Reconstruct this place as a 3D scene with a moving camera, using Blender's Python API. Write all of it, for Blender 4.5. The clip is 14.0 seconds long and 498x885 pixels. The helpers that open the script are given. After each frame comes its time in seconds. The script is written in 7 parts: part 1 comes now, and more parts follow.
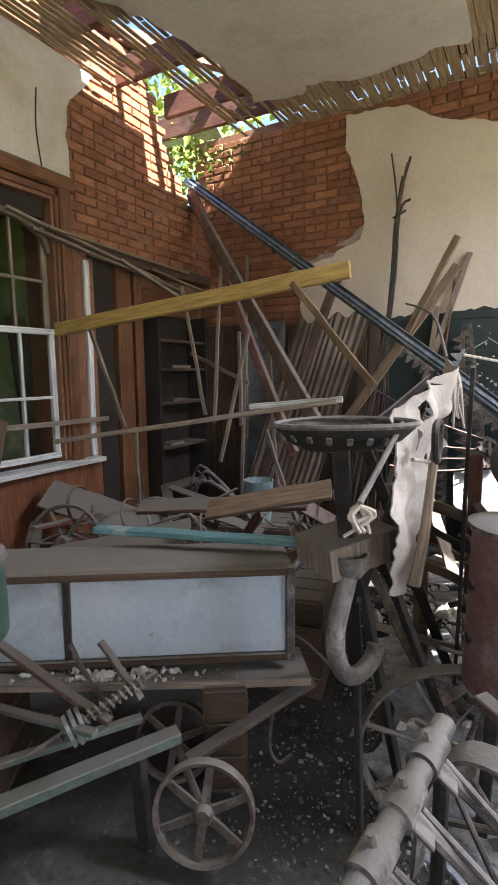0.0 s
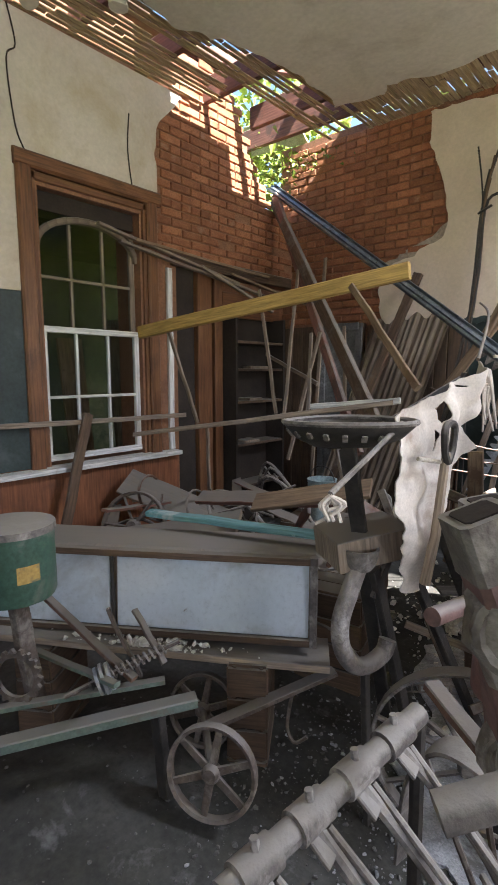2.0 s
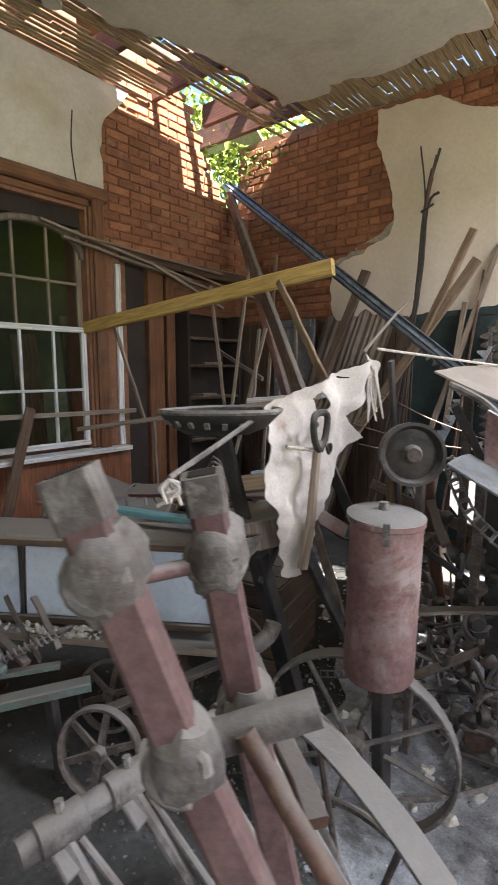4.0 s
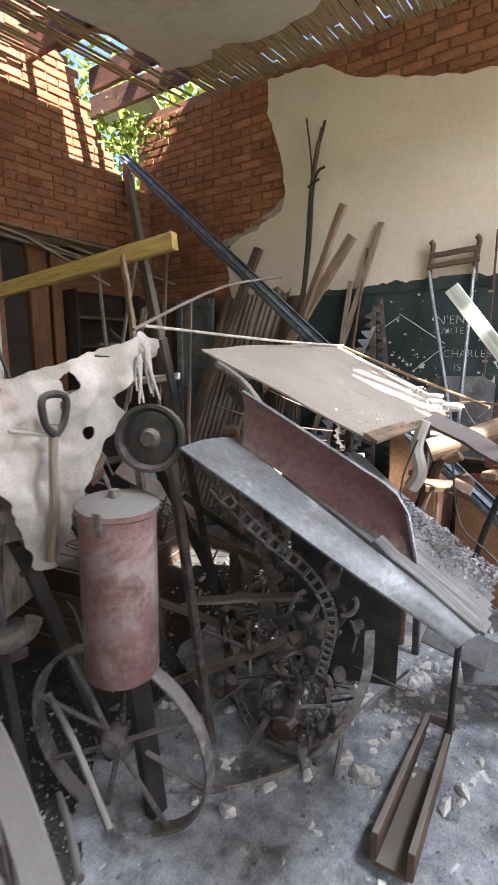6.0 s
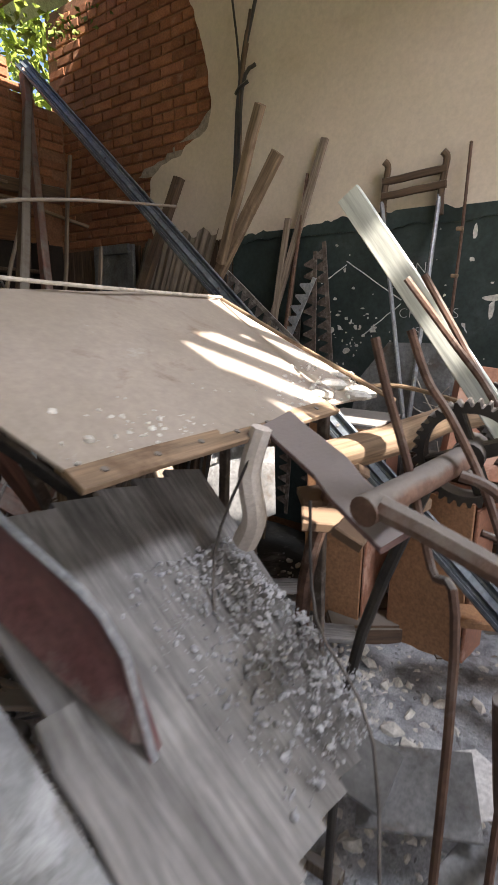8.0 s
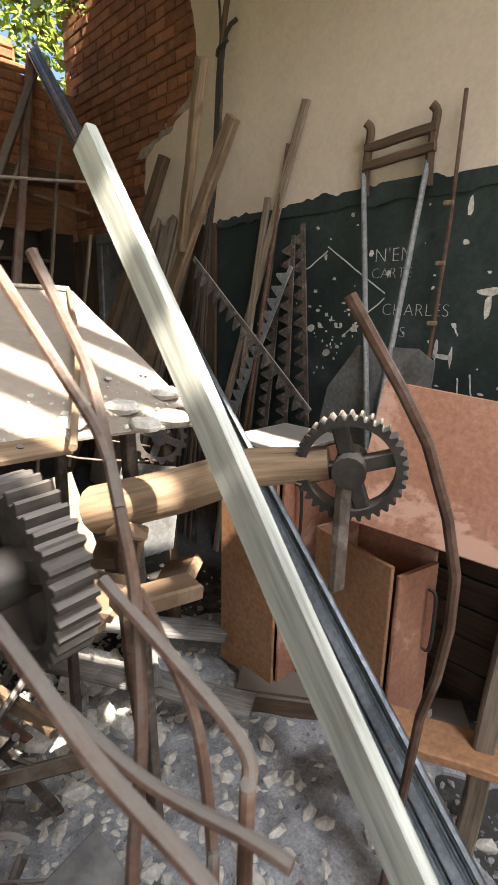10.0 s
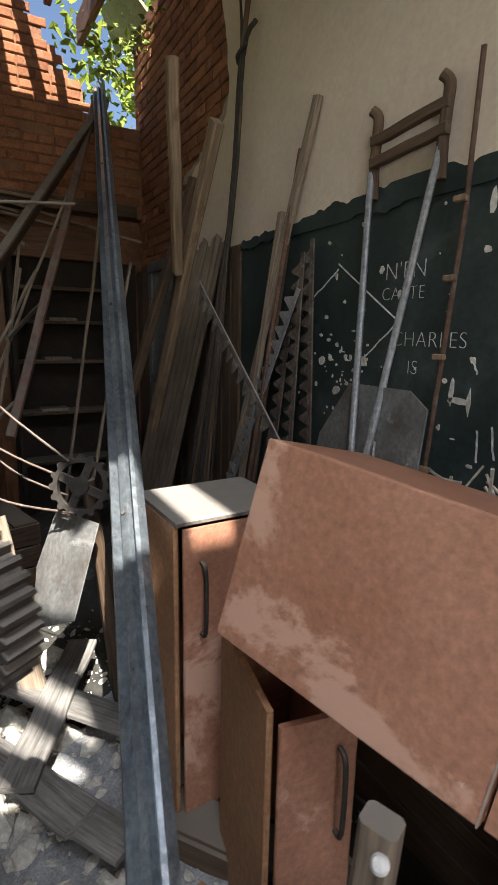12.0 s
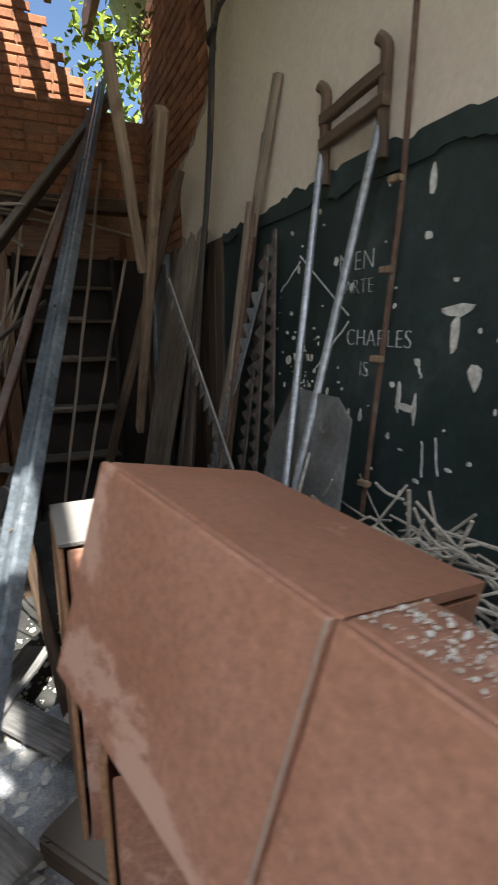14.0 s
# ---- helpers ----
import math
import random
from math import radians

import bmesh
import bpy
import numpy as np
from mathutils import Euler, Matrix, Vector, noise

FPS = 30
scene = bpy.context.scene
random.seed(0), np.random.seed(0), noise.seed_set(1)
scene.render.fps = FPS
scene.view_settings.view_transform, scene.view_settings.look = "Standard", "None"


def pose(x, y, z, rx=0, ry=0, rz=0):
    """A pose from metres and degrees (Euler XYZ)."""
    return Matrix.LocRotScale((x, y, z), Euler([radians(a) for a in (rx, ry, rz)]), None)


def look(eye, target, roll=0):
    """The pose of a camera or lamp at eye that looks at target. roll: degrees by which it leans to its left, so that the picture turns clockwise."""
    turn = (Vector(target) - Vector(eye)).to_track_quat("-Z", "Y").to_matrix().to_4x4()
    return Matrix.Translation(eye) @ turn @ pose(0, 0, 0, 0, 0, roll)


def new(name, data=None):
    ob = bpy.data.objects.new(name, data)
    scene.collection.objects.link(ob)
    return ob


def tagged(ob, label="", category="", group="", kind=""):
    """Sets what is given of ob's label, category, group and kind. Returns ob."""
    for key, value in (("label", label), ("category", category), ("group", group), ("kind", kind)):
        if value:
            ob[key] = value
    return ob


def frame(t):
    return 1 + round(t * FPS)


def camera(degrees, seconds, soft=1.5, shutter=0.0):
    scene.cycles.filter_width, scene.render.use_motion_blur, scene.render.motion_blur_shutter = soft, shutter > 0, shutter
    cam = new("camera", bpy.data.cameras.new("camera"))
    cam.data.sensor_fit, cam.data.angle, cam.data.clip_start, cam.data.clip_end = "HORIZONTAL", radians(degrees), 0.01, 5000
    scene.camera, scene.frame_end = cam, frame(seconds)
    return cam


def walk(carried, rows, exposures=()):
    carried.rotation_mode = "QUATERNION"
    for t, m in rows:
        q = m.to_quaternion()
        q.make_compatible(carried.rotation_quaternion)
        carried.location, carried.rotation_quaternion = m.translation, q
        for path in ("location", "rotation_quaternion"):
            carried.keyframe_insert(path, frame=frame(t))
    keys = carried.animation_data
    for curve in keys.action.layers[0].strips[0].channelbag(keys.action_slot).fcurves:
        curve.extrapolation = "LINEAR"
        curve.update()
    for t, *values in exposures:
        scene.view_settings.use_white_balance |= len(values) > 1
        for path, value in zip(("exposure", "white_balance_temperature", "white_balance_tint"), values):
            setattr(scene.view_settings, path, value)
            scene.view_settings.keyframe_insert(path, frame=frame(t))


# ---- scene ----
cam = camera(52.2, 14.0, shutter=0.5)
PATH = [
    (0, (0.561, 0.045, 1.591), (-0.42, 1.766, 1.313), -0.5),
    (0.5, (0.61, 0.038, 1.591), (-0.46, 1.704, 1.308), -0.4),
    (1, (0.752, 0.074, 1.594), (-0.455, 1.641, 1.3), 0.6),
    (1.5, (0.816, 0.098, 1.575), (-0.451, 1.62, 1.297), -0.2),
    (2, (0.836, 0.089, 1.587), (-0.465, 1.583, 1.314), 0.0),
    (2.2, (0.859, 0.095, 1.578), (-0.464, 1.571, 1.309), 0.0),
    (4.3, (1.172, 0.315, 1.561), (-0.082, 1.847, 1.275), -0.0),
    (4.5, (1.213, 0.353, 1.558), (-0.034, 1.89, 1.267), 0.0),
    (5, (1.444, 0.471, 1.563), (0.195, 2.004, 1.264), 0.5),
    (5.5, (1.598, 0.577, 1.558), (0.384, 2.13, 1.223), 0.1),
    (6, (1.591, 0.76, 1.554), (0.419, 2.343, 1.207), 0.0),
    (6.5, (1.583, 0.927, 1.546), (0.42, 2.512, 1.175), -0.1),
    (7, (1.614, 1.216, 1.541), (0.447, 2.788, 1.137), 0.1),
    (7.5, (1.597, 1.476, 1.518), (0.461, 3.056, 1.057), 0.8),
    (8, (1.587, 1.724, 1.529), (0.427, 3.28, 1.046), 0.4),
    (8.2, (1.609, 1.807, 1.53), (0.421, 3.343, 1.048), 1.0),
    (8.5, (1.645, 1.943, 1.5), (0.426, 3.464, 1.051), 1.3),
    (8.7, (1.742, 2.096, 1.505), (0.457, 3.561, 1.056), 0.9),
    (9, (1.821, 2.25, 1.522), (0.516, 3.695, 1.065), 0.6),
    (9.2, (1.859, 2.308, 1.53), (0.534, 3.731, 1.061), 0.8),
    (11.3, (1.832, 2.898, 1.562), (0.257, 4.027, 1.066), 1.7),
    (11.5, (1.848, 3.014, 1.543), (0.232, 4.099, 1.083), 2.2),
    (12, (1.908, 3.188, 1.561), (0.197, 4.134, 1.139), 1.1),
    (12.5, (1.941, 3.268, 1.571), (0.198, 4.155, 1.153), 0.2),
    (13, (1.934, 3.273, 1.597), (0.154, 4.093, 1.197), 0.1),
    (13.5, (1.922, 3.399, 1.565), (0.123, 4.167, 1.148), -0.1),
    (14, (1.966, 3.588, 1.594), (0.169, 4.339, 1.138), -0.1),
]
EXPOSURES = [(0.0, 3.32, 6100, 15), (5.0, 3.25, 6050, 15), (6.5, 3.0, 6100, 16), (7.5, 2.65, 6300, 17), (8.5, 2.34, 6700, 17), (9.2, 2.72, 6850, 15), (11.3, 1.97, 6500, 13), (12.5, 1.88, 6400, 11), (14.0, 1.95, 6050, 9)]
walk(cam, [(t, look(eye, target, roll)) for t, eye, target, roll in PATH], EXPOSURES)

# ---- world, sun, large lights ----
SUN_EL, SUN_AZ = 52.0, -8.0  # elevation; azimuth measured from +x towards +y
world = bpy.data.worlds.new("sky_world")
scene.world = world
world.use_nodes = True
wn = world.node_tree.nodes
sky = wn.new("ShaderNodeTexSky")
sky.sky_type = "NISHITA"
sky.sun_disc = False
sky.sun_elevation = radians(SUN_EL)
sky.sun_rotation = radians(90.0 - SUN_AZ)
world.node_tree.links.new(sky.outputs["Color"], wn["Background"].inputs["Color"])
wn["Background"].inputs["Strength"].default_value = 0.05

sun = new("sun", bpy.data.lights.new("sun", "SUN"))
sun.data.energy = 5.0
sun.data.angle = radians(0.5)
sun.data.color = (1.0, 0.93, 0.82)
sd = Vector((math.cos(radians(SUN_EL)) * math.cos(radians(SUN_AZ)), math.cos(radians(SUN_EL)) * math.sin(radians(SUN_AZ)), math.sin(radians(SUN_EL))))
sun.matrix_world = look(tuple(sd * 20), (0, 0, 0))


def window_light(name, eye, target, w, h, power, colour):
    ob = new(name, bpy.data.lights.new(name, "AREA"))
    ob.data.shape, ob.data.size, ob.data.size_y = "RECTANGLE", w, h
    ob.data.energy, ob.data.color = power, colour
    ob.matrix_world = look(eye, target)
    return ob


# room: inner faces
XL, XR, YF, YB, ZC = -2.42, 4.2, -2.6, 4.56, 3.75
window_light("window_daylight", (-0.9, YF - 0.05, 1.95), (-0.9, 4, 1.4), 1.1, 1.9, 0.3, (0.84, 0.92, 1.0))
window_light("window_daylight", (2.3, YF - 0.05, 1.95), (2.0, 4, 1.6), 1.1, 1.9, 2.0, (0.89, 0.93, 1.0))
window_light("window_daylight", (XR + 0.05, 0.6, 1.95), (-2, 1.2, 1.6), 1.1, 1.9, 4.2, (1.0, 0.97, 0.98))
window_light("window_daylight", (XR + 0.05, 2.9, 1.95), (-2, 3.2, 1.6), 1.1, 1.9, 5.5, (0.98, 0.96, 0.94))

window_light("roof_hole_daylight", (2.95, 2.85, 4.33), (2.3, 2.9, 0), 1.0, 0.8, 34, (0.86, 0.91, 1.0))

# ---- materials ----


def ramp(nt, fac, stops):
    n = nt.nodes.new("ShaderNodeValToRGB")
    els = n.color_ramp.elements
    while len(els) < len(stops):
        els.new(0.5)
    for el, (pos, c) in zip(els, stops):
        el.position, el.color = pos, (*c, 1) if len(c) == 3 else c
    nt.links.new(fac, n.inputs["Fac"])
    return n.outputs["Color"]


def noise_tex(nt, vec, scale, detail=6.0, rough=0.6, distort=0.0):
    n = nt.nodes.new("ShaderNodeTexNoise")
    n.inputs["Scale"].default_value, n.inputs["Detail"].default_value = scale, detail
    n.inputs["Roughness"].default_value, n.inputs["Distortion"].default_value = rough, distort
    nt.links.new(vec, n.inputs["Vector"])
    return n.outputs["Fac"]


def mix(nt, a, b, fac, mode="MIX"):
    n = nt.nodes.new("ShaderNodeMix")
    n.data_type, n.blend_type = "RGBA", mode
    for value, sock in ((fac, n.inputs["Factor"]), (a, n.inputs["A"]), (b, n.inputs["B"])):
        if isinstance(value, (int, float)):
            sock.default_value = value
        elif isinstance(value, tuple):
            sock.default_value = (*value, 1)
        else:
            nt.links.new(value, sock)
    return n.outputs["Result"]


def surf(name, c1, c2, rough=0.8, metal=0.0, scale=4.0, bump=0.2, patch=None, patch_at=(0.55, 0.62), patch_scale=3.0, fine=60.0, dust=None, dust_at=(0.5, 1.0), random=0.0, grain=False, spec=0.4, speck=0.7, scuff=None, scuff_at=(0.66, 0.69), scuff_scale=11.0):
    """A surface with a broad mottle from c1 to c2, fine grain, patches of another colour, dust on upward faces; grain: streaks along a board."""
    m = bpy.data.materials.new(name)
    m.use_nodes = True
    nt = m.node_tree
    b = nt.nodes["Principled BSDF"]
    tc = nt.nodes.new("ShaderNodeTexCoord")
    info = nt.nodes.new("ShaderNodeObjectInfo")
    shift = nt.nodes.new("ShaderNodeVectorMath")
    shift.operation = "MULTIPLY_ADD"
    shift.inputs[1].default_value = (1, 1, 1)
    nt.links.new(tc.outputs["UV" if grain else "Object"], shift.inputs[0])
    spread = nt.nodes.new("ShaderNodeVectorMath")
    spread.operation = "SCALE"
    spread.inputs[0].default_value = (7.3, 3.1, 5.7)
    nt.links.new(info.outputs["Random"], spread.inputs["Scale"])
    nt.links.new(spread.outputs[0], shift.inputs[2])
    vec = shift.outputs[0]
    if grain:
        mp = nt.nodes.new("ShaderNodeMapping")
        mp.inputs["Scale"].default_value = (0.06, 1, 1)
        nt.links.new(vec, mp.inputs["Vector"])
        gv = mp.outputs[0]
    else:
        gv = vec
    broad = noise_tex(nt, vec, scale, 5)
    small = noise_tex(nt, gv, fine, 4, 0.65)
    col = ramp(nt, broad, [(0.3, c1), (0.7, c2)])
    shade = ramp(nt, small, [(0.25, (0.4, 0.4, 0.4)), (0.75, (1.35, 1.35, 1.35))])
    col = mix(nt, col, shade, 1.0 if grain else speck, "MULTIPLY")
    if patch:
        pn = noise_tex(nt, gv if grain == "streak" else vec, patch_scale, 9, 0.68, 0.3)
        pm = ramp(nt, pn, [(patch_at[0], (0, 0, 0)), (patch_at[1], (1, 1, 1))])
        col = mix(nt, col, patch, pm)
    if scuff:
        sn = noise_tex(nt, vec, scuff_scale, 10, 0.72, 0.6)
        col = mix(nt, col, scuff, ramp(nt, sn, [(scuff_at[0], (0, 0, 0)), (scuff_at[1], (0.85, 0.85, 0.85))]))
    if random:
        rn = ramp(nt, info.outputs["Random"], [(0.0, (1 - random,) * 3), (1.0, (1 + random,) * 3)])
        col = mix(nt, col, rn, 1.0, "MULTIPLY")
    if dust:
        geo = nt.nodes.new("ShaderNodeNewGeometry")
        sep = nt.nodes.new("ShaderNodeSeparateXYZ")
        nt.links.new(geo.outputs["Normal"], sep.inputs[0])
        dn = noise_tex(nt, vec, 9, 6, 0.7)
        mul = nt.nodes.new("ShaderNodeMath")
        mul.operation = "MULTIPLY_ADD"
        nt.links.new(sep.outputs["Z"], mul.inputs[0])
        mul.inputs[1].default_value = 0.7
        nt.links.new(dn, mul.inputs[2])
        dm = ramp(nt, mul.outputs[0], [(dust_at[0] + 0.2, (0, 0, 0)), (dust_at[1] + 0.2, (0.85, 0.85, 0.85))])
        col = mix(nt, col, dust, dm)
    nt.links.new(col, b.inputs["Base Color"])
    rr = ramp(nt, small, [(0.2, (max(rough - 0.12, 0.05),) * 3), (0.8, (min(rough + 0.12, 1),) * 3)])
    nt.links.new(rr, b.inputs["Roughness"])
    b.inputs["Metallic"].default_value = metal
    b.inputs["Specular IOR Level"].default_value = spec
    if bump:
        add = mix(nt, broad, small, 0.45)
        bn = nt.nodes.new("ShaderNodeBump")
        bn.inputs["Strength"].default_value = bump
        bn.inputs["Distance"].default_value = 0.01
        nt.links.new(add, bn.inputs["Height"])
        nt.links.new(bn.outputs[0], b.inputs["Normal"])
    return m


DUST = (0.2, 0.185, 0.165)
PLASTER = surf("aged_plaster", (0.62, 0.52, 0.41), (0.7, 0.6, 0.485), 0.9, scale=1.5, bump=0.06, patch=(0.5, 0.4, 0.28), patch_at=(0.58, 0.8), patch_scale=1.6, fine=45, speck=0.18)
PLASTER_PALE = surf("pale_plaster", (0.55, 0.49, 0.41), (0.64, 0.58, 0.5), 0.9, scale=1.3, bump=0.08, patch=(0.42, 0.34, 0.2), patch_at=(0.52, 0.75), patch_scale=1.4, fine=40, speck=0.2)
CEILING_PLASTER = surf("ceiling_plaster", (0.55, 0.5, 0.42), (0.66, 0.61, 0.53), 0.92, scale=0.9, bump=0.05, patch=(0.38, 0.32, 0.25), patch_at=(0.52, 0.8), patch_scale=2.2, fine=30, speck=0.22)
SCRATCH_COAT = surf("grey_scratch_coat", (0.3, 0.25, 0.2), (0.42, 0.36, 0.29), 0.95, scale=6, bump=0.4)
BRICK = surf("orange_brick", (0.24, 0.092, 0.042), (0.35, 0.152, 0.075), 0.9, scale=9, bump=0.6, patch=(0.42, 0.27, 0.19), patch_at=(0.6, 0.78), patch_scale=5, fine=80, random=0.25, scuff=(0.15, 0.08, 0.05), scuff_at=(0.62, 0.7), scuff_scale=3)
MORTAR = surf("brick_mortar", (0.21, 0.1, 0.055), (0.31, 0.16, 0.09), 0.95, scale=7, bump=0.6, patch=(0.16, 0.09, 0.06), patch_at=(0.55, 0.7))
LATH = surf("brown_lath", (0.33, 0.23, 0.12), (0.46, 0.34, 0.2), 0.9, grain=True, scale=3, fine=70, bump=0.3)
WOOD_BROWN = surf("varnished_brown_wood", (0.13, 0.055, 0.025), (0.23, 0.105, 0.045), 0.5, grain=True, scale=2, fine=80, bump=0.15, patch=(0.07, 0.035, 0.02), patch_at=(0.6, 0.75), patch_scale=2, random=0.15)
WOOD_RED = surf("reddish_panelled_wood", (0.2, 0.075, 0.035), (0.3, 0.12, 0.055), 0.6, grain=True, scale=2, fine=80, bump=0.15, patch=(0.12, 0.05, 0.03), patch_at=(0.55, 0.75), patch_scale=3)
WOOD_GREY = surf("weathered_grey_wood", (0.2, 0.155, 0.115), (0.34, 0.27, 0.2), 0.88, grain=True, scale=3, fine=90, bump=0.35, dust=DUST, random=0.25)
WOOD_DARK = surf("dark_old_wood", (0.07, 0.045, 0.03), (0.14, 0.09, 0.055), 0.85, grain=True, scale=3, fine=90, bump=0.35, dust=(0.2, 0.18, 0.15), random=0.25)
WOOD_TAN = surf("tan_split_wood", (0.19, 0.13, 0.08), (0.3, 0.21, 0.135), 0.85, grain=True, scale=3, fine=80, bump=0.3, patch=(0.14, 0.09, 0.055), patch_scale=3, random=0.15)
WOOD_YELLOW = surf("yellow_painted_wood", (0.42, 0.27, 0.075), (0.55, 0.37, 0.13), 0.7, grain=True, scale=2.5, fine=80, bump=0.2, patch=(0.3, 0.19, 0.07), patch_at=(0.58, 0.75))
WOOD_WHITE = surf("white_painted_wood", (0.66, 0.66, 0.63), (0.78, 0.77, 0.74), 0.7, grain=True, scale=3, fine=70, bump=0.2, patch=(0.35, 0.3, 0.24), patch_at=(0.62, 0.7), patch_scale=5)
WOOD_SAGE = surf("pale_sage_painted_wood", (0.5, 0.53, 0.47), (0.6, 0.63, 0.57), 0.55, grain=True, scale=2.5, fine=60, bump=0.12, patch=(0.4, 0.4, 0.34), patch_at=(0.62, 0.75), patch_scale=4)
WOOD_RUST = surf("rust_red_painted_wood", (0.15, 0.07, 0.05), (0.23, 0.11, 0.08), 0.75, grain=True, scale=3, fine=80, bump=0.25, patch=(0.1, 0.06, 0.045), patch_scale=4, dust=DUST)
TERRACOTTA = surf("terracotta_painted_board", (0.37, 0.172, 0.105), (0.44, 0.225, 0.15), 0.5, speck=0.55, scale=4, bump=0.14, patch=(0.56, 0.34, 0.25), patch_at=(0.55, 0.6), patch_scale=3.0, fine=70, scuff=(0.66, 0.58, 0.5), scuff_at=(0.69, 0.72), scuff_scale=8)
RAW_BOARD = surf("raw_brown_board", (0.3, 0.15, 0.075), (0.4, 0.22, 0.115), 0.75, scale=3, bump=0.15, patch=(0.2, 0.1, 0.06), patch_at=(0.6, 0.72), patch_scale=5)
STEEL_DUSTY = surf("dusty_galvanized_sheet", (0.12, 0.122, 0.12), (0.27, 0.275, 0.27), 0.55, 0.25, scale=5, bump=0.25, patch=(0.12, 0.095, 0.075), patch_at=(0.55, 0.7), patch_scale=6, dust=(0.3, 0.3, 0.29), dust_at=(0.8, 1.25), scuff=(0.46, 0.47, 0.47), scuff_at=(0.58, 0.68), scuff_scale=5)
TROUGH_TIN = surf("dull_dusty_tin", (0.07, 0.07, 0.068), (0.16, 0.158, 0.15), 0.8, 0.1, scale=3, bump=0.3, patch=(0.3, 0.295, 0.28), patch_at=(0.48, 0.75), patch_scale=4.5, fine=30, scuff=(0.42, 0.41, 0.39), scuff_at=(0.62, 0.74), scuff_scale=8)
STEEL_BARE = surf("bare_grey_steel", (0.3, 0.32, 0.34), (0.45, 0.47, 0.49), 0.42, 0.6, scale=6, bump=0.15, patch=(0.2, 0.15, 0.11), patch_at=(0.58, 0.72), patch_scale=7)
STEEL_BLUE = surf("blue_grey_steel_channel", (0.1, 0.12, 0.14), (0.27, 0.31, 0.34), 0.36, 0.5, scale=7, bump=0.3, patch=(0.36, 0.38, 0.39), patch_at=(0.57, 0.7), patch_scale=12, scuff=(0.05, 0.05, 0.048), scuff_at=(0.58, 0.68), scuff_scale=6)
SHEET_BEIGE = surf("beige_painted_sheet_steel", (0.31, 0.265, 0.215), (0.41, 0.355, 0.3), 0.6, 0.1, scale=3, bump=0.12, patch=(0.22, 0.16, 0.115), patch_at=(0.58, 0.72), patch_scale=7, scuff=(0.5, 0.48, 0.44), scuff_at=(0.62, 0.72), scuff_scale=6, speck=0.3)
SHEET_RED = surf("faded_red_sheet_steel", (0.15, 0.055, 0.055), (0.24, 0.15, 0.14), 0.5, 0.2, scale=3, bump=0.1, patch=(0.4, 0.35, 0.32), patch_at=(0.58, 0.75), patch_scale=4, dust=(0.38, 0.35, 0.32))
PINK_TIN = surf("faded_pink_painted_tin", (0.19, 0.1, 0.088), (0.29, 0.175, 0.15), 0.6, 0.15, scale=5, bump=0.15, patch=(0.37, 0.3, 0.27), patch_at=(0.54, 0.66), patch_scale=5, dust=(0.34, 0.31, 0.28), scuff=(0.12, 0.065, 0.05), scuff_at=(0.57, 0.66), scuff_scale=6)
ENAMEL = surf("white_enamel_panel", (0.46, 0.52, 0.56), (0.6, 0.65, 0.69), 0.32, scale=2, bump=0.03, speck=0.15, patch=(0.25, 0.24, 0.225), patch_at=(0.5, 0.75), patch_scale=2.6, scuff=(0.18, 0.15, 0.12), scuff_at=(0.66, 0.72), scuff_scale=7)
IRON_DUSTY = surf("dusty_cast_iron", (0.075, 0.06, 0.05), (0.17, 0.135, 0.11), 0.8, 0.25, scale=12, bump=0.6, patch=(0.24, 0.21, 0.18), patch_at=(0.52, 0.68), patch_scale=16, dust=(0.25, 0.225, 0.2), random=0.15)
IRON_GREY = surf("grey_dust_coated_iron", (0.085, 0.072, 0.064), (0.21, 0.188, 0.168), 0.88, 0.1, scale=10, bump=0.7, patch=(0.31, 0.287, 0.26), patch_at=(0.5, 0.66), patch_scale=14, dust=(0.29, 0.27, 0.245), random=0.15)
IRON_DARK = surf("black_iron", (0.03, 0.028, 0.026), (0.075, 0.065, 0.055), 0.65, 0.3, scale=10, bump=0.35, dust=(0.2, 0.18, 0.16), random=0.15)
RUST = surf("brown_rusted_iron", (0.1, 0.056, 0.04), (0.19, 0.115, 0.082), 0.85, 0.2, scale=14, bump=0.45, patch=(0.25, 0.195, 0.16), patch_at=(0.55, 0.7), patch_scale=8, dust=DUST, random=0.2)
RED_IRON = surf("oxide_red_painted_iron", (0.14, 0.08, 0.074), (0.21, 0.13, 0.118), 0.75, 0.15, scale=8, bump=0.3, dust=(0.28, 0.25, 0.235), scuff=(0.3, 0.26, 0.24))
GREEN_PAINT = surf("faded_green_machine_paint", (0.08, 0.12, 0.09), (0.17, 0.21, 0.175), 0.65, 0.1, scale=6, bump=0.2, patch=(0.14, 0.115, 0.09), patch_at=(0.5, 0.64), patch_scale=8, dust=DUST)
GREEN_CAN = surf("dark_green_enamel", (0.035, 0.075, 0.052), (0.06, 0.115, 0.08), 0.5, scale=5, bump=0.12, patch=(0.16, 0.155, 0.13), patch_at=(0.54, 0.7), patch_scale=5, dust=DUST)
YELLOW_DECAL = surf("yellow_decal", (0.3, 0.19, 0.05), (0.42, 0.28, 0.08), 0.65, scale=8, bump=0.0, patch=(0.1, 0.11, 0.08), patch_at=(0.5, 0.62), patch_scale=14)
TEAL_PAINT = surf("teal_painted_wood", (0.1, 0.24, 0.25), (0.2, 0.36, 0.37), 0.6, grain=True, scale=3, fine=70, bump=0.15, patch=(0.33, 0.4, 0.4), patch_scale=4)
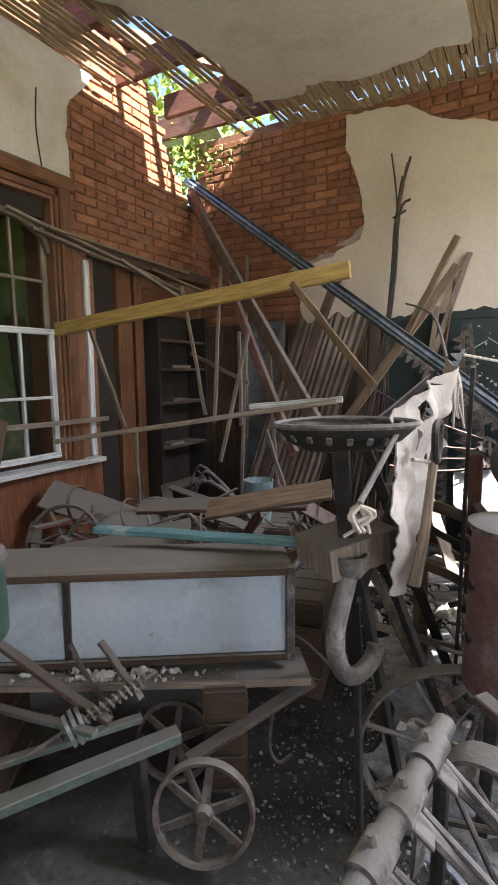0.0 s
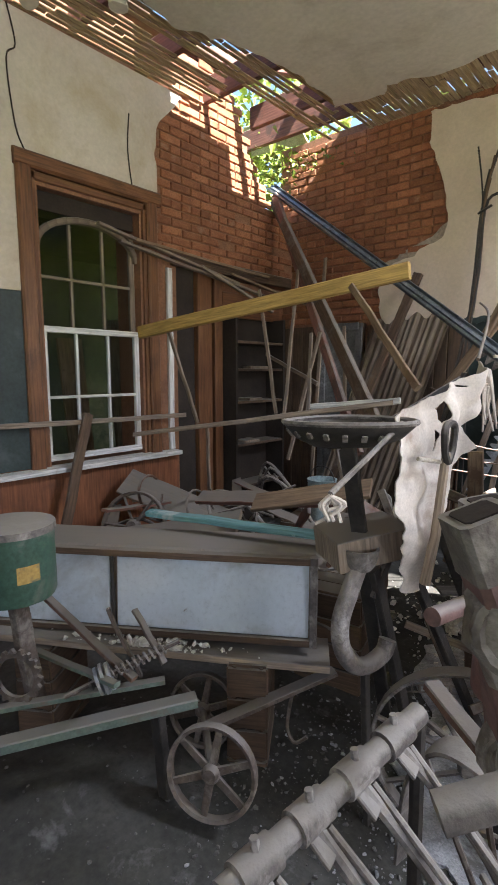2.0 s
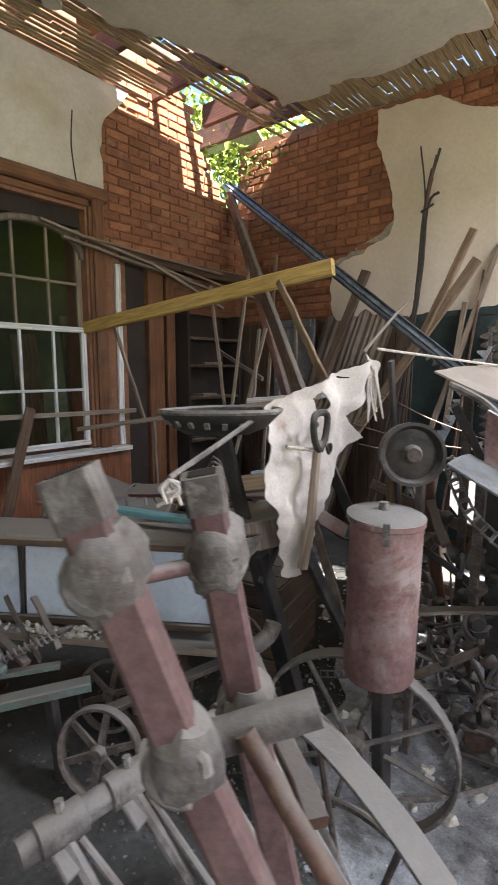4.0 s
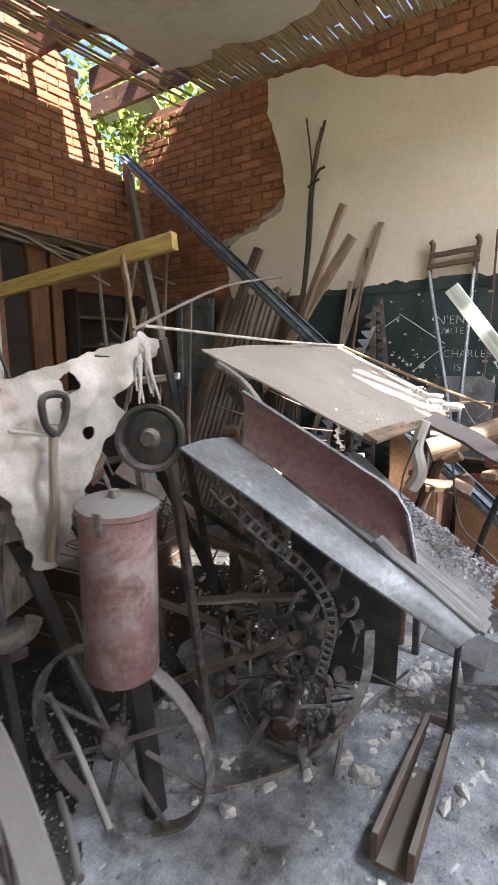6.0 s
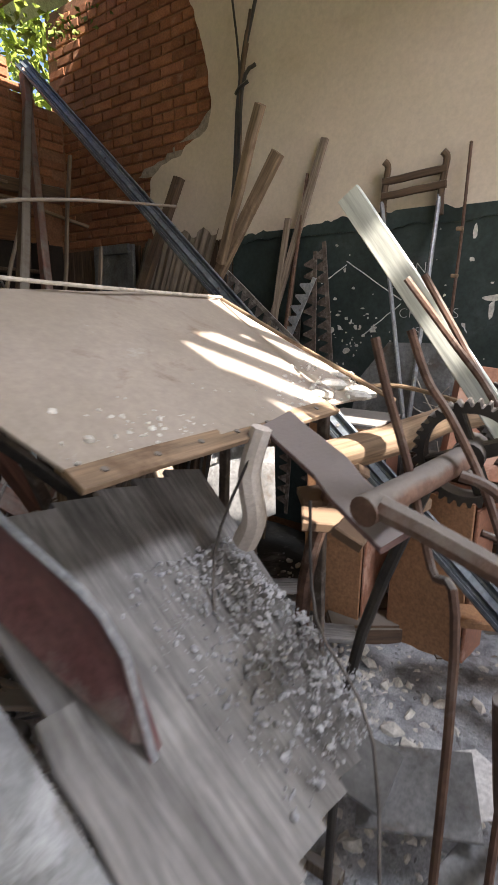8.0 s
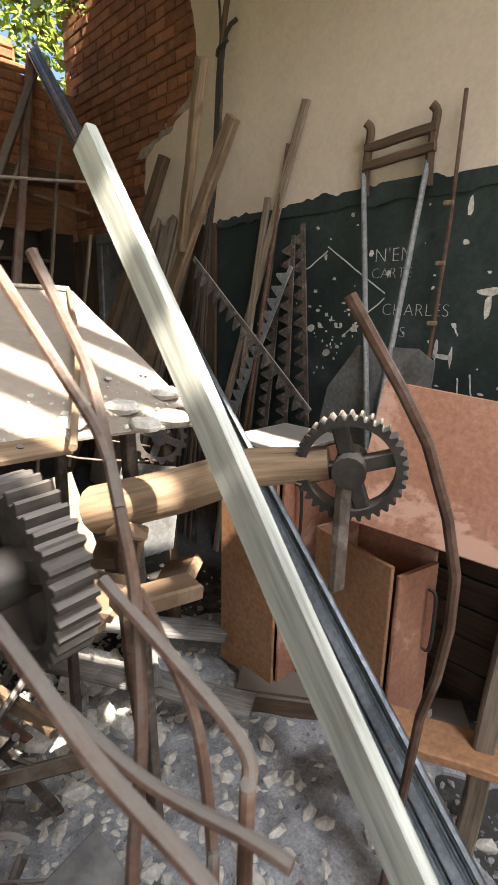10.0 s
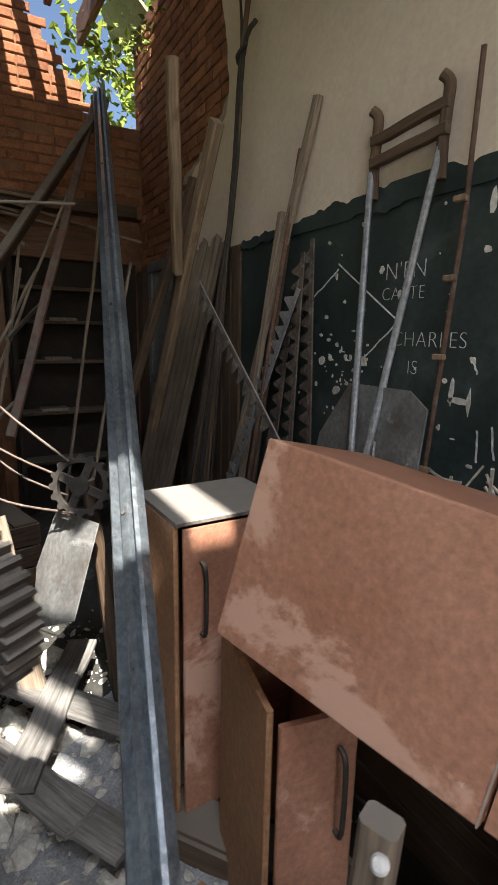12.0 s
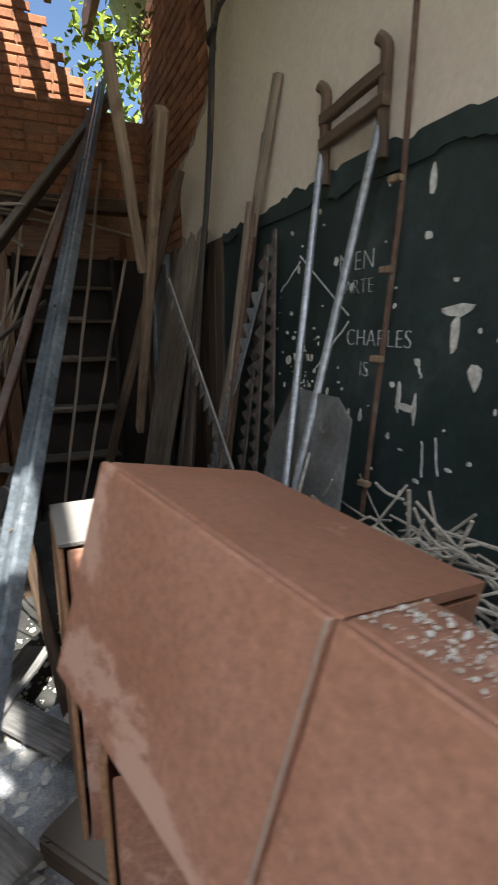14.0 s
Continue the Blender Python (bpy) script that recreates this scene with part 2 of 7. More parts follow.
BLUE_TIN = surf("pale_blue_enamel_tin", (0.28, 0.38, 0.41), (0.4, 0.5, 0.52), 0.5, 0.1, scale=5, bump=0.1, patch=(0.2, 0.13, 0.09), patch_at=(0.62, 0.7), patch_scale=7)
CANVAS = surf("dirty_white_canvas", (0.47, 0.42, 0.365), (0.62, 0.565, 0.5), 0.95, scale=6, bump=0.35, patch=(0.3, 0.21, 0.15), patch_at=(0.56, 0.72), patch_scale=5, fine=120, speck=0.3)
ROPE = surf("grey_twine", (0.42, 0.38, 0.31), (0.55, 0.5, 0.42), 0.95, scale=30, bump=0.4)
SLATE = surf("black_painted_board", (0.019, 0.031, 0.029), (0.045, 0.064, 0.06), 0.55, scale=3, bump=0.12, patch=(0.1, 0.115, 0.115), patch_at=(0.56, 0.8), patch_scale=3.0, fine=40)
CHIP = surf("bare_plaster_chip", (0.55, 0.53, 0.47), (0.68, 0.66, 0.6), 0.92, scale=12, bump=0.2)
CHALK = surf("white_chalk", (0.6, 0.61, 0.59), (0.72, 0.73, 0.71), 0.95, scale=60, bump=0.0)
EARTH = surf("dusty_earth_floor", (0.03, 0.03, 0.026), (0.085, 0.083, 0.075), 0.95, scale=1.6, bump=0.7, patch=(0.2, 0.2, 0.195), patch_at=(0.57, 0.74), patch_scale=5, fine=35)
RUBBLE = surf("plaster_rubble", (0.2, 0.203, 0.205), (0.46, 0.465, 0.47), 0.95, scale=14, bump=0.5, random=0.3)
DIRT = surf("dirty_crumbs", (0.06, 0.058, 0.053), (0.19, 0.185, 0.175), 0.95, scale=30, bump=0.5)
# near black: colour stands for shade in closet, doorway, socket and under the cabinet
DARK_VOID = surf("dark_wood_and_shade", (0.025, 0.019, 0.015), (0.05, 0.037, 0.028), 0.9, scale=4, bump=0.2)
FOLIAGE = surf("green_leaves", (0.08, 0.13, 0.012), (0.24, 0.29, 0.035), 0.6, scale=8, bump=0.1, random=0.3)
PALE_DUST = surf("pale_plaster_dust", (0.2, 0.21, 0.22), (0.5, 0.515, 0.53), 0.96, scale=13, bump=1.0, patch=(0.12, 0.118, 0.112), patch_at=(0.56, 0.68), patch_scale=5, fine=130, scuff=(0.62, 0.63, 0.64), scuff_at=(0.6, 0.68), scuff_scale=22)
PAPER = surf("white_paper_scrap", (0.6, 0.6, 0.58), (0.7, 0.7, 0.68), 0.9, scale=9, bump=0.1)
OUTER = surf("exterior_render", (0.25, 0.22, 0.18), (0.33, 0.29, 0.24), 0.9, scale=2, bump=0.2)
# mottled dark green for the added lean-to behind the window
MURK = surf("mottled_green_backdrop", (0.04, 0.045, 0.03), (0.1, 0.095, 0.065), 0.95, scale=1.7, bump=0.2, patch=(0.2, 0.17, 0.12), patch_at=(0.55, 0.8), patch_scale=1.5)

GLASS = bpy.data.materials.new("dirty_window_glass")
GLASS.use_nodes = True
gn = GLASS.node_tree
gb = gn.nodes["Principled BSDF"]
gb.inputs["Base Color"].default_value = (0.75, 0.8, 0.76, 1)
gb.inputs["Transmission Weight"].default_value = 1.0
gb.inputs["IOR"].default_value = 1.1
gtc = gn.nodes.new("ShaderNodeTexCoord")
gn.links.new(ramp(gn, noise_tex(gn, gtc.outputs["Object"], 5, 8, 0.7), [(0.35, (0.02,) * 3), (0.75, (0.16,) * 3)]), gb.inputs["Roughness"])

WOOD_ASH = surf("ash_grey_weathered_planks", (0.13, 0.126, 0.118), (0.3, 0.29, 0.275), 0.92, grain="streak", scale=5, fine=110, bump=0.5, patch=(0.09, 0.085, 0.078), patch_at=(0.55, 0.72), patch_scale=24, random=0.15)
MOSS_BOARD = surf("mossy_eaves_board", (0.3, 0.31, 0.17), (0.45, 0.44, 0.3), 0.9, scale=5, bump=0.3, patch=(0.1, 0.1, 0.05), patch_at=(0.55, 0.7), patch_scale=6)

# ---- mesh tools ----
PLACE = {}


class Shape:
    """Collects vertices, faces and uv in world coordinates."""

    def __init__(self):
        self.v, self.f, self.uv = [], [], []

    def face(self, idx, uv=None):
        self.f.append(tuple(idx))
        self.uv.append(uv or [(0.0, 0.0)] * len(idx))

    def hull(self, rings, close=True, caps=True):
        """Joins rings of equal count into a skin."""
        base = [len(self.v) + 0 for _ in (0,)][0]
        n = len(rings[0])
        run = [0.0]
        for a, b in zip(rings, rings[1:]):
            run.append(run[-1] + (sum((Vector(p) for p in b), Vector()) / n - sum((Vector(p) for p in a), Vector()) / n).length)
        for r in rings:
            self.v.extend(tuple(p) for p in r)
        girth = [0.0]
        for i in range(n):
            girth.append(girth[-1] + (Vector(rings[0][(i + 1) % n]) - Vector(rings[0][i])).length)
        for k in range(len(rings) - 1):
            for i in range(n if close else n - 1):
                j = (i + 1) % n
                a, b = base + k * n, base + (k + 1) * n
                self.face((a + i, a + j, b + j, b + i), [(run[k], girth[i]), (run[k], girth[i + 1]), (run[k + 1], girth[i + 1]), (run[k + 1], girth[i])])
        if caps and close:
            self.face(range(base + n - 1, base - 1, -1), [(0.02 * i, 0.01 * i) for i in range(n)])
            self.face(range(base + (len(rings) - 1) * n, base + len(rings) * n), [(0.02 * i, 0.01 * i) for i in range(n)])
        return self

    def beam(self, p, q, w, h, up=(0, 0, 1), bevel=0.12, jitter=0.0, steps=1, taper=1.0, seed=1):
        """A board from p to q, w across and h thick along up, with eased edges."""
        p, q = Vector(p), Vector(q)
        d = (q - p).normalized()
        u = Vector(up)
        u = (u - d * u.dot(d))
        if u.length < 1e-4:
            u = d.orthogonal()
        u.normalize()
        s = d.cross(u)
        c = min(w, h) * bevel
        prof = [(-w / 2 + c, -h / 2), (w / 2 - c, -h / 2), (w / 2, -h / 2 + c), (w / 2, h / 2 - c), (w / 2 - c, h / 2), (-w / 2 + c, h / 2), (-w / 2, h / 2 - c), (-w / 2, -h / 2 + c)]
        rng = random.Random(seed + int(1000 * (abs(p.x) + abs(q.y) + abs(p.z))))
        rings = []
        for k in range(steps + 1):
            t = k / steps
            k2 = 1 + (taper - 1) * t
            off = Vector((rng.uniform(-1, 1), rng.uniform(-1, 1), rng.uniform(-1, 1))) * jitter if 0 < k < steps else Vector()
            m = p.lerp(q, t) + off
            rings.append([m + s * (a * k2) + u * (b * k2) for a, b in prof])
        return self.hull(rings)

    def box(self, c, size, rot=(0, 0, 0), bevel=0.004):
        """A box at centre c with eased edges."""
        m = Matrix.Translation(c) @ Euler([radians(a) for a in rot]).to_matrix().to_4x4()
        x, y, z = size
        b = min(bevel, x / 3, y / 3, z / 3)
        rings = []
        for zz, ins in ((-z / 2, b), (-z / 2 + b, 0), (z / 2 - b, 0), (z / 2, b)):
            hx, hy = x / 2 - ins, y / 2 - ins
            rings.append([m @ Vector(pp) for pp in ((-hx, -hy, zz), (hx, -hy, zz), (hx, hy, zz), (-hx, hy, zz))])
        return self.hull(rings)

    def tube(self, pts, r, n=8, r2=None):
        """A round bar along pts."""
        pts = [Vector(p) for p in pts]
        ref = None
        rings = []
        for k, p in enumerate(pts):
            d = (pts[min(k + 1, len(pts) - 1)] - pts[max(k - 1, 0)]).normalized()
            if ref is None:
                ref = d.orthogonal()
            ref = (ref - d * ref.dot(d)).normalized()
            s = d.cross(ref)
            rad = r if r2 is None else r + (r2 - r) * k / (len(pts) - 1)
            rings.append([p + ref * (rad * math.cos(2 * math.pi * i / n)) + s * (rad * math.sin(2 * math.pi * i / n)) for i in range(n)])
        return self.hull(rings)

    def lathe(self, c, axis, profile, n=24, closed=False):
        """Turns (radius, height) pairs about axis through c."""
        a = Vector(axis).normalized()
        u = a.orthogonal().normalized()
        s = a.cross(u)
        c = Vector(c)
        rings = [[c + a * h + (u * math.cos(2 * math.pi * i / n) + s * math.sin(2 * math.pi * i / n)) * max(r, 1e-4) for i in range(n)] for r, h in profile]
        if closed:
            rings.append(rings[0])
        return self.hull(rings, caps=not closed)

    def rim(self, c, axis, r, width, thick, n=32):
        """A flat wheel tyre."""
        e = thick * 0.25
        return self.lathe(c, axis, [(r - thick, -width / 2 + e), (r - e, -width / 2), (r, -width / 2 + e), (r, width / 2 - e), (r - e, width / 2), (r - thick, width / 2 - e)], n, closed=True)

    def plate(self, poly, thick, up=None):
        """A flat sheet from a few corners, with thickness."""
        pts = [Vector(p) for p in poly]
        nrm = (pts[1] - pts[0]).cross(pts[2] - pts[0]).normalized() if up is None else Vector(up)
        return self.hull([[p - nrm * thick / 2 for p in pts], [p + nrm * thick / 2 for p in pts]])


def link(name, shape, material, at=None, angle=35):
    me = bpy.data.meshes.new(name)
    vs = shape.v
    if at is None:
        lo = [min(v[i] for v in vs) for i in range(3)]
        hi = [max(v[i] for v in vs) for i in range(3)]
        at = Vector(((lo[0] + hi[0]) / 2, (lo[1] + hi[1]) / 2, lo[2]))
    me.from_pydata([(v[0] - at[0], v[1] - at[1], v[2] - at[2]) for v in vs], [], shape.f)
    uvl = me.uv_layers.new(name="along")
    uvl.data.foreach_set("uv", [x for fuv in shape.uv for c in fuv for x in c])
    me.materials.append(material)
    me.polygons.foreach_set("use_smooth", [True] * len(me.polygons))
    me.set_sharp_from_angle(angle=radians(angle))
    ob = new(name, me)
    ob.location = at
    PLACE[ob] = Vector(at)
    return ob


def part(name, shape, material, parent, label=""):
    ob = link(name, shape, material)
    ob.parent = parent
    ob.location = PLACE[ob] - PLACE[parent]
    return tagged(ob, label)


def thing(name, at, label, category, group="", kind=""):
    ob = new(name)
    ob.location = at
    ob.empty_display_size = 0.1
    PLACE[ob] = Vector(at)
    return tagged(ob, label, category, group, kind)


def single(name, shape, material, label, category, group="", kind=""):
    return tagged(link(name, shape, material), label, category, group, kind)


def arc(c, axis, start, r, a0, a1, n=12):
    """Points on an arc about axis; start is the direction at angle 0."""
    a, s = Vector(axis).normalized(), Vector(start).normalized()
    t = a.cross(s)
    return [Vector(c) + (s * math.cos(radians(a0 + (a1 - a0) * k / n)) + t * math.sin(radians(a0 + (a1 - a0) * k / n))) * r for k in range(n + 1)]


def bend(pts, n=6):
    """A smooth line through a few points."""
    pts = [Vector(p) for p in pts]
    out = []
    for i in range(len(pts) - 1):
        p0, p1, p2, p3 = pts[max(i - 1, 0)], pts[i], pts[i + 1], pts[min(i + 2, len(pts) - 1)]
        for k in range(n):
            t = k / n
            out.append(0.5 * ((2 * p1) + (p2 - p0) * t + (2 * p0 - 5 * p1 + 4 * p2 - p3) * t * t + (3 * p1 - p0 - 3 * p2 + p3) * t ** 3))
    return out + [pts[-1]]


def step_line(table, u):
    """Linear reading of a short table of (u, value)."""
    if u <= table[0][0]:
        return table[0][1]
    for (a, va), (b, vb) in zip(table, table[1:]):
        if u <= b:
            return va + (vb - va) * (u - a) / (b - a)
    return table[-1][1]


def ragged_sheet(name, u0, u1, v0, v1, cell, inside, place, thick, material, smooth=3):
    """A sheet on a grid, kept where inside(u, v) says so, its torn edge smoothed, with thickness along place's third argument."""
    nu, nv = round((u1 - u0) / cell), round((v1 - v0) / cell)
    du, dv = (u1 - u0) / nu, (v1 - v0) / nv
    keep = {(i, j) for i in range(nu) for j in range(nv) if inside(u0 + (i + 0.5) * du, v0 + (j + 0.5) * dv)}
    pos, count = {}, {}
    for i, j in keep:
        for a, b in ((0, 0), (1, 0), (1, 1), (0, 1)):
            k = (i + a, j + b)
            pos[k] = (u0 + k[0] * du, v0 + k[1] * dv)
            count[k] = count.get(k, 0) + 1
    edge = [k for k in pos if count[k] < 4 and 0 < k[0] < nu and 0 < k[1] < nv]
    near = set(edge)
    for _ in range(smooth):
        moved = {}
        for k in edge:
            nb = [pos[(k[0] + a, k[1] + b)] for a, b in ((1, 0), (-1, 0), (0, 1), (0, -1)) if (k[0] + a, k[1] + b) in near]
            if len(nb) >= 2:
                m = (sum(p[0] for p in nb) / len(nb), sum(p[1] for p in nb) / len(nb))
                moved[k] = ((pos[k][0] + m[0]) / 2, (pos[k][1] + m[1]) / 2)
        pos.update(moved)
    sh = Shape()
    idx = {}
    for side, h in (("a", 0.0), ("b", thick)):
        for k, (u, v) in pos.items():
            idx[(side, k)] = len(sh.v)
            sh.v.append(place(u, v, h))
    for i, j in keep:
        c = [(i, j), (i + 1, j), (i + 1, j + 1), (i, j + 1)]
        sh.face([idx[("b", k)] for k in c])
        sh.face([idx[("a", k)] for k in reversed(c)])
        for (a, b), other in (((c[0], c[1]), (i, j - 1)), ((c[1], c[2]), (i + 1, j)), ((c[2], c[3]), (i, j + 1)), ((c[3], c[0]), (i - 1, j))):
            if other not in keep:
                sh.face((idx[("a", a)], idx[("a", b)], idx[("b", b)], idx[("b", a)]))
    return link(name, sh, material, at=(0, 0, 0), angle=40)


def wobble(x, y, s, a, z=0.0):
    return a * noise.noise(Vector((x * s, y * s, z)))


# ---- large structure ----
XL = -2.45


def floor_z(x, y):
    """The trodden floor: rubble raises it at the front and towards the back wall."""
    def hill(cx, cy, r, h):
        return h * math.exp(-((x - cx) ** 2 + (y - cy) ** 2) / (r * r))
    z = 0.02 + hill(-0.5, 0.7, 1.1, 0.15) + hill(1.7, 3.9, 1.0, 0.16) + hill(-1.2, 4.3, 1.2, 0.1) + hill(0.2, 3.6, 0.7, 0.12) + hill(1.2, 3.1, 0.35, 0.06)
    return z + wobble(x, y, 2.2, 0.03) + wobble(x, y, 9.0, 0.012)


def make_floor():
    sh = Shape()
    n, m = 150, 160
    xs = [XL - 0.3 + (XR - XL + 0.6) * i / n for i in range(n + 1)]
    ys = [YF - 0.3 + (YB - YF + 0.6) * j / m for j in range(m + 1)]
    for y in ys:
        for x in xs:
            sh.v.append((x, y, floor_z(x, y)))
    for j in range(m):
        for i in range(n):
            a = j * (n + 1) + i
            sh.face((a, a + 1, a + n + 2, a + n + 1))
    ob = link("floor", sh, EARTH, at=(0, 0, 0), angle=180)
    tagged(ob, "dusty grey earth floor strewn with plaster crumbs", "floor", kind="structure")


make_floor()


def dusty(x, y):
    return (x - 0.95) ** 2 / 1.0 + (y - 2.5) ** 2 / 2.2 + wobble(x, y, 1.7, 0.5) + wobble(x, y, 6, 0.25) < 0.95


ob = ragged_sheet("dust_layer", -0.4, 2.4, 0.6, 4.5, 0.03, dusty, lambda a, b, h: (a, b, floor_z(a, b) + h + 0.012 * noise.noise(Vector((a * 14, b * 14, 3)))), 0.012, PALE_DUST)
tagged(ob, "pale grey plaster dust spread over the floor", "dust", kind="structure")
g = Shape()
g.box((0, 0, -0.6), (400, 400, 0.5))
tagged(link("ground", g, FOLIAGE, at=(0, 0, 0)), "rough green ground outside the building", "ground", kind="structure")


def slab(sh, x0, x1, y0, y1, z0, z1):
    sh.box(((x0 + x1) / 2, (y0 + y1) / 2, (z0 + z1) / 2), (x1 - x0, y1 - y0, z1 - z0), bevel=0.002)


T = 0.32
# back wall core
w = Shape()
slab(w, -2.62, XR + T, YB + 0.012, YB + T, -0.3, 3.86)
wall_back = tagged(link("wall_back", w, MORTAR, at=(0, 0, 0)), "old brick wall partly covered by cream plaster", "wall", kind="structure")
# left wall with window opening; its upper part is broken away towards the corner
WY0, WY1, WZ0, WZ1 = 1.80, 2.60, 0.93, 2.78
w = Shape()
slab(w, XL - T, XL - 0.012, YF - T, WY0, -0.3, 4.1)
slab(w, XL - T, XL - 0.012, WY0, WY1, -0.3, WZ0)
slab(w, XL - T, XL - 0.012, WY0, WY1, WZ1, 4.1)
slab(w, XL - T, XL - 0.012, WY1, 2.96, -0.3, 3.75)
for y0, y1, z1 in ((2.96, 3.58, 4.1), (3.58, 3.74, 3.86), (3.74, 3.85, 3.7), (3.85, 3.94, 3.56), (3.94, 4.02, 3.42), (4.02, 4.12, 3.32), (4.12, YB + T, 3.12)):
    slab(w, XL - T, XL - 0.012, y0, y1, 2.45, z1)
slab(w, XL - T - 0.1, XL - 0.13, 2.96, YB + T, -0.3, 2.45)
wall_left = tagged(link("wall_left", w, MORTAR, at=(0, 0, 0)), "brick wall with peeling cream plaster and a broken corner", "wall", kind="structure")


def wall_with_windows(name, along_x, at, a0, a1, spans, label):
    """A plain wall that closes the room, with window openings through it."""
    sh = Shape()
    edges = [a0] + [e for s in spans for e in s] + [a1]
    for k in range(0, len(edges), 2):
        s0, s1 = edges[k], edges[k + 1]
        slab(sh, *((s0, s1, *at) if along_x else (*at, s0, s1)), -0.3, 4.1)
    for s0, s1 in spans:
        for z0, z1 in ((-0.3, 1.0), (2.9, 4.1)):
            slab(sh, *((s0, s1, *at) if along_x else (*at, s0, s1)), z0, z1)
    return tagged(link(name, sh, PLASTER, at=(0, 0, 0)), label, "wall", kind="structure")


wall_with_windows("wall_front", True, (YF - T, YF), XL - T, XR + T, [(-1.45, -0.35), (1.75, 2.85)], "cream plastered wall with tall window openings")
wall_with_windows("wall_right", False, (XR, XR + T), YF, YB + T, [(0.05, 1.15), (2.35, 3.45)], "cream plastered wall with tall window openings")

# plaster on the back wall
EDGE = [(2.02, -1.4), (2.15, -1.43), (2.4, -1.46), (2.5, -1.41), (2.57, -1.31), (2.6, -1.12), (2.655, -1.06), (2.69, -0.95), (2.73, -0.86), (2.95, -0.83), (3.3, -0.94), (3.5, -1.02), (3.8, -1.03)]
TOP = [(-1.1, 3.77), (-0.62, 3.72), (-0.5, 3.7), (-0.33, 3.58), (0.13, 3.43), (0.5, 3.36), (0.76, 3.34), (1.6, 3.42), (4.2, 3.5)]


def back_plaster(x, z):
    return z > 2.02 and x > step_line(EDGE, z) + wobble(x, z, 9, 0.03) and z < step_line(TOP, x) + wobble(x, z, 7, 0.03)


ob = ragged_sheet("plaster_back", -1.5, XR, 2.0, 3.78, 0.022, back_plaster, lambda u, v, h: (u, YB - h + 0.004, v), 0.02, PLASTER)
tagged(ob, "torn cream plaster left on the brick wall", "plaster", kind="structure")


def scratch(x, z):
    a = step_line(EDGE, z)
    return a - 0.2 - wobble(x, z, 5, 0.12) < x < a + 0.12 and 2.5 < z < 2.98 - (a + 0.15 - x) * 0.9 + wobble(x, z, 8, 0.06)


ob = ragged_sheet("plaster_undercoat", -1.6, -0.7, 2.4, 3.0, 0.022, scratch, lambda u, v, h: (u, YB - h + 0.004, v), 0.01, SCRATCH_COAT)
tagged(ob, "brown undercoat at the plaster's torn edge", "plaster", kind="structure")

# blackboard painted on the wall below the plaster, its upper border frayed
sh = Shape()
slab(sh, -0.66, XR, YB - 0.014, YB + 0.02, 0.15, 2.03)
ob = tagged(link("blackboard", sh, SLATE, at=(0, 0, 0)), "black painted school board on the wall, chipped and scrawled", "blackboard", kind="structure")


def frayed(x, z):
    return z < 2.06 + wobble(x, 3, 11, 0.03) + 0.02 * math.sin(3 * x) and z > 2.0 + wobble(x, 9, 8, 0.02)


ob = ragged_sheet("board_border", -0.66, 2.6, 1.96, 2.12, 0.012, frayed, lambda u, v, h: (u, YB - 0.018 - h, v), 0.006, SLATE, 2)
tagged(ob, "frayed black upper border of the board", "border", kind="structure")

# lower back wall left of the board: brown boards and a grey panelled cupboard door
sh = Shape()
for k in range(9):
    sh.beam((-2.6 + 0.12 * k, YB - 0.008, 0.0), (-2.6 + 0.12 * k, YB - 0.008, 2.05), 0.115, 0.03, up=(0, 1, 0), bevel=0.2)
tagged(link("wainscot", sh, WOOD_DARK, at=(0, 0, 0)), "dark upright wainscot boards", "wainscot", kind="structure")
for k in range(8):
    sh = Shape()
    sh.beam((-1.5 + 0.11 * k, YB - 0.006, 0.0), (-1.5 + 0.11 * k, YB - 0.006, 2.03), 0.105, 0.03, up=(0, 1, 0), bevel=0.2)
    ob = link("plank", sh, WOOD_DARK)
    ob.parent = wall_back


# plaster on the left wall
def left_plaster(y, z):
    lim = 2.77 + wobble(z, 1, 6, 0.05) + max(0.0, z - 3.45) * 0.9
    return y < lim and not (1.68 < y and z < 2.93) and (z > 2.1 or y < 1.2)


ob = ragged_sheet("plaster_left", YF, 3.2, 0.9, 3.76, 0.024, left_plaster, lambda u, v, h: (XL - 0.012 + h, u, v), 0.02, PLASTER_PALE)
tagged(ob, "cracked pale plaster above the window", "plaster", kind="structure")
sh = Shape()
slab(sh, XL - 0.012, XL + 0.006, 0.2, 1.66, 0.95, 2.1)
tagged(link("blackboard_left", sh, SLATE, at=(0, 0, 0)), "black painted board beside the window", "blackboard", kind="structure")
sh = Shape()
slab(sh, XL - 0.012, XL + 0.012, YF, 2.93, 0.0, 0.9)
tagged(link("dado", sh, WOOD_RED, at=(0, 0, 0)), "reddish brown wooden dado under the window", "dado", kind="structure")
# cracks
for pts in (((XL + 0.012, 1.66, 3.76), (XL + 0.012, 1.7, 3.55), (XL + 0.012, 1.64, 3.45), (XL + 0.012, 1.67, 3.1), (XL + 0.012, 1.72, 2.96)), ((XL + 0.012, 2.52, 3.45), (XL + 0.012, 2.5, 3.2), (XL + 0.012, 2.53, 2.95))):
    sh = Shape()
    sh.tube(bend(pts, 5), 0.005, 5)
    tagged(link("wall_crack", sh, DARK_VOID), "dark crack in the plaster", "crack", kind="structure")

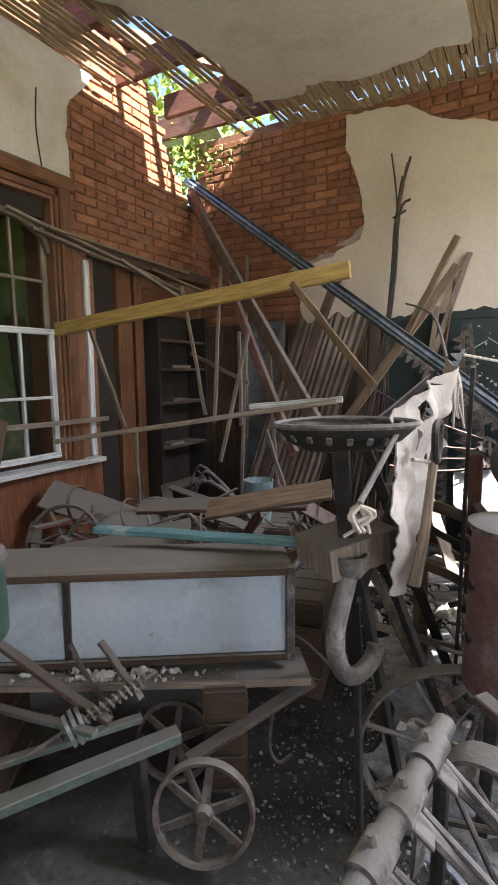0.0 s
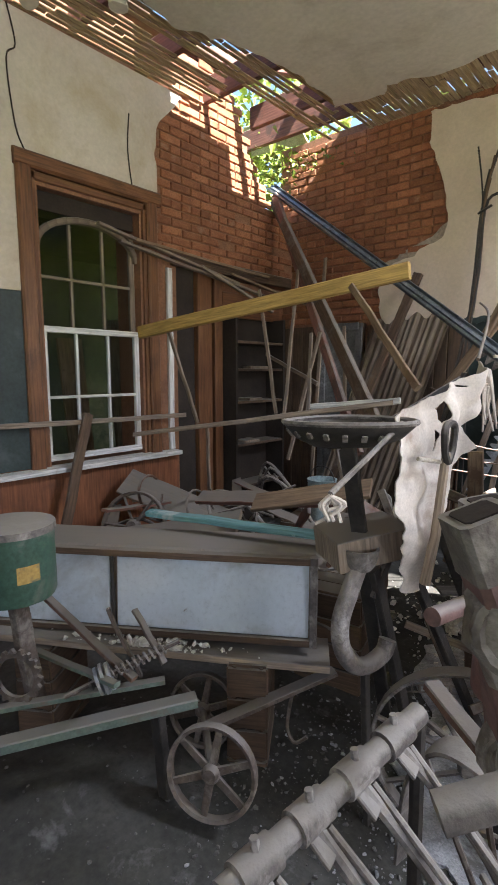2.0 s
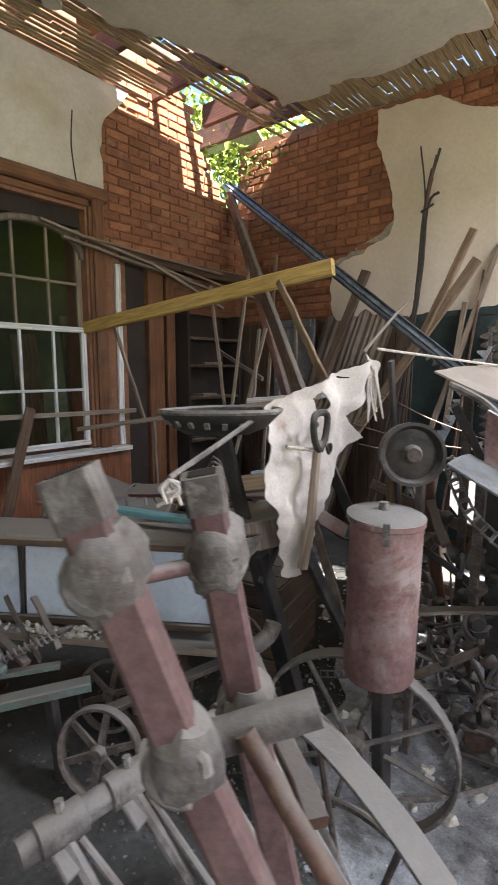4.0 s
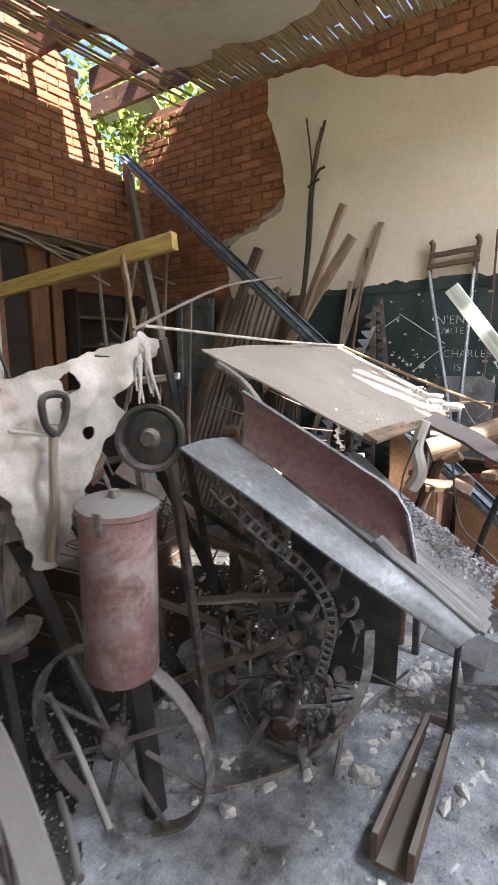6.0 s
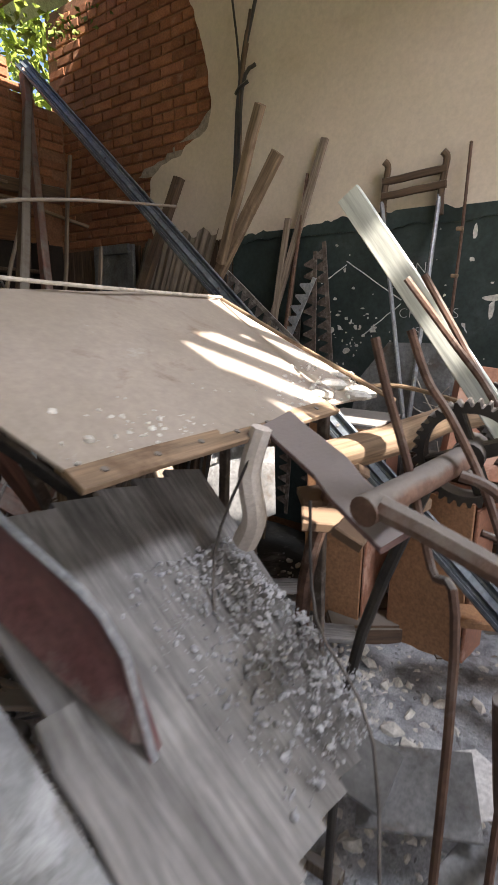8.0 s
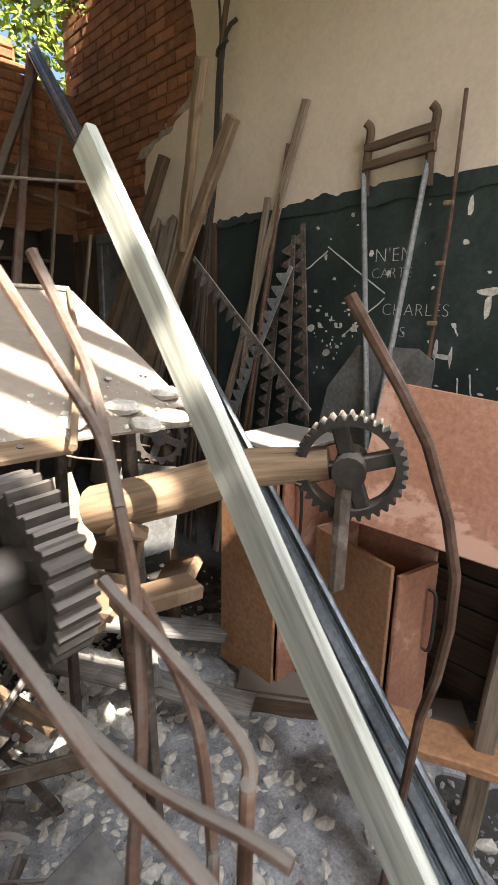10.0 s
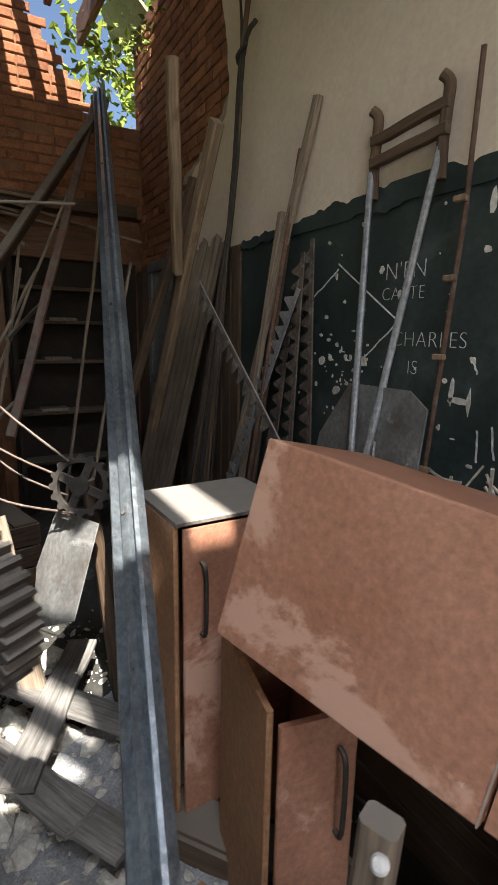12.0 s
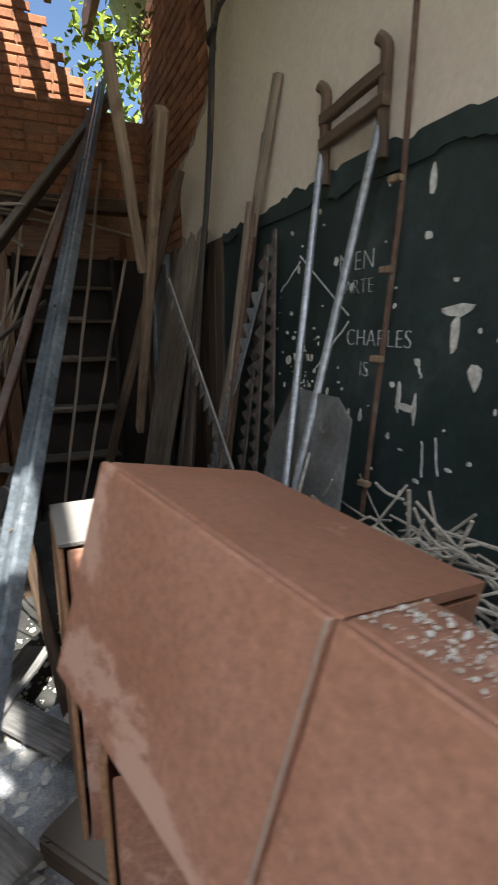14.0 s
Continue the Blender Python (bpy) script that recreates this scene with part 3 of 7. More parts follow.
# ---- ceiling: plaster, bare laths, joists ----
def bare(x, y):
    n1 = wobble(x, y, 3.1, 0.12) + wobble(x, y, 11, 0.035)
    if x < -1.72 + n1 + 0.12 * math.sin(2.3 * y) and y > 0.5:
        return True
    if y > 4.03 + n1 - 0.1 * math.exp(-((x + 1.0) / 0.3) ** 2):
        return True
    if x > 0.02 + n1 * 0.5 and y > 3.45 + n1 and x < 0.5:
        return True
    if x < -1.55 + n1 and y > 3.2:
        return True
    return 1.8 < x < 3.5 and 2.1 < y < 3.6


def ceiling_plaster(x, y):
    if bare(x, y):
        # scraps that still hang on the laths
        return wobble(x, y, 2.6, 1.0, 5.0) > 0.33 and x < -1.5 and y < 2.7
    return True


ob = ragged_sheet("ceiling", XL, XR, YF, YB, 0.035, ceiling_plaster, lambda u, v, h: (u, v, ZC + 0.01 * wobble(u, v, 1.5, 1.0) + h), 0.022, CEILING_PLASTER)
tagged(ob, "sagging cream plaster ceiling with large holes", "ceiling", kind="structure")

rl = random.Random(5)
sh = Shape()
x = XL + 0.02
while x < 1.6:
    y0 = 0.6 if x < -1.45 else 3.3
    y1 = YB
    if x < -2.02:
        y1 = 3.3 + rl.uniform(-0.2, 0.1)
    elif x < -1.6:
        y1 = 4.35 + rl.uniform(-0.3, 0.2)
    y = y0
    while y < y1 - 0.02:
        e = min(y + rl.uniform(0.5, 1.3), y1 + rl.uniform(-0.06, 0.03))
        gap = (x < -1.5 and rl.random() < 0.17 and y > 1.6) or (x < -2.02 and y > 3.0)
        if not gap:
            sag = -0.012 * rl.random()
            sh.beam((x + rl.uniform(-0.004, 0.004), y, ZC + 0.034 + sag), (x + rl.uniform(-0.006, 0.006), e - 0.006, ZC + 0.034), 0.032 if x < -1.5 else 0.04, 0.008, bevel=0.2)
        y = e
    x += 0.045
ob = tagged(link("ceiling_laths", sh, LATH, at=(0, 0, 0)), "bare brown ceiling laths with gaps", "laths", kind="structure")
sh = Shape()
for yy in (0.9, 1.5, 2.1, 2.7, 3.3, 3.9):
    sh.beam((XL, yy, ZC + 0.14), (XR, yy, ZC + 0.14), 0.05, 0.19, up=(0, 0, 1))
sh.beam((XL - 0.4, 4.2, ZC + 0.13), (1.8, 4.3, ZC + 0.13), 0.05, 0.19, up=(0, 0, 1))
tagged(link("ceiling_joists", sh, WOOD_RUST, at=(0, 0, 0)), "reddish timber joists over the ceiling", "joists", kind="structure")

for p, q in (((XL - 0.35, 3.6, 4.1), (-1.7, 3.72, 4.14)), ((XL - 0.4, 2.7, 4.16), (-1.9, 4.3, 4.24))):
    sh = Shape()
    sh.beam(p, q, 0.07, 0.12, up=(0, 0, 1), jitter=0.006, steps=4)
    tagged(link("rafter", sh, WOOD_RUST), "bare reddish rafter over the broken corner", "rafter", kind="structure")

# roof: boards over the middle; open over the left wall; to the right, out of view, gaps and slats set to shape the sun
# that falls in
sh = Shape()
slab(sh, -1.5, 1.75, YF - T, YB + 0.5, 4.35, 4.4)
# next three slabs added to keep sun and sky off the left wall
slab(sh, -2.0, -1.5, YF - T, 2.85, 4.35, 4.4)
slab(sh, -1.8, -1.5, 2.85, 3.5, 4.35, 4.4)
slab(sh, XL - T - 0.4, XL + 0.02, 2.2, 3.75, 4.16, 4.22)
slab(sh, XL - T, XR + T, YF - T, 0.4, 4.35, 4.4)
slab(sh, 1.75, XR + T, 3.4, YB + 0.5, 4.35, 4.4)
slab(sh, 1.75, XR + T, 0.4, 2.3, 4.35, 4.4)
slab(sh, 1.75, 2.9, 2.3, 2.72, 4.35, 4.4)
slab(sh, 1.75, 2.35, 2.72, 3.06, 4.35, 4.4)
slab(sh, 1.75, 2.97, 3.06, 3.4, 4.35, 4.4)
slab(sh, 3.4, 3.75, 3.0, 3.4, 4.35, 4.4)
slab(sh, 3.75, XR + T, 2.3, 3.4, 4.35, 4.4)
tagged(link("roof", sh, WOOD_DARK, at=(0, 0, 0)), "dark boarded roof with missing boards", "roof", kind="structure")
# unseen slats, added so that the sun falls in stripes
sh = Shape()
for k in range(6):
    a = 1.75 + 0.2 * k
    sh.beam((2.65, a - 0.2, 4.42), (3.85, a + 0.5, 4.42), 0.085, 0.025, up=(0, 0, 1))
tagged(link("roof_slats", sh, WOOD_DARK, at=(0, 0, 0)), "unseen spaced slats added over the roof hole to stripe the sunlight", "slats", kind="structure")

# closed shed added outside the left window to block daylight, so the view stays dim
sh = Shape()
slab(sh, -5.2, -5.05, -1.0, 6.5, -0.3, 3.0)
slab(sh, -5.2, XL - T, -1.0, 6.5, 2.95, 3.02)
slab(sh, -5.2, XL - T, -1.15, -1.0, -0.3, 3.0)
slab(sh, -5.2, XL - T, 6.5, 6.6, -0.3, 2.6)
tagged(link("shed_wall", sh, MURK, at=(0, 0, 0)), "closed lean-to added to keep the view through the window dim", "shed", kind="structure")
# ---- window in the left wall ----


def make_window():
    win = thing("window_1", (XL, 2.2, 0.93), "tall arched sash window with dirty panes in a brown casing", "window", kind="structure")
    xs = XL - 0.1
    sh = Shape()
    for y, dy in ((1.70, 0.1), (2.70, 0.1)):
        sh.beam((XL + 0.01, y, 0.93), (XL + 0.01, y, 2.9), dy, 0.05, up=(1, 0, 0), bevel=0.25)
    sh.beam((XL + 0.012, 1.64, 2.91), (XL + 0.012, 2.78, 2.91), 0.1, 0.06, up=(1, 0, 0), bevel=0.25)
    part("casing", sh, WOOD_BROWN, win)
    sh = Shape()
    for y in (1.765, 2.635):
        sh.beam((XL - 0.06, y, 0.95), (XL - 0.06, y, 2.86), 0.03, 0.14, up=(1, 0, 0))
    sh.beam((XL - 0.06, 1.75, 2.83), (XL - 0.06, 2.65, 2.83), 0.05, 0.14, up=(1, 0, 0))
    part("jamb", sh, WOOD_BROWN, win)
    # arched head board
    sh = Shape()
    pts = [Vector((xs + 0.03, 2.2 - 0.4 * math.cos(a), 2.42 + 0.22 * math.sin(a))) for a in [math.pi * k / 14 for k in range(15)]]
    for a, b in zip(pts, pts[1:]):
        sh.beam(a, b, 0.045, 0.04, up=(1, 0, 0))
    part("arched_rail", sh, WOOD_GREY, win)
    sh = Shape()
    slab(sh, xs - 0.01, xs + 0.01, 1.78, 2.62, 2.66, 2.86)
    part("head_panel", sh, DARK_VOID, win)
    for low, (z0, z1), xo in (("upper_sash", (1.86, 2.64), 0.0), ("lower_sash", (0.97, 1.9), 0.035)):
        sh = Shape()
        x = xs + xo
        for y in (1.815, 2.575):
            sh.beam((x, y, z0), (x, y, z1), 0.045, 0.035, up=(1, 0, 0))
        for z in ((z0 + 0.02, z1 - 0.02) if xo else (z0 + 0.02,)):
            sh.beam((x, 1.79, z), (x, 2.6, z), 0.042, 0.036, up=(1, 0, 0))
        for y in (2.06, 2.32):
            sh.beam((x, y, z0), (x, y, z1), 0.02, 0.026, up=(1, 0, 0))
        sh.beam((x, 1.8, (z0 + z1) / 2 - 0.02), (x, 2.6, (z0 + z1) / 2 - 0.02), 0.02, 0.026, up=(1, 0, 0))
        sash = part(low, sh, WOOD_WHITE if xo else WOOD_GREY, win, "white-painted flaking sash frame" if xo else "")
        for a, b in ((1.83, 2.05), (2.07, 2.31), (2.33, 2.56)):
            for c, d in ((z0 + 0.03, (z0 + z1) / 2 - 0.03), ((z0 + z1) / 2 - 0.01, z1 - 0.03)):
                if xo and a > 2 and c < 1.3:
                    continue
                ps = Shape()
                slab(ps, x - 0.003, x + 0.001, a, b, c, d)
                p = part("pane", ps, GLASS, sash)
                p.visible_shadow = False
    sh = Shape()
    sh.beam((XL + 0.02, 1.3, 0.925), (XL + 0.02, 2.9, 0.925), 0.16, 0.035, up=(0, 0, 1))
    part("window_sill", sh, WOOD_WHITE, win, "grey-white dusty sill board")


make_window()
# things dimly seen outside the window
for name, y0, y1, zz, mat, lab, cat in (("teal_board", 1.1, 1.6, 1.7, TEAL_PAINT, "teal painted board leaning outside the window", "board"), ("orange_board", 2.5, 2.75, 1.9, WOOD_TAN, "tan upright board outside the window", "board"), ("dark_board", 3.0, 3.2, 2.1, WOOD_GREY, "grey upright board outside the window", "board")):
    sh = Shape()
    sh.beam((-3.3, (y0 + y1) / 2, -0.3), (-3.6, (y0 + y1) / 2, zz), y1 - y0, 0.03, up=(1, 0, 0))
    single(name, sh, mat, lab, cat)

# pale strip, door post and closet right of the window
sh = Shape()
sh.beam((XL + 0.005, 2.87, 0.95), (XL + 0.005, 2.87, 2.42), 0.05, 0.03, up=(1, 0, 0), jitter=0.005, steps=9)
tagged(link("trim_white", sh, WOOD_WHITE), "white upright strip with uneven edges", "trim", kind="structure")
# near-black slab stands for the shade in a doorway recess
sh = Shape()
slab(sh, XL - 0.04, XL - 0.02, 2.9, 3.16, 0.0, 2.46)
tagged(link("door_1", sh, DARK_VOID), "near-black slab standing for the shade in a doorway", "door", kind="structure")
post = thing("door_casing", (XL, 3.3, 0.0), "reddish brown door casing boards", "casing", kind="structure")
for y, wd in ((3.25, 0.17), (3.42, 0.1)):
    sh = Shape()
    sh.beam((XL + 0.0, y, 0.0), (XL + 0.0, y, 2.47), wd, 0.06, up=(1, 0, 0), bevel=0.1)
    part("casing_board", sh, WOOD_BROWN, post)
sh = Shape()
sh.beam((XL + 0.0, 2.9, 2.5), (XL + 0.0, 4.5, 2.5), 0.1, 0.06, up=(1, 0, 0))
part("head_board", sh, WOOD_DARK, post)
sh = Shape()
sh.beam((XL + 0.01, 3.47, 2.2), (XL + 0.01, 4.3, 2.2), 0.22, 0.04, up=(1, 0, 0))
part("fascia", sh, WOOD_BROWN, post)


def make_closet():
    c = thing("shelf_unit", (-2.2, 4.2, 0.0), "dark open closet shelves with pale oddments", "shelf")
    # back and sides near black: the closet's shade is put into their colour
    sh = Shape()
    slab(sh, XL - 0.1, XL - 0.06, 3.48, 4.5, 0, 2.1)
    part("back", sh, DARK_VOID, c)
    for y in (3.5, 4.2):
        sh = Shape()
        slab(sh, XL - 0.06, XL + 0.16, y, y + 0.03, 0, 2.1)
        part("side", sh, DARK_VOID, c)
    for z in (0.5, 0.9, 1.3, 1.6, 1.85):
        sh = Shape()
        slab(sh, XL - 0.06, XL + 0.15, 3.53, 4.2, z, z + 0.025)
        part("shelf", sh, WOOD_DARK, c)


make_closet()
rb = random.Random(3)
for z in (0.925, 1.325, 1.625):
    sh = Shape()
    sh.box((XL + 0.06, 3.7 + rb.random() * 0.3, z + 0.012), (0.14, 0.2, 0.024), (0, 0, rb.uniform(-20, 20)))
    single("paper_pad", sh, WOOD_GREY, "dusty paper pad on a dark shelf", "paper")

# grey panelled cupboard door in the corner
d = thing("cupboard_door", (-1.8, YB - 0.1, 0.0), "grey painted panelled door in the dark corner", "door")
sh = Shape()
sh.beam((-1.8, YB - 0.09, 0.08), (-1.8, YB - 0.07, 2.05), 0.42, 0.03, up=(0, 1, 0))
part("panel", sh, STEEL_DUSTY, d, "grey recessed panel")
for xx in (-2.0, -1.6):
    sh = Shape()
    sh.beam((xx, YB - 0.105, 0.08), (xx, YB - 0.085, 2.05), 0.07, 0.03, up=(0, 1, 0))
    part("stile", sh, STEEL_DUSTY, d)
for z in (0.15, 1.2, 2.02):
    sh = Shape()
    sh.beam((-2.0, YB - 0.104, z), (-1.6, YB - 0.104, z), 0.07, 0.03, up=(0, 1, 0))
    part("rail", sh, STEEL_DUSTY, d)

# corrugated sheet against the wall
sh = Shape()
ra, rb2 = [], []
n = 64
for k in range(n + 1):
    xx = 0.72 * k / n
    o = 0.008 * math.sin(2 * math.pi * k / 5.4)
    ra.append((-2.0 + xx, YB - 0.3 + o, 0.12))
    rb2.append((-1.45 + xx, YB - 0.07 + o, 2.05 + 0.03 * math.sin(k * 0.4) + 0.03 * (k > 20)))
sh.hull([ra, rb2], close=False, caps=False)
sh.hull([[(p[0], p[1] + 0.002, p[2]) for p in rb2], [(p[0], p[1] + 0.002, p[2]) for p in ra]], close=False, caps=False)
single("corrugated_sheet", sh, WOOD_GREY, "dusty grey-brown corrugated sheet leaning on the wall", "sheet")


def board(name, p, q, wd, th, mat, label, up=(0, 0, 1), category="board", group="", jit=0.004):
    sh = Shape()
    sh.beam(p, q, wd, th, up=up, jitter=jit, steps=6, bevel=0.15)
    return single(name, sh, mat, label, category, group)


def rod(name, pts, r, mat, label, category="rod", group="", n=8):
    sh = Shape()
    sh.tube(pts if len(pts) > 4 else bend(pts, 4), r, n)
    return single(name, sh, mat, label, category, group)


def crate(c, size, rot, label, mat=None, group="crates in the heap"):
    """A slatted crate standing at c (its centre)."""
    mat = mat or WOOD_DARK
    th = thing("crate", (c[0], c[1], c[2] - size[2] / 2), label, "crate", group)
    x, y, z = (s / 2 for s in size)
    m = pose(*c, *rot)
    for sx in (-1, 1):
        for sy in (-1, 1):
            sh = Shape()
            sh.beam(m @ Vector((sx * (x - 0.02), sy * (y - 0.02), -z)), m @ Vector((sx * (x - 0.02), sy * (y - 0.02), z)), 0.035, 0.035, up=(1, 0, 0))
            part("corner_post", sh, mat, th)
    n = max(2, int(size[2] / 0.12))
    for k in range(n):
        zz = -z + size[2] * (k + 0.5) / n
        wd = size[2] / n - 0.012
        for s in (-1, 1):
            for a, b, nv in (((-x, s * y, zz), (x, s * y, zz), (0, s, 0)), ((s * x, -y, zz), (s * x, y, zz), (s, 0, 0))):
                sh = Shape()
                sh.beam(m @ Vector(a), m @ Vector(b), wd, 0.014, up=m.to_3x3() @ Vector(nv))
                part("slat", sh, mat, th)
    n = max(2, int(size[1] / 0.12))
    for k in range(n):
        yy = -y + size[1] * (k + 0.5) / n
        sh = Shape()
        sh.beam(m @ Vector((-x, yy, z)), m @ Vector((x, yy, z)), size[1] / n - 0.01, 0.014, up=m.to_3x3() @ Vector((0, 0, 1)))
        part("slat", sh, mat, th)
    return th


# long pole from the broken corner down to the cabinets
def make_pole():
    a, b = Vector((-2.5, 4.262, 3.394)), Vector((1.93, 3.238, 0.2))
    d = (b - a).normalized()
    up = Vector((0.3, -0.8, 0.6))
    up = (up - d * up.dot(d)).normalized()
    s = d.cross(up)
    sh = Shape()
    prof = [(-0.045, 0.0), (-0.045, 0.03), (-0.036, 0.036), (-0.03, 0.012), (-0.012, 0.012), (-0.01, 0.03), (0.01, 0.03), (0.012, 0.012), (0.03, 0.012), (0.036, 0.036), (0.045, 0.03), (0.045, 0.0)]
    sh.hull([[a.lerp(b, t) + s * x + up * y for x, y in prof] for t in (0, 0.25, 0.5, 0.75, 1)])
    ch = thing("steel_channel", tuple(b), "long blue-grey ribbed steel channel slanting from the broken corner", "channel")
    part("web", sh, STEEL_BLUE, ch)
    for x in (-0.021, 0.021):
        sh = Shape()
        sh.tube([a + s * x + up * 0.014, b + s * x + up * 0.014], 0.0045, 6)
        part("rib", sh, STEEL_BLUE, ch)
    for t in (0.3, 0.55, 0.72, 0.88):
        c = a.lerp(b, t) + up * 0.03
        sh = Shape()
        sh.tube([c, c + up * 0.005], 0.006, 8)
        part("rivet", sh, IRON_DARK, ch)


make_pole()
board("yellow_beam", (-2.35, 2.5, 1.885), (-0.35, 2.74, 2.12), 0.09, 0.05, WOOD_YELLOW, "yellow painted timber beam propped across the corner", up=(0.1, -1, 0.0), category="beam")
board("prop_stick", (-0.64, 2.64, 2.06), (-0.05, 2.2, 1.52), 0.035, 0.02, WOOD_TAN, "pale split stick propped under the beam", up=(0, -1, 0))

# the corner's fallen timbers
board("roof_timber", (-2.5, 4.3, 3.28), (-0.55, 2.9, 1.2), 0.09, 0.05, WOOD_DARK, "brown roof timber fallen into the corner", category="timber", up=(0, -1, 0))
board("roof_timber", (-2.42, 4.22, 3.3), (-0.95, 3.35, 1.0), 0.07, 0.05, WOOD_RUST, "rust-red roof timber fallen into the corner", category="timber", up=(0, -1, 0))
board("post", (-1.02, 4.42, 2.42), (-1.7, 3.9, 0.2), 0.08, 0.05, WOOD_DARK, "dark brown plank leaning on the wall", category="plank", up=(0, -1, 0))
board("post", (0.0, 4.08, 2.33), (-0.95, 4.12, 1.0), 0.07, 0.04, WOOD_TAN, "tan hewn post leaning in the corner", category="post", up=(0, -1, 0))
# ---- loose boards in the corner and at the window ----
board("lath_strip", (-2.38, 1.35, 1.255), (-2.36, 2.95, 1.235), 0.035, 0.015, WOOD_GREY, "grey strip lying across the window", up=(1, 0, 0))
board("lath_strip", (-2.2, 2.3, 1.14), (-0.42, 2.75, 1.42), 0.03, 0.015, WOOD_GREY, "pale grey strip propped across the corner", up=(0, -1, 0.2))
board("lath_strip", (-1.0, 2.8, 1.37), (-0.4, 2.8, 1.43), 0.035, 0.02, WOOD_WHITE, "whitish strip propped across the corner", up=(0, -1, 0.2))
for k, (p, q, mt) in enumerate((((-2.4, 2.2, 2.62), (-2.35, 3.6, 2.38), WOOD_GREY), ((-2.36, 2.35, 2.52), (-2.3, 3.9, 2.3), WOOD_GREY), ((-2.38, 2.5, 2.56), (-2.25, 3.9, 2.46), WOOD_TAN), ((-2.3, 3.1, 2.45), (-1.95, 3.6, 2.1), WOOD_GREY), ((-2.35, 3.5, 2.45), (-2.0, 4.4, 2.2), WOOD_TAN))):
    board("fallen_strip", p, q, 0.045, 0.02, mt, "loose weathered strip lodged over the window", group="strips over the window")
for p, q in (((-2.2, 2.65, 1.9), (-2.0, 2.75, 1.2)), ((-1.95, 2.8, 1.2), (-1.98, 2.85, 0.35)), ((-2.1, 3.6, 2.3), (-1.75, 3.4, 1.25)), ((-1.9, 3.9, 2.5), (-1.6, 3.3, 1.2)), ((-1.55, 3.6, 1.9), (-1.3, 3.2, 1.2)), ((-2.1, 3.7, 1.75), (-1.35, 3.4, 1.5)), ((-1.4, 3.5, 1.9), (-1.55, 3.3, 0.9)), ((-1.2, 3.4, 1.15), (-0.6, 2.7, 0.6)), ((-1.6, 4.2, 2.0), (-1.3, 3.8, 0.5)), ((-1.75, 4.1, 2.6), (-1.6, 3.7, 0.4))):
    board("corner_stick", p, q, 0.03, 0.018, WOOD_GREY, "thin weathered stick standing in the corner", up=(0, -1, 0), group="sticks in the corner")

board("dark_plank", (-2.33, 2.02, 1.3), (-2.2, 1.7, 0.45), 0.07, 0.03, WOOD_DARK, "dark charred plank leaning under the window", up=(1, 0, 0))
# ---- sheet-metal hoods of the harvester ----
HOOD = thing("harvester_hood", (0.9, 2.5, 0.4), "dusty grey sheet-metal hoods of an old harvester", "harvester")


def sheet(name, poly, th, mat, label):
    sh = Shape()
    sh.plate(poly, th)
    return part(name, sh, mat, HOOD, label)


def warped(name, corners, th, mat, label, bow=0.02, n=10):
    """A four-cornered sheet with a slight bow and dents."""
    a, b, c, d = [Vector(p) for p in corners]
    nrm = (b - a).cross(d - a).normalized()
    top, bot = Shape(), None
    def at(i, j):
        u, v = i / n, j / n
        p = (a * (1 - u) + b * u) * (1 - v) + (d * (1 - u) + c * u) * v
        return p + nrm * (bow * (1 - (2 * v - 1) ** 2) + 0.006 * noise.noise(p * 6))
    for sgn in (0.5, -0.5):
        base = len(top.v)
        for j in range(n + 1):
            for i in range(n + 1):
                top.v.append(tuple(at(i, j) + nrm * th * sgn))
        for j in range(n):
            for i in range(n):
                q = [base + j * (n + 1) + i, base + j * (n + 1) + i + 1, base + (j + 1) * (n + 1) + i + 1, base + (j + 1) * (n + 1) + i]
                top.face(q if sgn > 0 else q[::-1])
    m = (n + 1) * (n + 1)
    ring = [i for i in range(n + 1)] + [(j + 1) * (n + 1) - 1 for j in range(1, n + 1)] + [n * (n + 1) + i for i in range(n - 1, -1, -1)] + [j * (n + 1) for j in range(n - 1, 0, -1)]
    for x, y in zip(ring, ring[1:] + ring[:1]):
        top.face((y, x, x + m, y + m))
    return part(name, top, mat, HOOD, label)


warped("lower_hood", [(0.64, 1.73, 1.3), (1.34, 1.905, 0.885), (1.375, 1.95, 0.91), (0.64, 1.96, 1.3)], 0.006, STEEL_DUSTY, "pale grey dusty lower hood sheet", 0.01)
for k in range(6):
    f = (k + 0.5) / 6
    p = Vector((0.8, 2.0, 1.2)).lerp(Vector((0.75, 2.62, 1.16)), f)
    q = Vector((1.385 - 0.004 * (k % 3), 1.99, 0.893)).lerp(Vector((1.31, 2.44, 0.83)), f)
    sh = Shape()
    sh.beam(p, q, 0.107, 0.014, up=(0.45, 0.1, 0.9), jitter=0.0015, steps=5, taper=0.76, bevel=0.06, seed=k)
    part("trough_plank", sh, WOOD_ASH, HOOD, "ash-grey weathered plank")
warped("upper_hood", [(0.5, 1.98, 1.56), (1.02, 2.11, 1.31), (1.0, 3.14, 1.3), (0.42, 3.12, 1.58)], 0.006, SHEET_BEIGE, "beige painted upper hood sheet", 0.02)
# black plate doubles as the shade under the hood
sheet("side_plate", [(0.58, 2.36, 1.2), (1.02, 2.46, 0.95), (1.0, 2.5, 0.3), (0.62, 2.42, 0.25)], 0.005, IRON_DARK, "black rusted side plate, also standing for the shade under the hood")
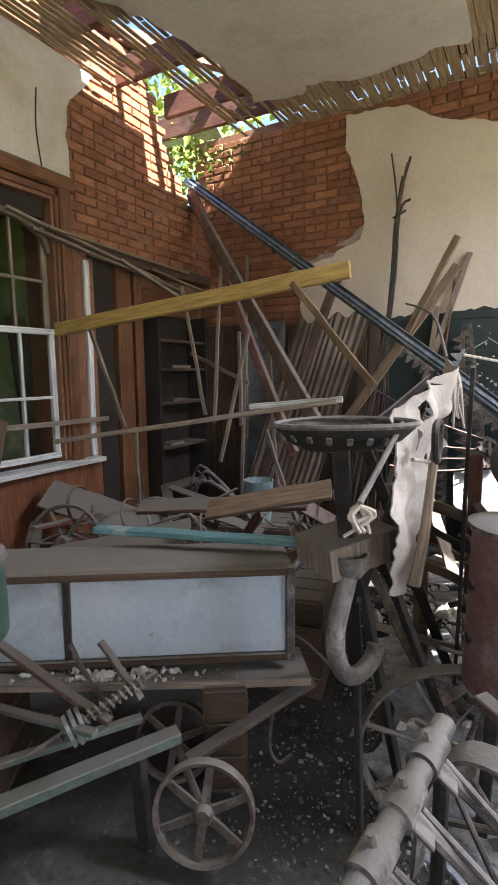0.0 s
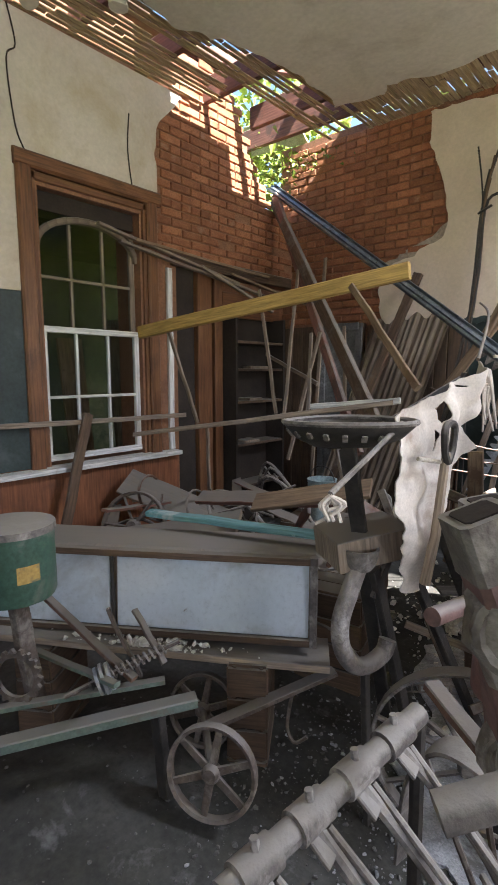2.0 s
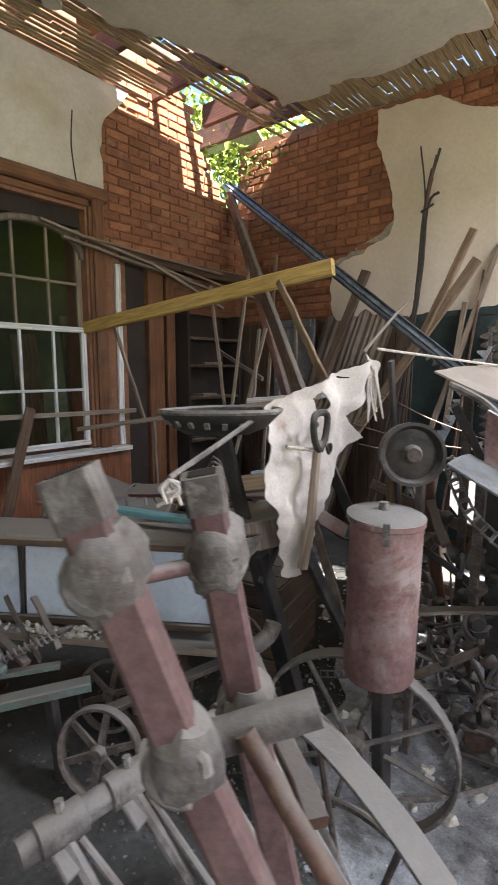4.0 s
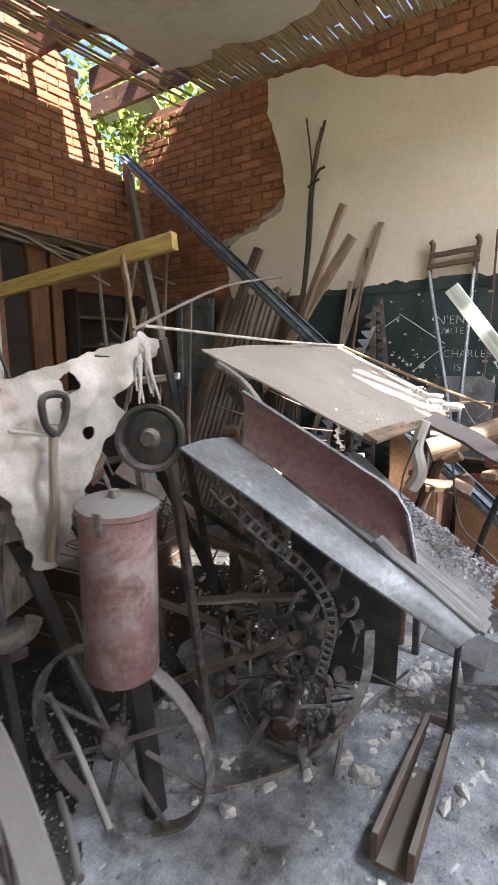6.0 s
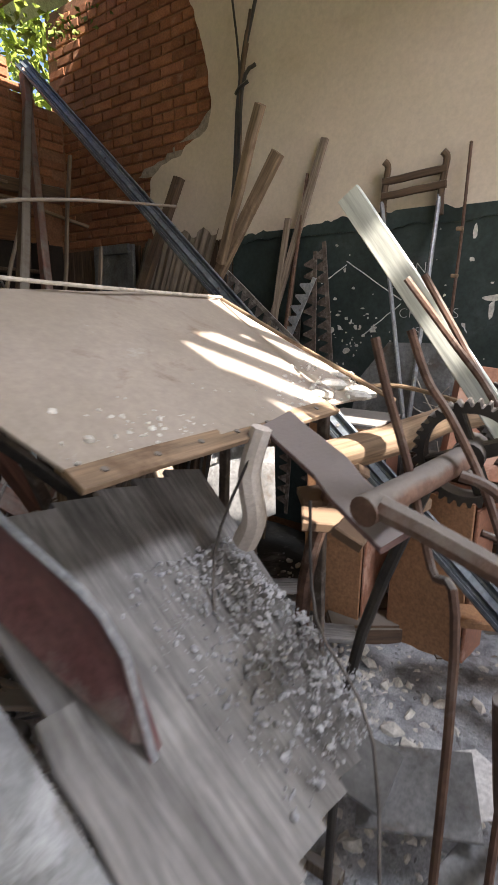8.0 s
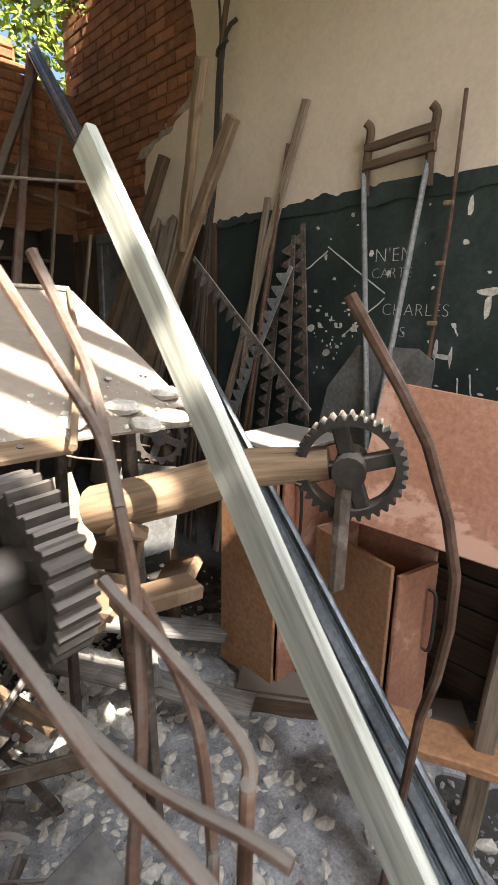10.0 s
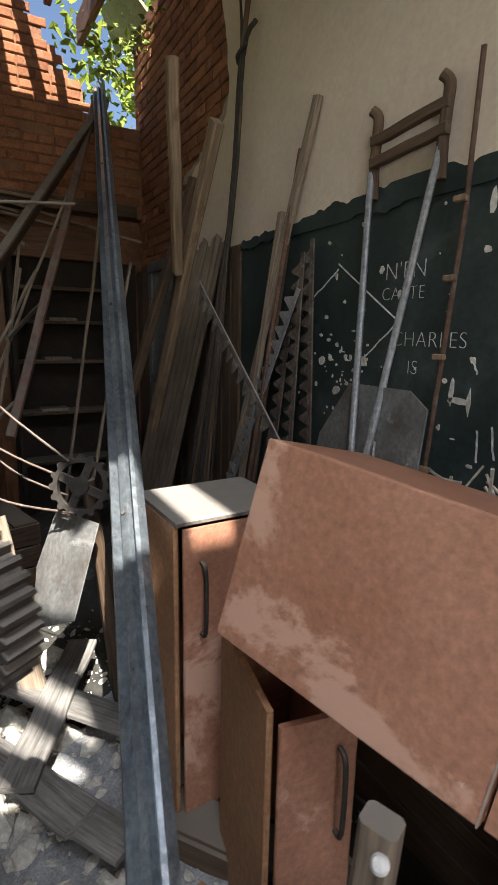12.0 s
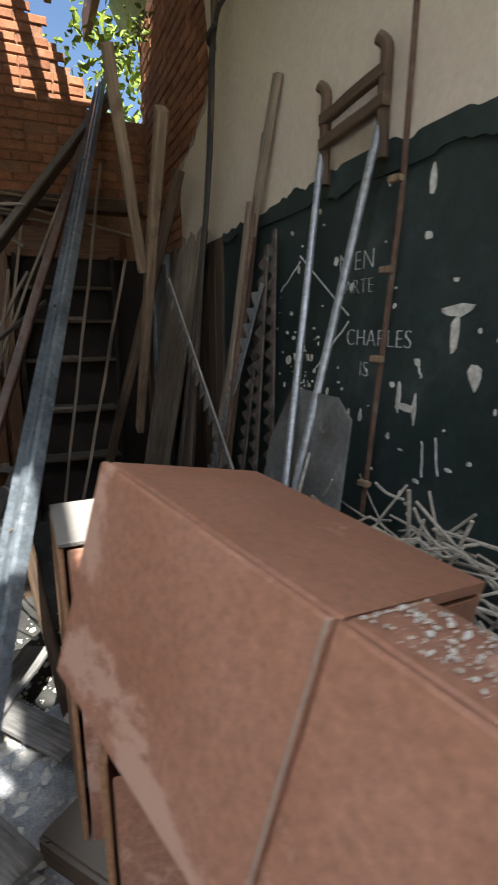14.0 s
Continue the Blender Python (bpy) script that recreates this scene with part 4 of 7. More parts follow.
# red divider fin with a rounded end
sh = Shape()
low = [Vector((0.68, 1.96, 1.28)).lerp(Vector((1.185, 2.07, 0.99)), k / 16) for k in range(17)]
top = []
for k in range(17):
    u = k / 16
    hgt = 0.16 if u < 0.82 else 0.16 * math.sqrt(max(0.0, 1 - ((u - 0.82) / 0.18) ** 2))
    top.append(low[k] + Vector((0.02, -0.03, 1.0)) * (hgt + 0.003))
for o in (Vector((0.0, 0.0, 0.0)), Vector((0.004, -0.008, 0.0))):
    base = len(sh.v)
    for l, t in zip(low, top):
        for v in (0, 0.35, 0.7, 1.0):
            sh.v.append(tuple(l.lerp(t, v) + o + Vector((-0.02, 0.05, 0)) * (v * (1 - v)) * 2))
    for k in range(16):
        for v in range(3):
            q = [base + k * 4 + v, base + (k + 1) * 4 + v, base + (k + 1) * 4 + v + 1, base + k * 4 + v + 1]
            sh.face(q if o.y < 0 else q[::-1])
part("divider_fin", sh, SHEET_RED, HOOD, "faded red rounded divider fin")
sh = Shape()
sh.tube(top, 0.006, 6)
part("fin_lip", sh, STEEL_BARE, HOOD, "bare steel rolled lip")
sh = Shape()
sh.beam((1.1, 1.995, 1.065), (1.375, 1.965, 0.915), 0.05, 0.02, up=(0, 0, 1), jitter=0.004, steps=5)
part("wood_strip", sh, WOOD_ASH, HOOD, "worn tan wooden runner")
sh = Shape()
sh.beam((1.03, 2.09, 1.318), (1.02, 2.82, 1.316), 0.045, 0.012, up=(0.45, 0, 0.9), jitter=0.002, steps=5)
strip = part("edge_strip", sh, WOOD_TAN, HOOD, "punched tan edge strip")
for k in range(7):
    sh = Shape()
    sh.tube([(1.028 - 0.0014 * k, 2.14 + 0.1 * k, 1.318), (1.031 - 0.0014 * k, 2.14 + 0.1 * k, 1.3255)], 0.006, 10)
    part("rivet", sh, IRON_DARK, strip)
for p, q in (((0.68, 1.95, 1.22), (0.5, 2.6, 0.1)), ((0.8, 2.5, 1.08), (0.6, 2.9, 0.03)), ((0.55, 3.0, 1.5), (0.5, 3.0, 0.05)), ((0.9, 3.0, 1.35), (0.9, 3.05, 0.05)), ((0.55, 2.2, 1.5), (0.4, 2.75, 0.05))):
    sh = Shape()
    sh.beam(p, q, 0.032, 0.025, up=(0, 1, 0))
    part("strut", sh, IRON_DUSTY, HOOD)


# ---- wheels, chains, gears ----
def spoke_wheel(name, c, axis, r, width, thick, spokes, mat, label, hub_r=0.04, spoke_r=0.009, category="wheel", group="", flat=False):
    th = thing(name, (c[0], c[1], c[2] - r), label, category, group)
    a = Vector(axis).normalized()
    sh = Shape()
    sh.rim(c, a, r, width, thick, 40)
    part("rim", sh, mat, th)
    sh = Shape()
    sh.lathe(c, a, [(0.012, -width * 0.8), (hub_r * 0.7, -width * 0.8), (hub_r, -width * 0.4), (hub_r, width * 0.4), (hub_r * 0.7, width * 0.8), (0.012, width * 0.8)], 14)
    part("hub", sh, mat, th)
    u = a.orthogonal().normalized()
    v = a.cross(u)
    for k in range(spokes):
        ang = 2 * math.pi * (k + 0.3) / spokes
        d = u * math.cos(ang) + v * math.sin(ang)
        side = a * (width * 0.3 * (1 if k % 2 else -1))
        sh = Shape()
        p, q = Vector(c) + d * hub_r * 0.7 + side, Vector(c) + d * (r - thick * 0.7)
        if flat:
            sh.beam(p - side, q, 0.028, 0.012, up=a, bevel=0.25, taper=0.8)
        else:
            sh.tube([p, q], spoke_r, 6)
        part("spoke", sh, mat, th)
    return th


def toothed(sh, c, axis, r, width, teeth, depth):
    a = Vector(axis).normalized()
    u = a.orthogonal().normalized()
    v = a.cross(u)
    c = Vector(c)
    ring = []
    for k in range(teeth * 4):
        rr = r if k % 4 in (0, 1) else r - depth
        ang = 2 * math.pi * k / (teeth * 4)
        ring.append((u * math.cos(ang) + v * math.sin(ang)) * rr)
    inner = [p.normalized() * (r - depth * 2.2) for p in ring]
    sh.hull([[c + p - a * width / 2 for p in inner], [c + p - a * width / 2 for p in ring], [c + p + a * width / 2 for p in ring], [c + p + a * width / 2 for p in inner], [c + p - a * width / 2 for p in inner]], caps=False)


def sprocket(name, c, axis, r, width, teeth, depth, mat, label, parent=None, spokes=4):
    th = thing(name, (c[0], c[1], c[2] - r), label, "gear") if parent is None else parent
    sh = Shape()
    toothed(sh, c, axis, r, width, teeth, depth)
    part("toothed_rim", sh, mat, th)
    a = Vector(axis).normalized()
    u = a.orthogonal().normalized()
    v = a.cross(u)
    sh = Shape()
    sh.lathe(c, a, [(0.01, -width), (r * 0.3, -width), (r * 0.3, width), (0.01, width)], 14)
    part("hub", sh, mat, th)
    for k in range(spokes):
        d = u * math.cos(2 * math.pi * k / spokes + 0.4) + v * math.sin(2 * math.pi * k / spokes + 0.4)
        sh = Shape()
        sh.beam(Vector(c) + d * r * 0.25, Vector(c) + d * (r - depth * 2), r * 0.28, width * 0.6, up=a)
        part("arm", sh, mat, th)
    return th


def chain(name, pts, pitch, mat, label):
    """A flat-link drive chain along a line; each link a small open frame."""
    line = bend(pts, 10)
    run = [0.0]
    for a, b in zip(line, line[1:]):
        run.append(run[-1] + (b - a).length)
    th = thing(name, tuple(line[-1]), label, "chain")
    k = 0
    s = 0.0
    def at(d):
        for i in range(len(run) - 1):
            if run[i + 1] >= d:
                return line[i].lerp(line[i + 1], (d - run[i]) / max(run[i + 1] - run[i], 1e-6))
        return line[-1]
    while s + pitch < run[-1]:
        p, q = at(s), at(s + pitch)
        d = (q - p).normalized()
        side = d.cross(Vector((0.3, -0.8, 0.5))).normalized()
        sh = Shape()
        w = pitch * 0.42
        for e in (-w, w):
            sh.beam(p + side * e, q + side * (e * 0.85), pitch * 0.16, pitch * 0.22, up=side, bevel=0.2)
        for m in (p + d * pitch * 0.12, q - d * pitch * 0.1):
            sh.tube([m - side * w, m + side * w], pitch * 0.11, 6)
        part("link", sh, mat, th)
        s += pitch * 0.93
        k += 1
    return th


def bolt_clamp(sh, c, axis, r):
    """A cast collar with a lug and bolt."""
    sh.lathe(c, axis, [(r, -0.035), (r * 1.45, -0.028), (r * 1.5, 0.0), (r * 1.45, 0.028), (r, 0.035)], 12)
    a = Vector(axis).normalized()
    o = a.orthogonal().normalized()
    sh.box(Vector(c) + o * r * 1.5, (0.03, 0.03, 0.05), (20, 10, 35))


# big spoked wheels of the implement
spoke_wheel("cart_wheel", (0.42, 1.65, 0.355), (-0.26, 0.97, 0.05), 0.325, 0.05, 0.012, 8, IRON_GREY, "large dust-grey iron spoked wheel standing in rubble", 0.05, 0.009)
rim_th = thing("hoop", (0.8, 1.15, 0.02), "broad dust-grey iron wheel rim, partly buried", "rim")
sh = Shape()
pts = bend([(0.36, 1.26, 0.3), (0.38, 1.25, 0.55), (0.44, 1.235, 0.68), (0.52, 1.22, 0.715), (0.66, 1.19, 0.69), (0.82, 1.155, 0.62), (0.96, 1.12, 0.52), (1.06, 1.09, 0.38), (1.1, 1.07, 0.2), (1.1, 1.06, 0.0)], 5)
rings = []
for k, p in enumerate(pts):
    d = (pts[min(k + 1, len(pts) - 1)] - pts[max(k - 1, 0)]).normalized()
    s_ = Vector((0.25, 0.92, 0.3))
    s_ = (s_ - d * s_.dot(d)).normalized()
    n_ = d.cross(s_)
    rings.append([p + s_ * a + n_ * b for a, b in ((-0.032, -0.005), (0.032, -0.005), (0.034, 0.0), (0.03, 0.006), (-0.03, 0.006), (-0.034, 0.0))])
sh.hull(rings)
part("rim_band", sh, IRON_GREY, rim_th)
for k in (8, 16, 24, 32):
    sh = Shape()
    sh.tube([pts[k], Vector((0.66, 1.2, 0.2))], 0.008, 6)
    part("spoke", sh, IRON_DUSTY, rim_th)
sh = Shape()
sh.lathe((0.66, 1.2, 0.2), (0.25, 0.92, 0.3), [(0.012, -0.05), (0.04, -0.05), (0.05, 0.0), (0.04, 0.05), (0.012, 0.05)], 14)
part("hub", sh, IRON_DUSTY, rim_th)
# pair of small cast wheels with a drawbar
spoke_wheel("trolley_wheel", (-0.2, 1.1, 0.34), (-0.42, 0.88, -0.2), 0.148, 0.035, 0.014, 6, IRON_DUSTY, "small cast iron wheel with flat spokes, dusty", 0.03, flat=True, group="small cast wheels")
spoke_wheel("trolley_wheel", (-0.5, 1.35, 0.28), (-0.42, 0.88, -0.25), 0.14, 0.035, 0.014, 6, IRON_DUSTY, "small cast iron wheel with flat spokes, dusty", 0.03, flat=True, group="small cast wheels")
drawbar = thing("drawbar", (-0.3, 1.3, 0.3), "dusty iron drawbar resting between small wheels", "drawbar")
sh = Shape()
sh.beam((-0.36, 1.24, 0.34), (-0.1, 1.66, 0.46), 0.05, 0.018, up=(0, 0, 1), jitter=0.003, steps=4)
part("bar", sh, IRON_DUSTY, drawbar)
sh = Shape()
sh.tube([(-0.2, 1.1, 0.34), (-0.5, 1.35, 0.28)], 0.014, 8)
part("axle", sh, IRON_DUSTY, drawbar)
sh = Shape()
sh.tube(bend([(-0.18, 1.5, 0.42), (-0.18, 1.47, 0.3), (-0.14, 1.46, 0.26), (-0.1, 1.48, 0.29)], 5), 0.007, 6)
part("hook", sh, IRON_DUSTY, drawbar)

# drop tube
tube_th = thing("drop_tube", (0.12, 1.36, 0.2), "curved dusty drop tube with a flared collar", "tube")
sh = Shape()
sh.tube(bend([(0.1, 1.46, 1.0), (0.095, 1.41, 0.92), (0.09, 1.37, 0.84), (0.095, 1.37, 0.76), (0.11, 1.41, 0.69), (0.13, 1.47, 0.665), (0.155, 1.53, 0.69), (0.16, 1.55, 0.73)], 6), 0.028, 14)
part("tube", sh, IRON_GREY, tube_th)
sh = Shape()
sh.lathe((0.1, 1.46, 1.0), (0, 0, 1), [(0.035, -0.02), (0.05, 0.0), (0.055, 0.02), (0.058, 0.05), (0.05, 0.05), (0.045, 0.0)], 20)
part("collar", sh, IRON_GREY, tube_th, "rusty flared collar")
sh = Shape()
sh.beam((0.13, 1.46, 0.65), (0.14, 1.5, 0.02), 0.03, 0.02, up=(1, 0, 0))
part("stay", sh, IRON_DARK, tube_th)

# wooden box over the tube and white enamel cabinet lying on its side
sh = Shape()
sh.box((0.06, 1.55, 1.04), (0.2, 0.26, 0.1), (8, 0, -35))
single("wooden_box", sh, WOOD_GREY, "small dusty wooden box with a slanted lid", "box")
u = Vector((0.84, 0.55, 0.0)).normalized()
nb = Vector((-0.55, 0.84, 0.0))
R = Vector((-0.16, 1.62, 0))
L = R - u * 1.35
cab = thing("enamel_cabinet", tuple((R + L) / 2 + Vector((0, 0, 0.56))), "white enamel cabinet lying on its side, framed in brown", "cabinet")
sh = Shape()
mid = (R + L) / 2 + nb * 0.16 + Vector((0, 0, 0.735))
ang = math.degrees(math.atan2(u.y, u.x))
sh.box(mid, (1.35, 0.3, 0.33), (-4, 0, ang), 0.008)
part("body", sh, WOOD_GREY, cab)
for s0, s1 in ((0.03, 0.78), (0.81, 1.32)):
    sh = Shape()
    sh.box(R - u * ((s0 + s1) / 2) + Vector((0, 0, 0.735)), (s1 - s0, 0.012, 0.285), (-4, 0, ang), 0.004)
    part("enamel_panel", sh, ENAMEL, cab, "white enamelled panel with stains")
for z in (0.895, 0.575):
    sh = Shape()
    sh.beam(L + Vector((0, 0, z)) - nb * 0.01, R + Vector((0, 0, z)) - nb * 0.01, 0.03, 0.03, up=(0, 0, 1))
    part("frame_rail", sh, WOOD_DARK, cab)
sh = Shape()
sh.beam(R - u * 0.012 + Vector((0, 0, 0.56)) - nb * 0.012, R - u * 0.012 + Vector((0, 0, 0.91)) - nb * 0.012, 0.03, 0.03, up=u)
part("frame_stile", sh, IRON_GREY, cab)
sh = Shape()
sh.beam(R - u * 0.795 + Vector((0, 0, 0.57)) - nb * 0.008, R - u * 0.8 + Vector((0, 0, 0.9)) - nb * 0.008, 0.014, 0.012, up=u)
part("strap", sh, IRON_DARK, cab)
sh = Shape()
sh.beam(L + nb * 0.02 + Vector((0, 0, 0.545)), R + u * 0.05 + nb * 0.04 + Vector((0, 0, 0.5)), 0.24, 0.03, up=(0, 0.1, 1), jitter=0.004, steps=5)
single("ledge_board", sh, WOOD_GREY, "wide dusty board with plaster crumbs under the enamel cabinet", "board")
for k in (0.25, 1.1):
    c = R - u * k + nb * 0.05
    crate((c.x, c.y, 0.26), (0.14, 0.3, 0.5), (0, 0, ang), "dark wooden crate under the board")

# heap on and behind the cabinet
board("teal_board", (-1.0, 1.5, 0.95), (-0.1, 1.76, 0.955), 0.06, 0.025, TEAL_PAINT, "teal painted board lying on the cabinet")
board("plank", (-2.25, 2.25, 0.8), (-1.5, 2.55, 0.55), 0.22, 0.025, WOOD_GREY, "wide grey weathered plank tipped on the heap", up=(0.3, -0.6, 0.8))
board("plank", (-1.3, 2.1, 0.86), (-0.35, 2.2, 0.98), 0.1, 0.025, WOOD_RUST, "brown board lying on the heap", up=(0.1, -0.5, 0.9))
board("plank", (-0.75, 1.95, 0.95), (-0.2, 2.1, 1.08), 0.12, 0.02, WOOD_TAN, "tan splintered board lying on the heap", up=(0.1, -0.5, 0.9))
board("plank", (-1.6, 1.7, 0.62), (-0.9, 2.0, 0.8), 0.2, 0.03, WOOD_GREY, "curved grey board behind the cabinet", up=(0.1, -0.5, 0.9))
spoke_wheel("old_wheel", (-1.75, 1.95, 0.62), (0.35, -0.9, 0.35), 0.23, 0.04, 0.02, 6, IRON_DUSTY, "dusty old wheel lying against the heap", 0.05)
rod("bent_pipe", [(-1.9, 2.6, 0.6), (-1.65, 2.6, 0.75), (-1.4, 2.6, 0.72), (-1.05, 2.5, 0.55)], 0.016, IRON_GREY, "bent grey pipe in the heap", "pipe")
rod("bent_pipe", [(-1.6, 2.9, 0.65), (-1.4, 2.85, 0.85), (-1.1, 2.8, 0.75), (-0.8, 2.7, 0.5)], 0.014, IRON_GREY, "bent grey pipe in the heap", "pipe")
bk = thing("blue_pail", (-1.15, 3.18, 0.52), "pale blue enamel pail with rust spots", "pail")
sh = Shape()
sh.lathe((-1.15, 3.18, 0.52), (0, 0, 1), [(0.01, 0), (0.09, 0), (0.105, 0.29), (0.11, 0.3), (0.1, 0.3), (0.085, 0.02)], 22)
part("body", sh, BLUE_TIN, bk)
sh = Shape()
sh.tube(arc((-1.15, 3.18, 0.81), (0, 1, 0), (1, 0, 0), 0.105, 0, -180, 12), 0.004, 6)
part("bail", sh, IRON_DARK, bk)
crate((-1.15, 3.2, 0.27), (0.5, 0.4, 0.5), (0, 0, 15), "dark wooden crate under the blue pail")
crate((-1.7, 2.35, 0.2), (0.9, 0.6, 0.34), (0, 0, 25), "large dark crate buried in the heap")
crate((-0.75, 2.3, 0.27), (0.9, 0.5, 0.5), (0, 0, 12), "large dark crate buried in the heap")
# ladder-like rack in the heap
rk = thing("wire_rack", (-1.3, 3.0, 0.6), "pale bent metal rack in the heap", "rack")
for o in (0.0, 0.16):
    sh = Shape()
    sh.tube(bend([(-1.75 + o, 3.15 - o, 0.62), (-1.6 + o, 3.1 - o, 0.9), (-1.2 + o, 2.95 - o, 0.72)], 5), 0.01, 6)
    part("rail", sh, IRON_GREY, rk)
for k in range(3):
    sh = Shape()
    sh.tube([(-1.62 + 0.13 * k, 3.1 - 0.05 * k, 0.86 - 0.03 * k), (-1.44 + 0.13 * k, 2.94 - 0.05 * k, 0.84 - 0.03 * k)], 0.007, 6)
    part("rung", sh, IRON_GREY, rk)

rh = random.Random(31)
for k in range(60):
    c = Vector((rh.uniform(-2.2, -0.25), rh.uniform(1.95, 3.1), rh.uniform(0.35, 0.8)))
    if c.x < -1.9 and c.z > 0.65:
        continue
    d = Vector((rh.uniform(-1, 1), rh.uniform(-0.5, 0.5), rh.uniform(-0.35, 0.35))).normalized() * rh.uniform(0.12, 0.4)
    a, b = c - d, c + d
    a.z, b.z = max(a.z, 0.15), max(b.z, 0.15)
    if a.x < XL + 0.06 or b.x < XL + 0.06:
        continue
    if k % 3 == 0:
        board("scrap_board", tuple(a), tuple(b), rh.uniform(0.04, 0.1), 0.018, rh.choice((WOOD_GREY, WOOD_DARK, WOOD_RUST, WOOD_TAN)), "dusty broken board in the heap", up=(0.2, -0.6, 0.7), group="boards in the heap")
    elif k % 3 == 1:
        rod("scrap_pipe", [tuple(a), tuple(c + Vector((0, 0, rh.uniform(-0.06, 0.1)))), tuple(b)], rh.uniform(0.006, 0.016), rh.choice((IRON_DUSTY, IRON_GREY, RUST)), "bent dusty pipe in the heap", "pipe", "pipes in the heap", 7)
    else:
        ax = Vector((rh.uniform(-1, 1), rh.uniform(-1, 0.2), rh.uniform(-0.3, 0.6))).normalized()
        sh = Shape()
        sh.tube(arc(c, ax, ax.orthogonal(), rh.uniform(0.06, 0.16), 0, rh.uniform(140, 330), 14), rh.uniform(0.006, 0.012), 6)
        single("iron_hoop", sh, rh.choice((IRON_DUSTY, IRON_GREY, RUST)), "bent iron hoop in the heap", "hoop", "hoops in the heap")

# perforated iron seat
st = thing("implement_seat", (0.09, 1.33, 1.36), "perforated cast iron implement seat, dusty rim", "seat")
sh = Shape()
rings = []
cx = Vector((0.09, 1.36, 1.45))
for s, dz in ((1.0, 0.0), (0.98, -0.012), (0.8, -0.045), (0.5, -0.07), (0.15, -0.078)):
    rings.append([cx + Vector((0.19 * s * math.cos(t) + 0.02 * math.cos(2 * t), 0.15 * s * math.sin(t), dz + 0.006 * math.cos(t))) for t in [2 * math.pi * k / 28 for k in range(28)]])
sh.hull(rings, caps=False)
sh.hull([[p + Vector((0, 0, 0.006)) for p in r] for r in reversed(rings)], caps=False)
part("pan", sh, IRON_DARK, st)
sh = Shape()
sh.tube(rings[0] + rings[0][:1], 0.008, 6)
part("rim", sh, IRON_GREY, st, "pale dusty rolled rim")
for k in range(9):
    t = math.pi * (1.05 + 0.1 * k)
    sh = Shape()
    p = cx + Vector((0.19 * 0.88 * math.cos(t), 0.15 * 0.88 * math.sin(t), -0.034))
    sh.box(p + Vector((0, -0.004, 0)), (0.014, 0.008, 0.022), (35, 0, math.degrees(t) + 90), 0.003)
    part("slot", sh, IRON_GREY, st)
sh = Shape()
sh.beam((0.09, 1.38, 1.38), (0.02, 1.9, 0.1), 0.05, 0.02, up=(0, 0, 1))
part("spring_bar", sh, IRON_DARK, st)
rod("tie_rod", [(0.26, 1.37, 1.455), (0.26, 1.2, 1.39), (0.26, 1.02, 1.325)], 0.007, IRON_GREY, "thin pale rod with a knotted rag end", "rod")
rag = thing("rag", (0.26, 1.02, 1.25), "knotted dirty white rag on a rod end", "rag")
for k in range(9):
    a = Vector((0.26, 1.02, 1.32))
    rr = random.Random(k)
    sh = Shape()
    sh.tube(bend([a, a + Vector((rr.uniform(-0.03, 0.03), rr.uniform(-0.02, 0.02), -0.02)), a + Vector((rr.uniform(-0.03, 0.03), rr.uniform(-0.02, 0.02), -rr.uniform(0.03, 0.07)))], 4), 0.006, 6, 0.004)
    part("strand", sh, CANVAS, rag)



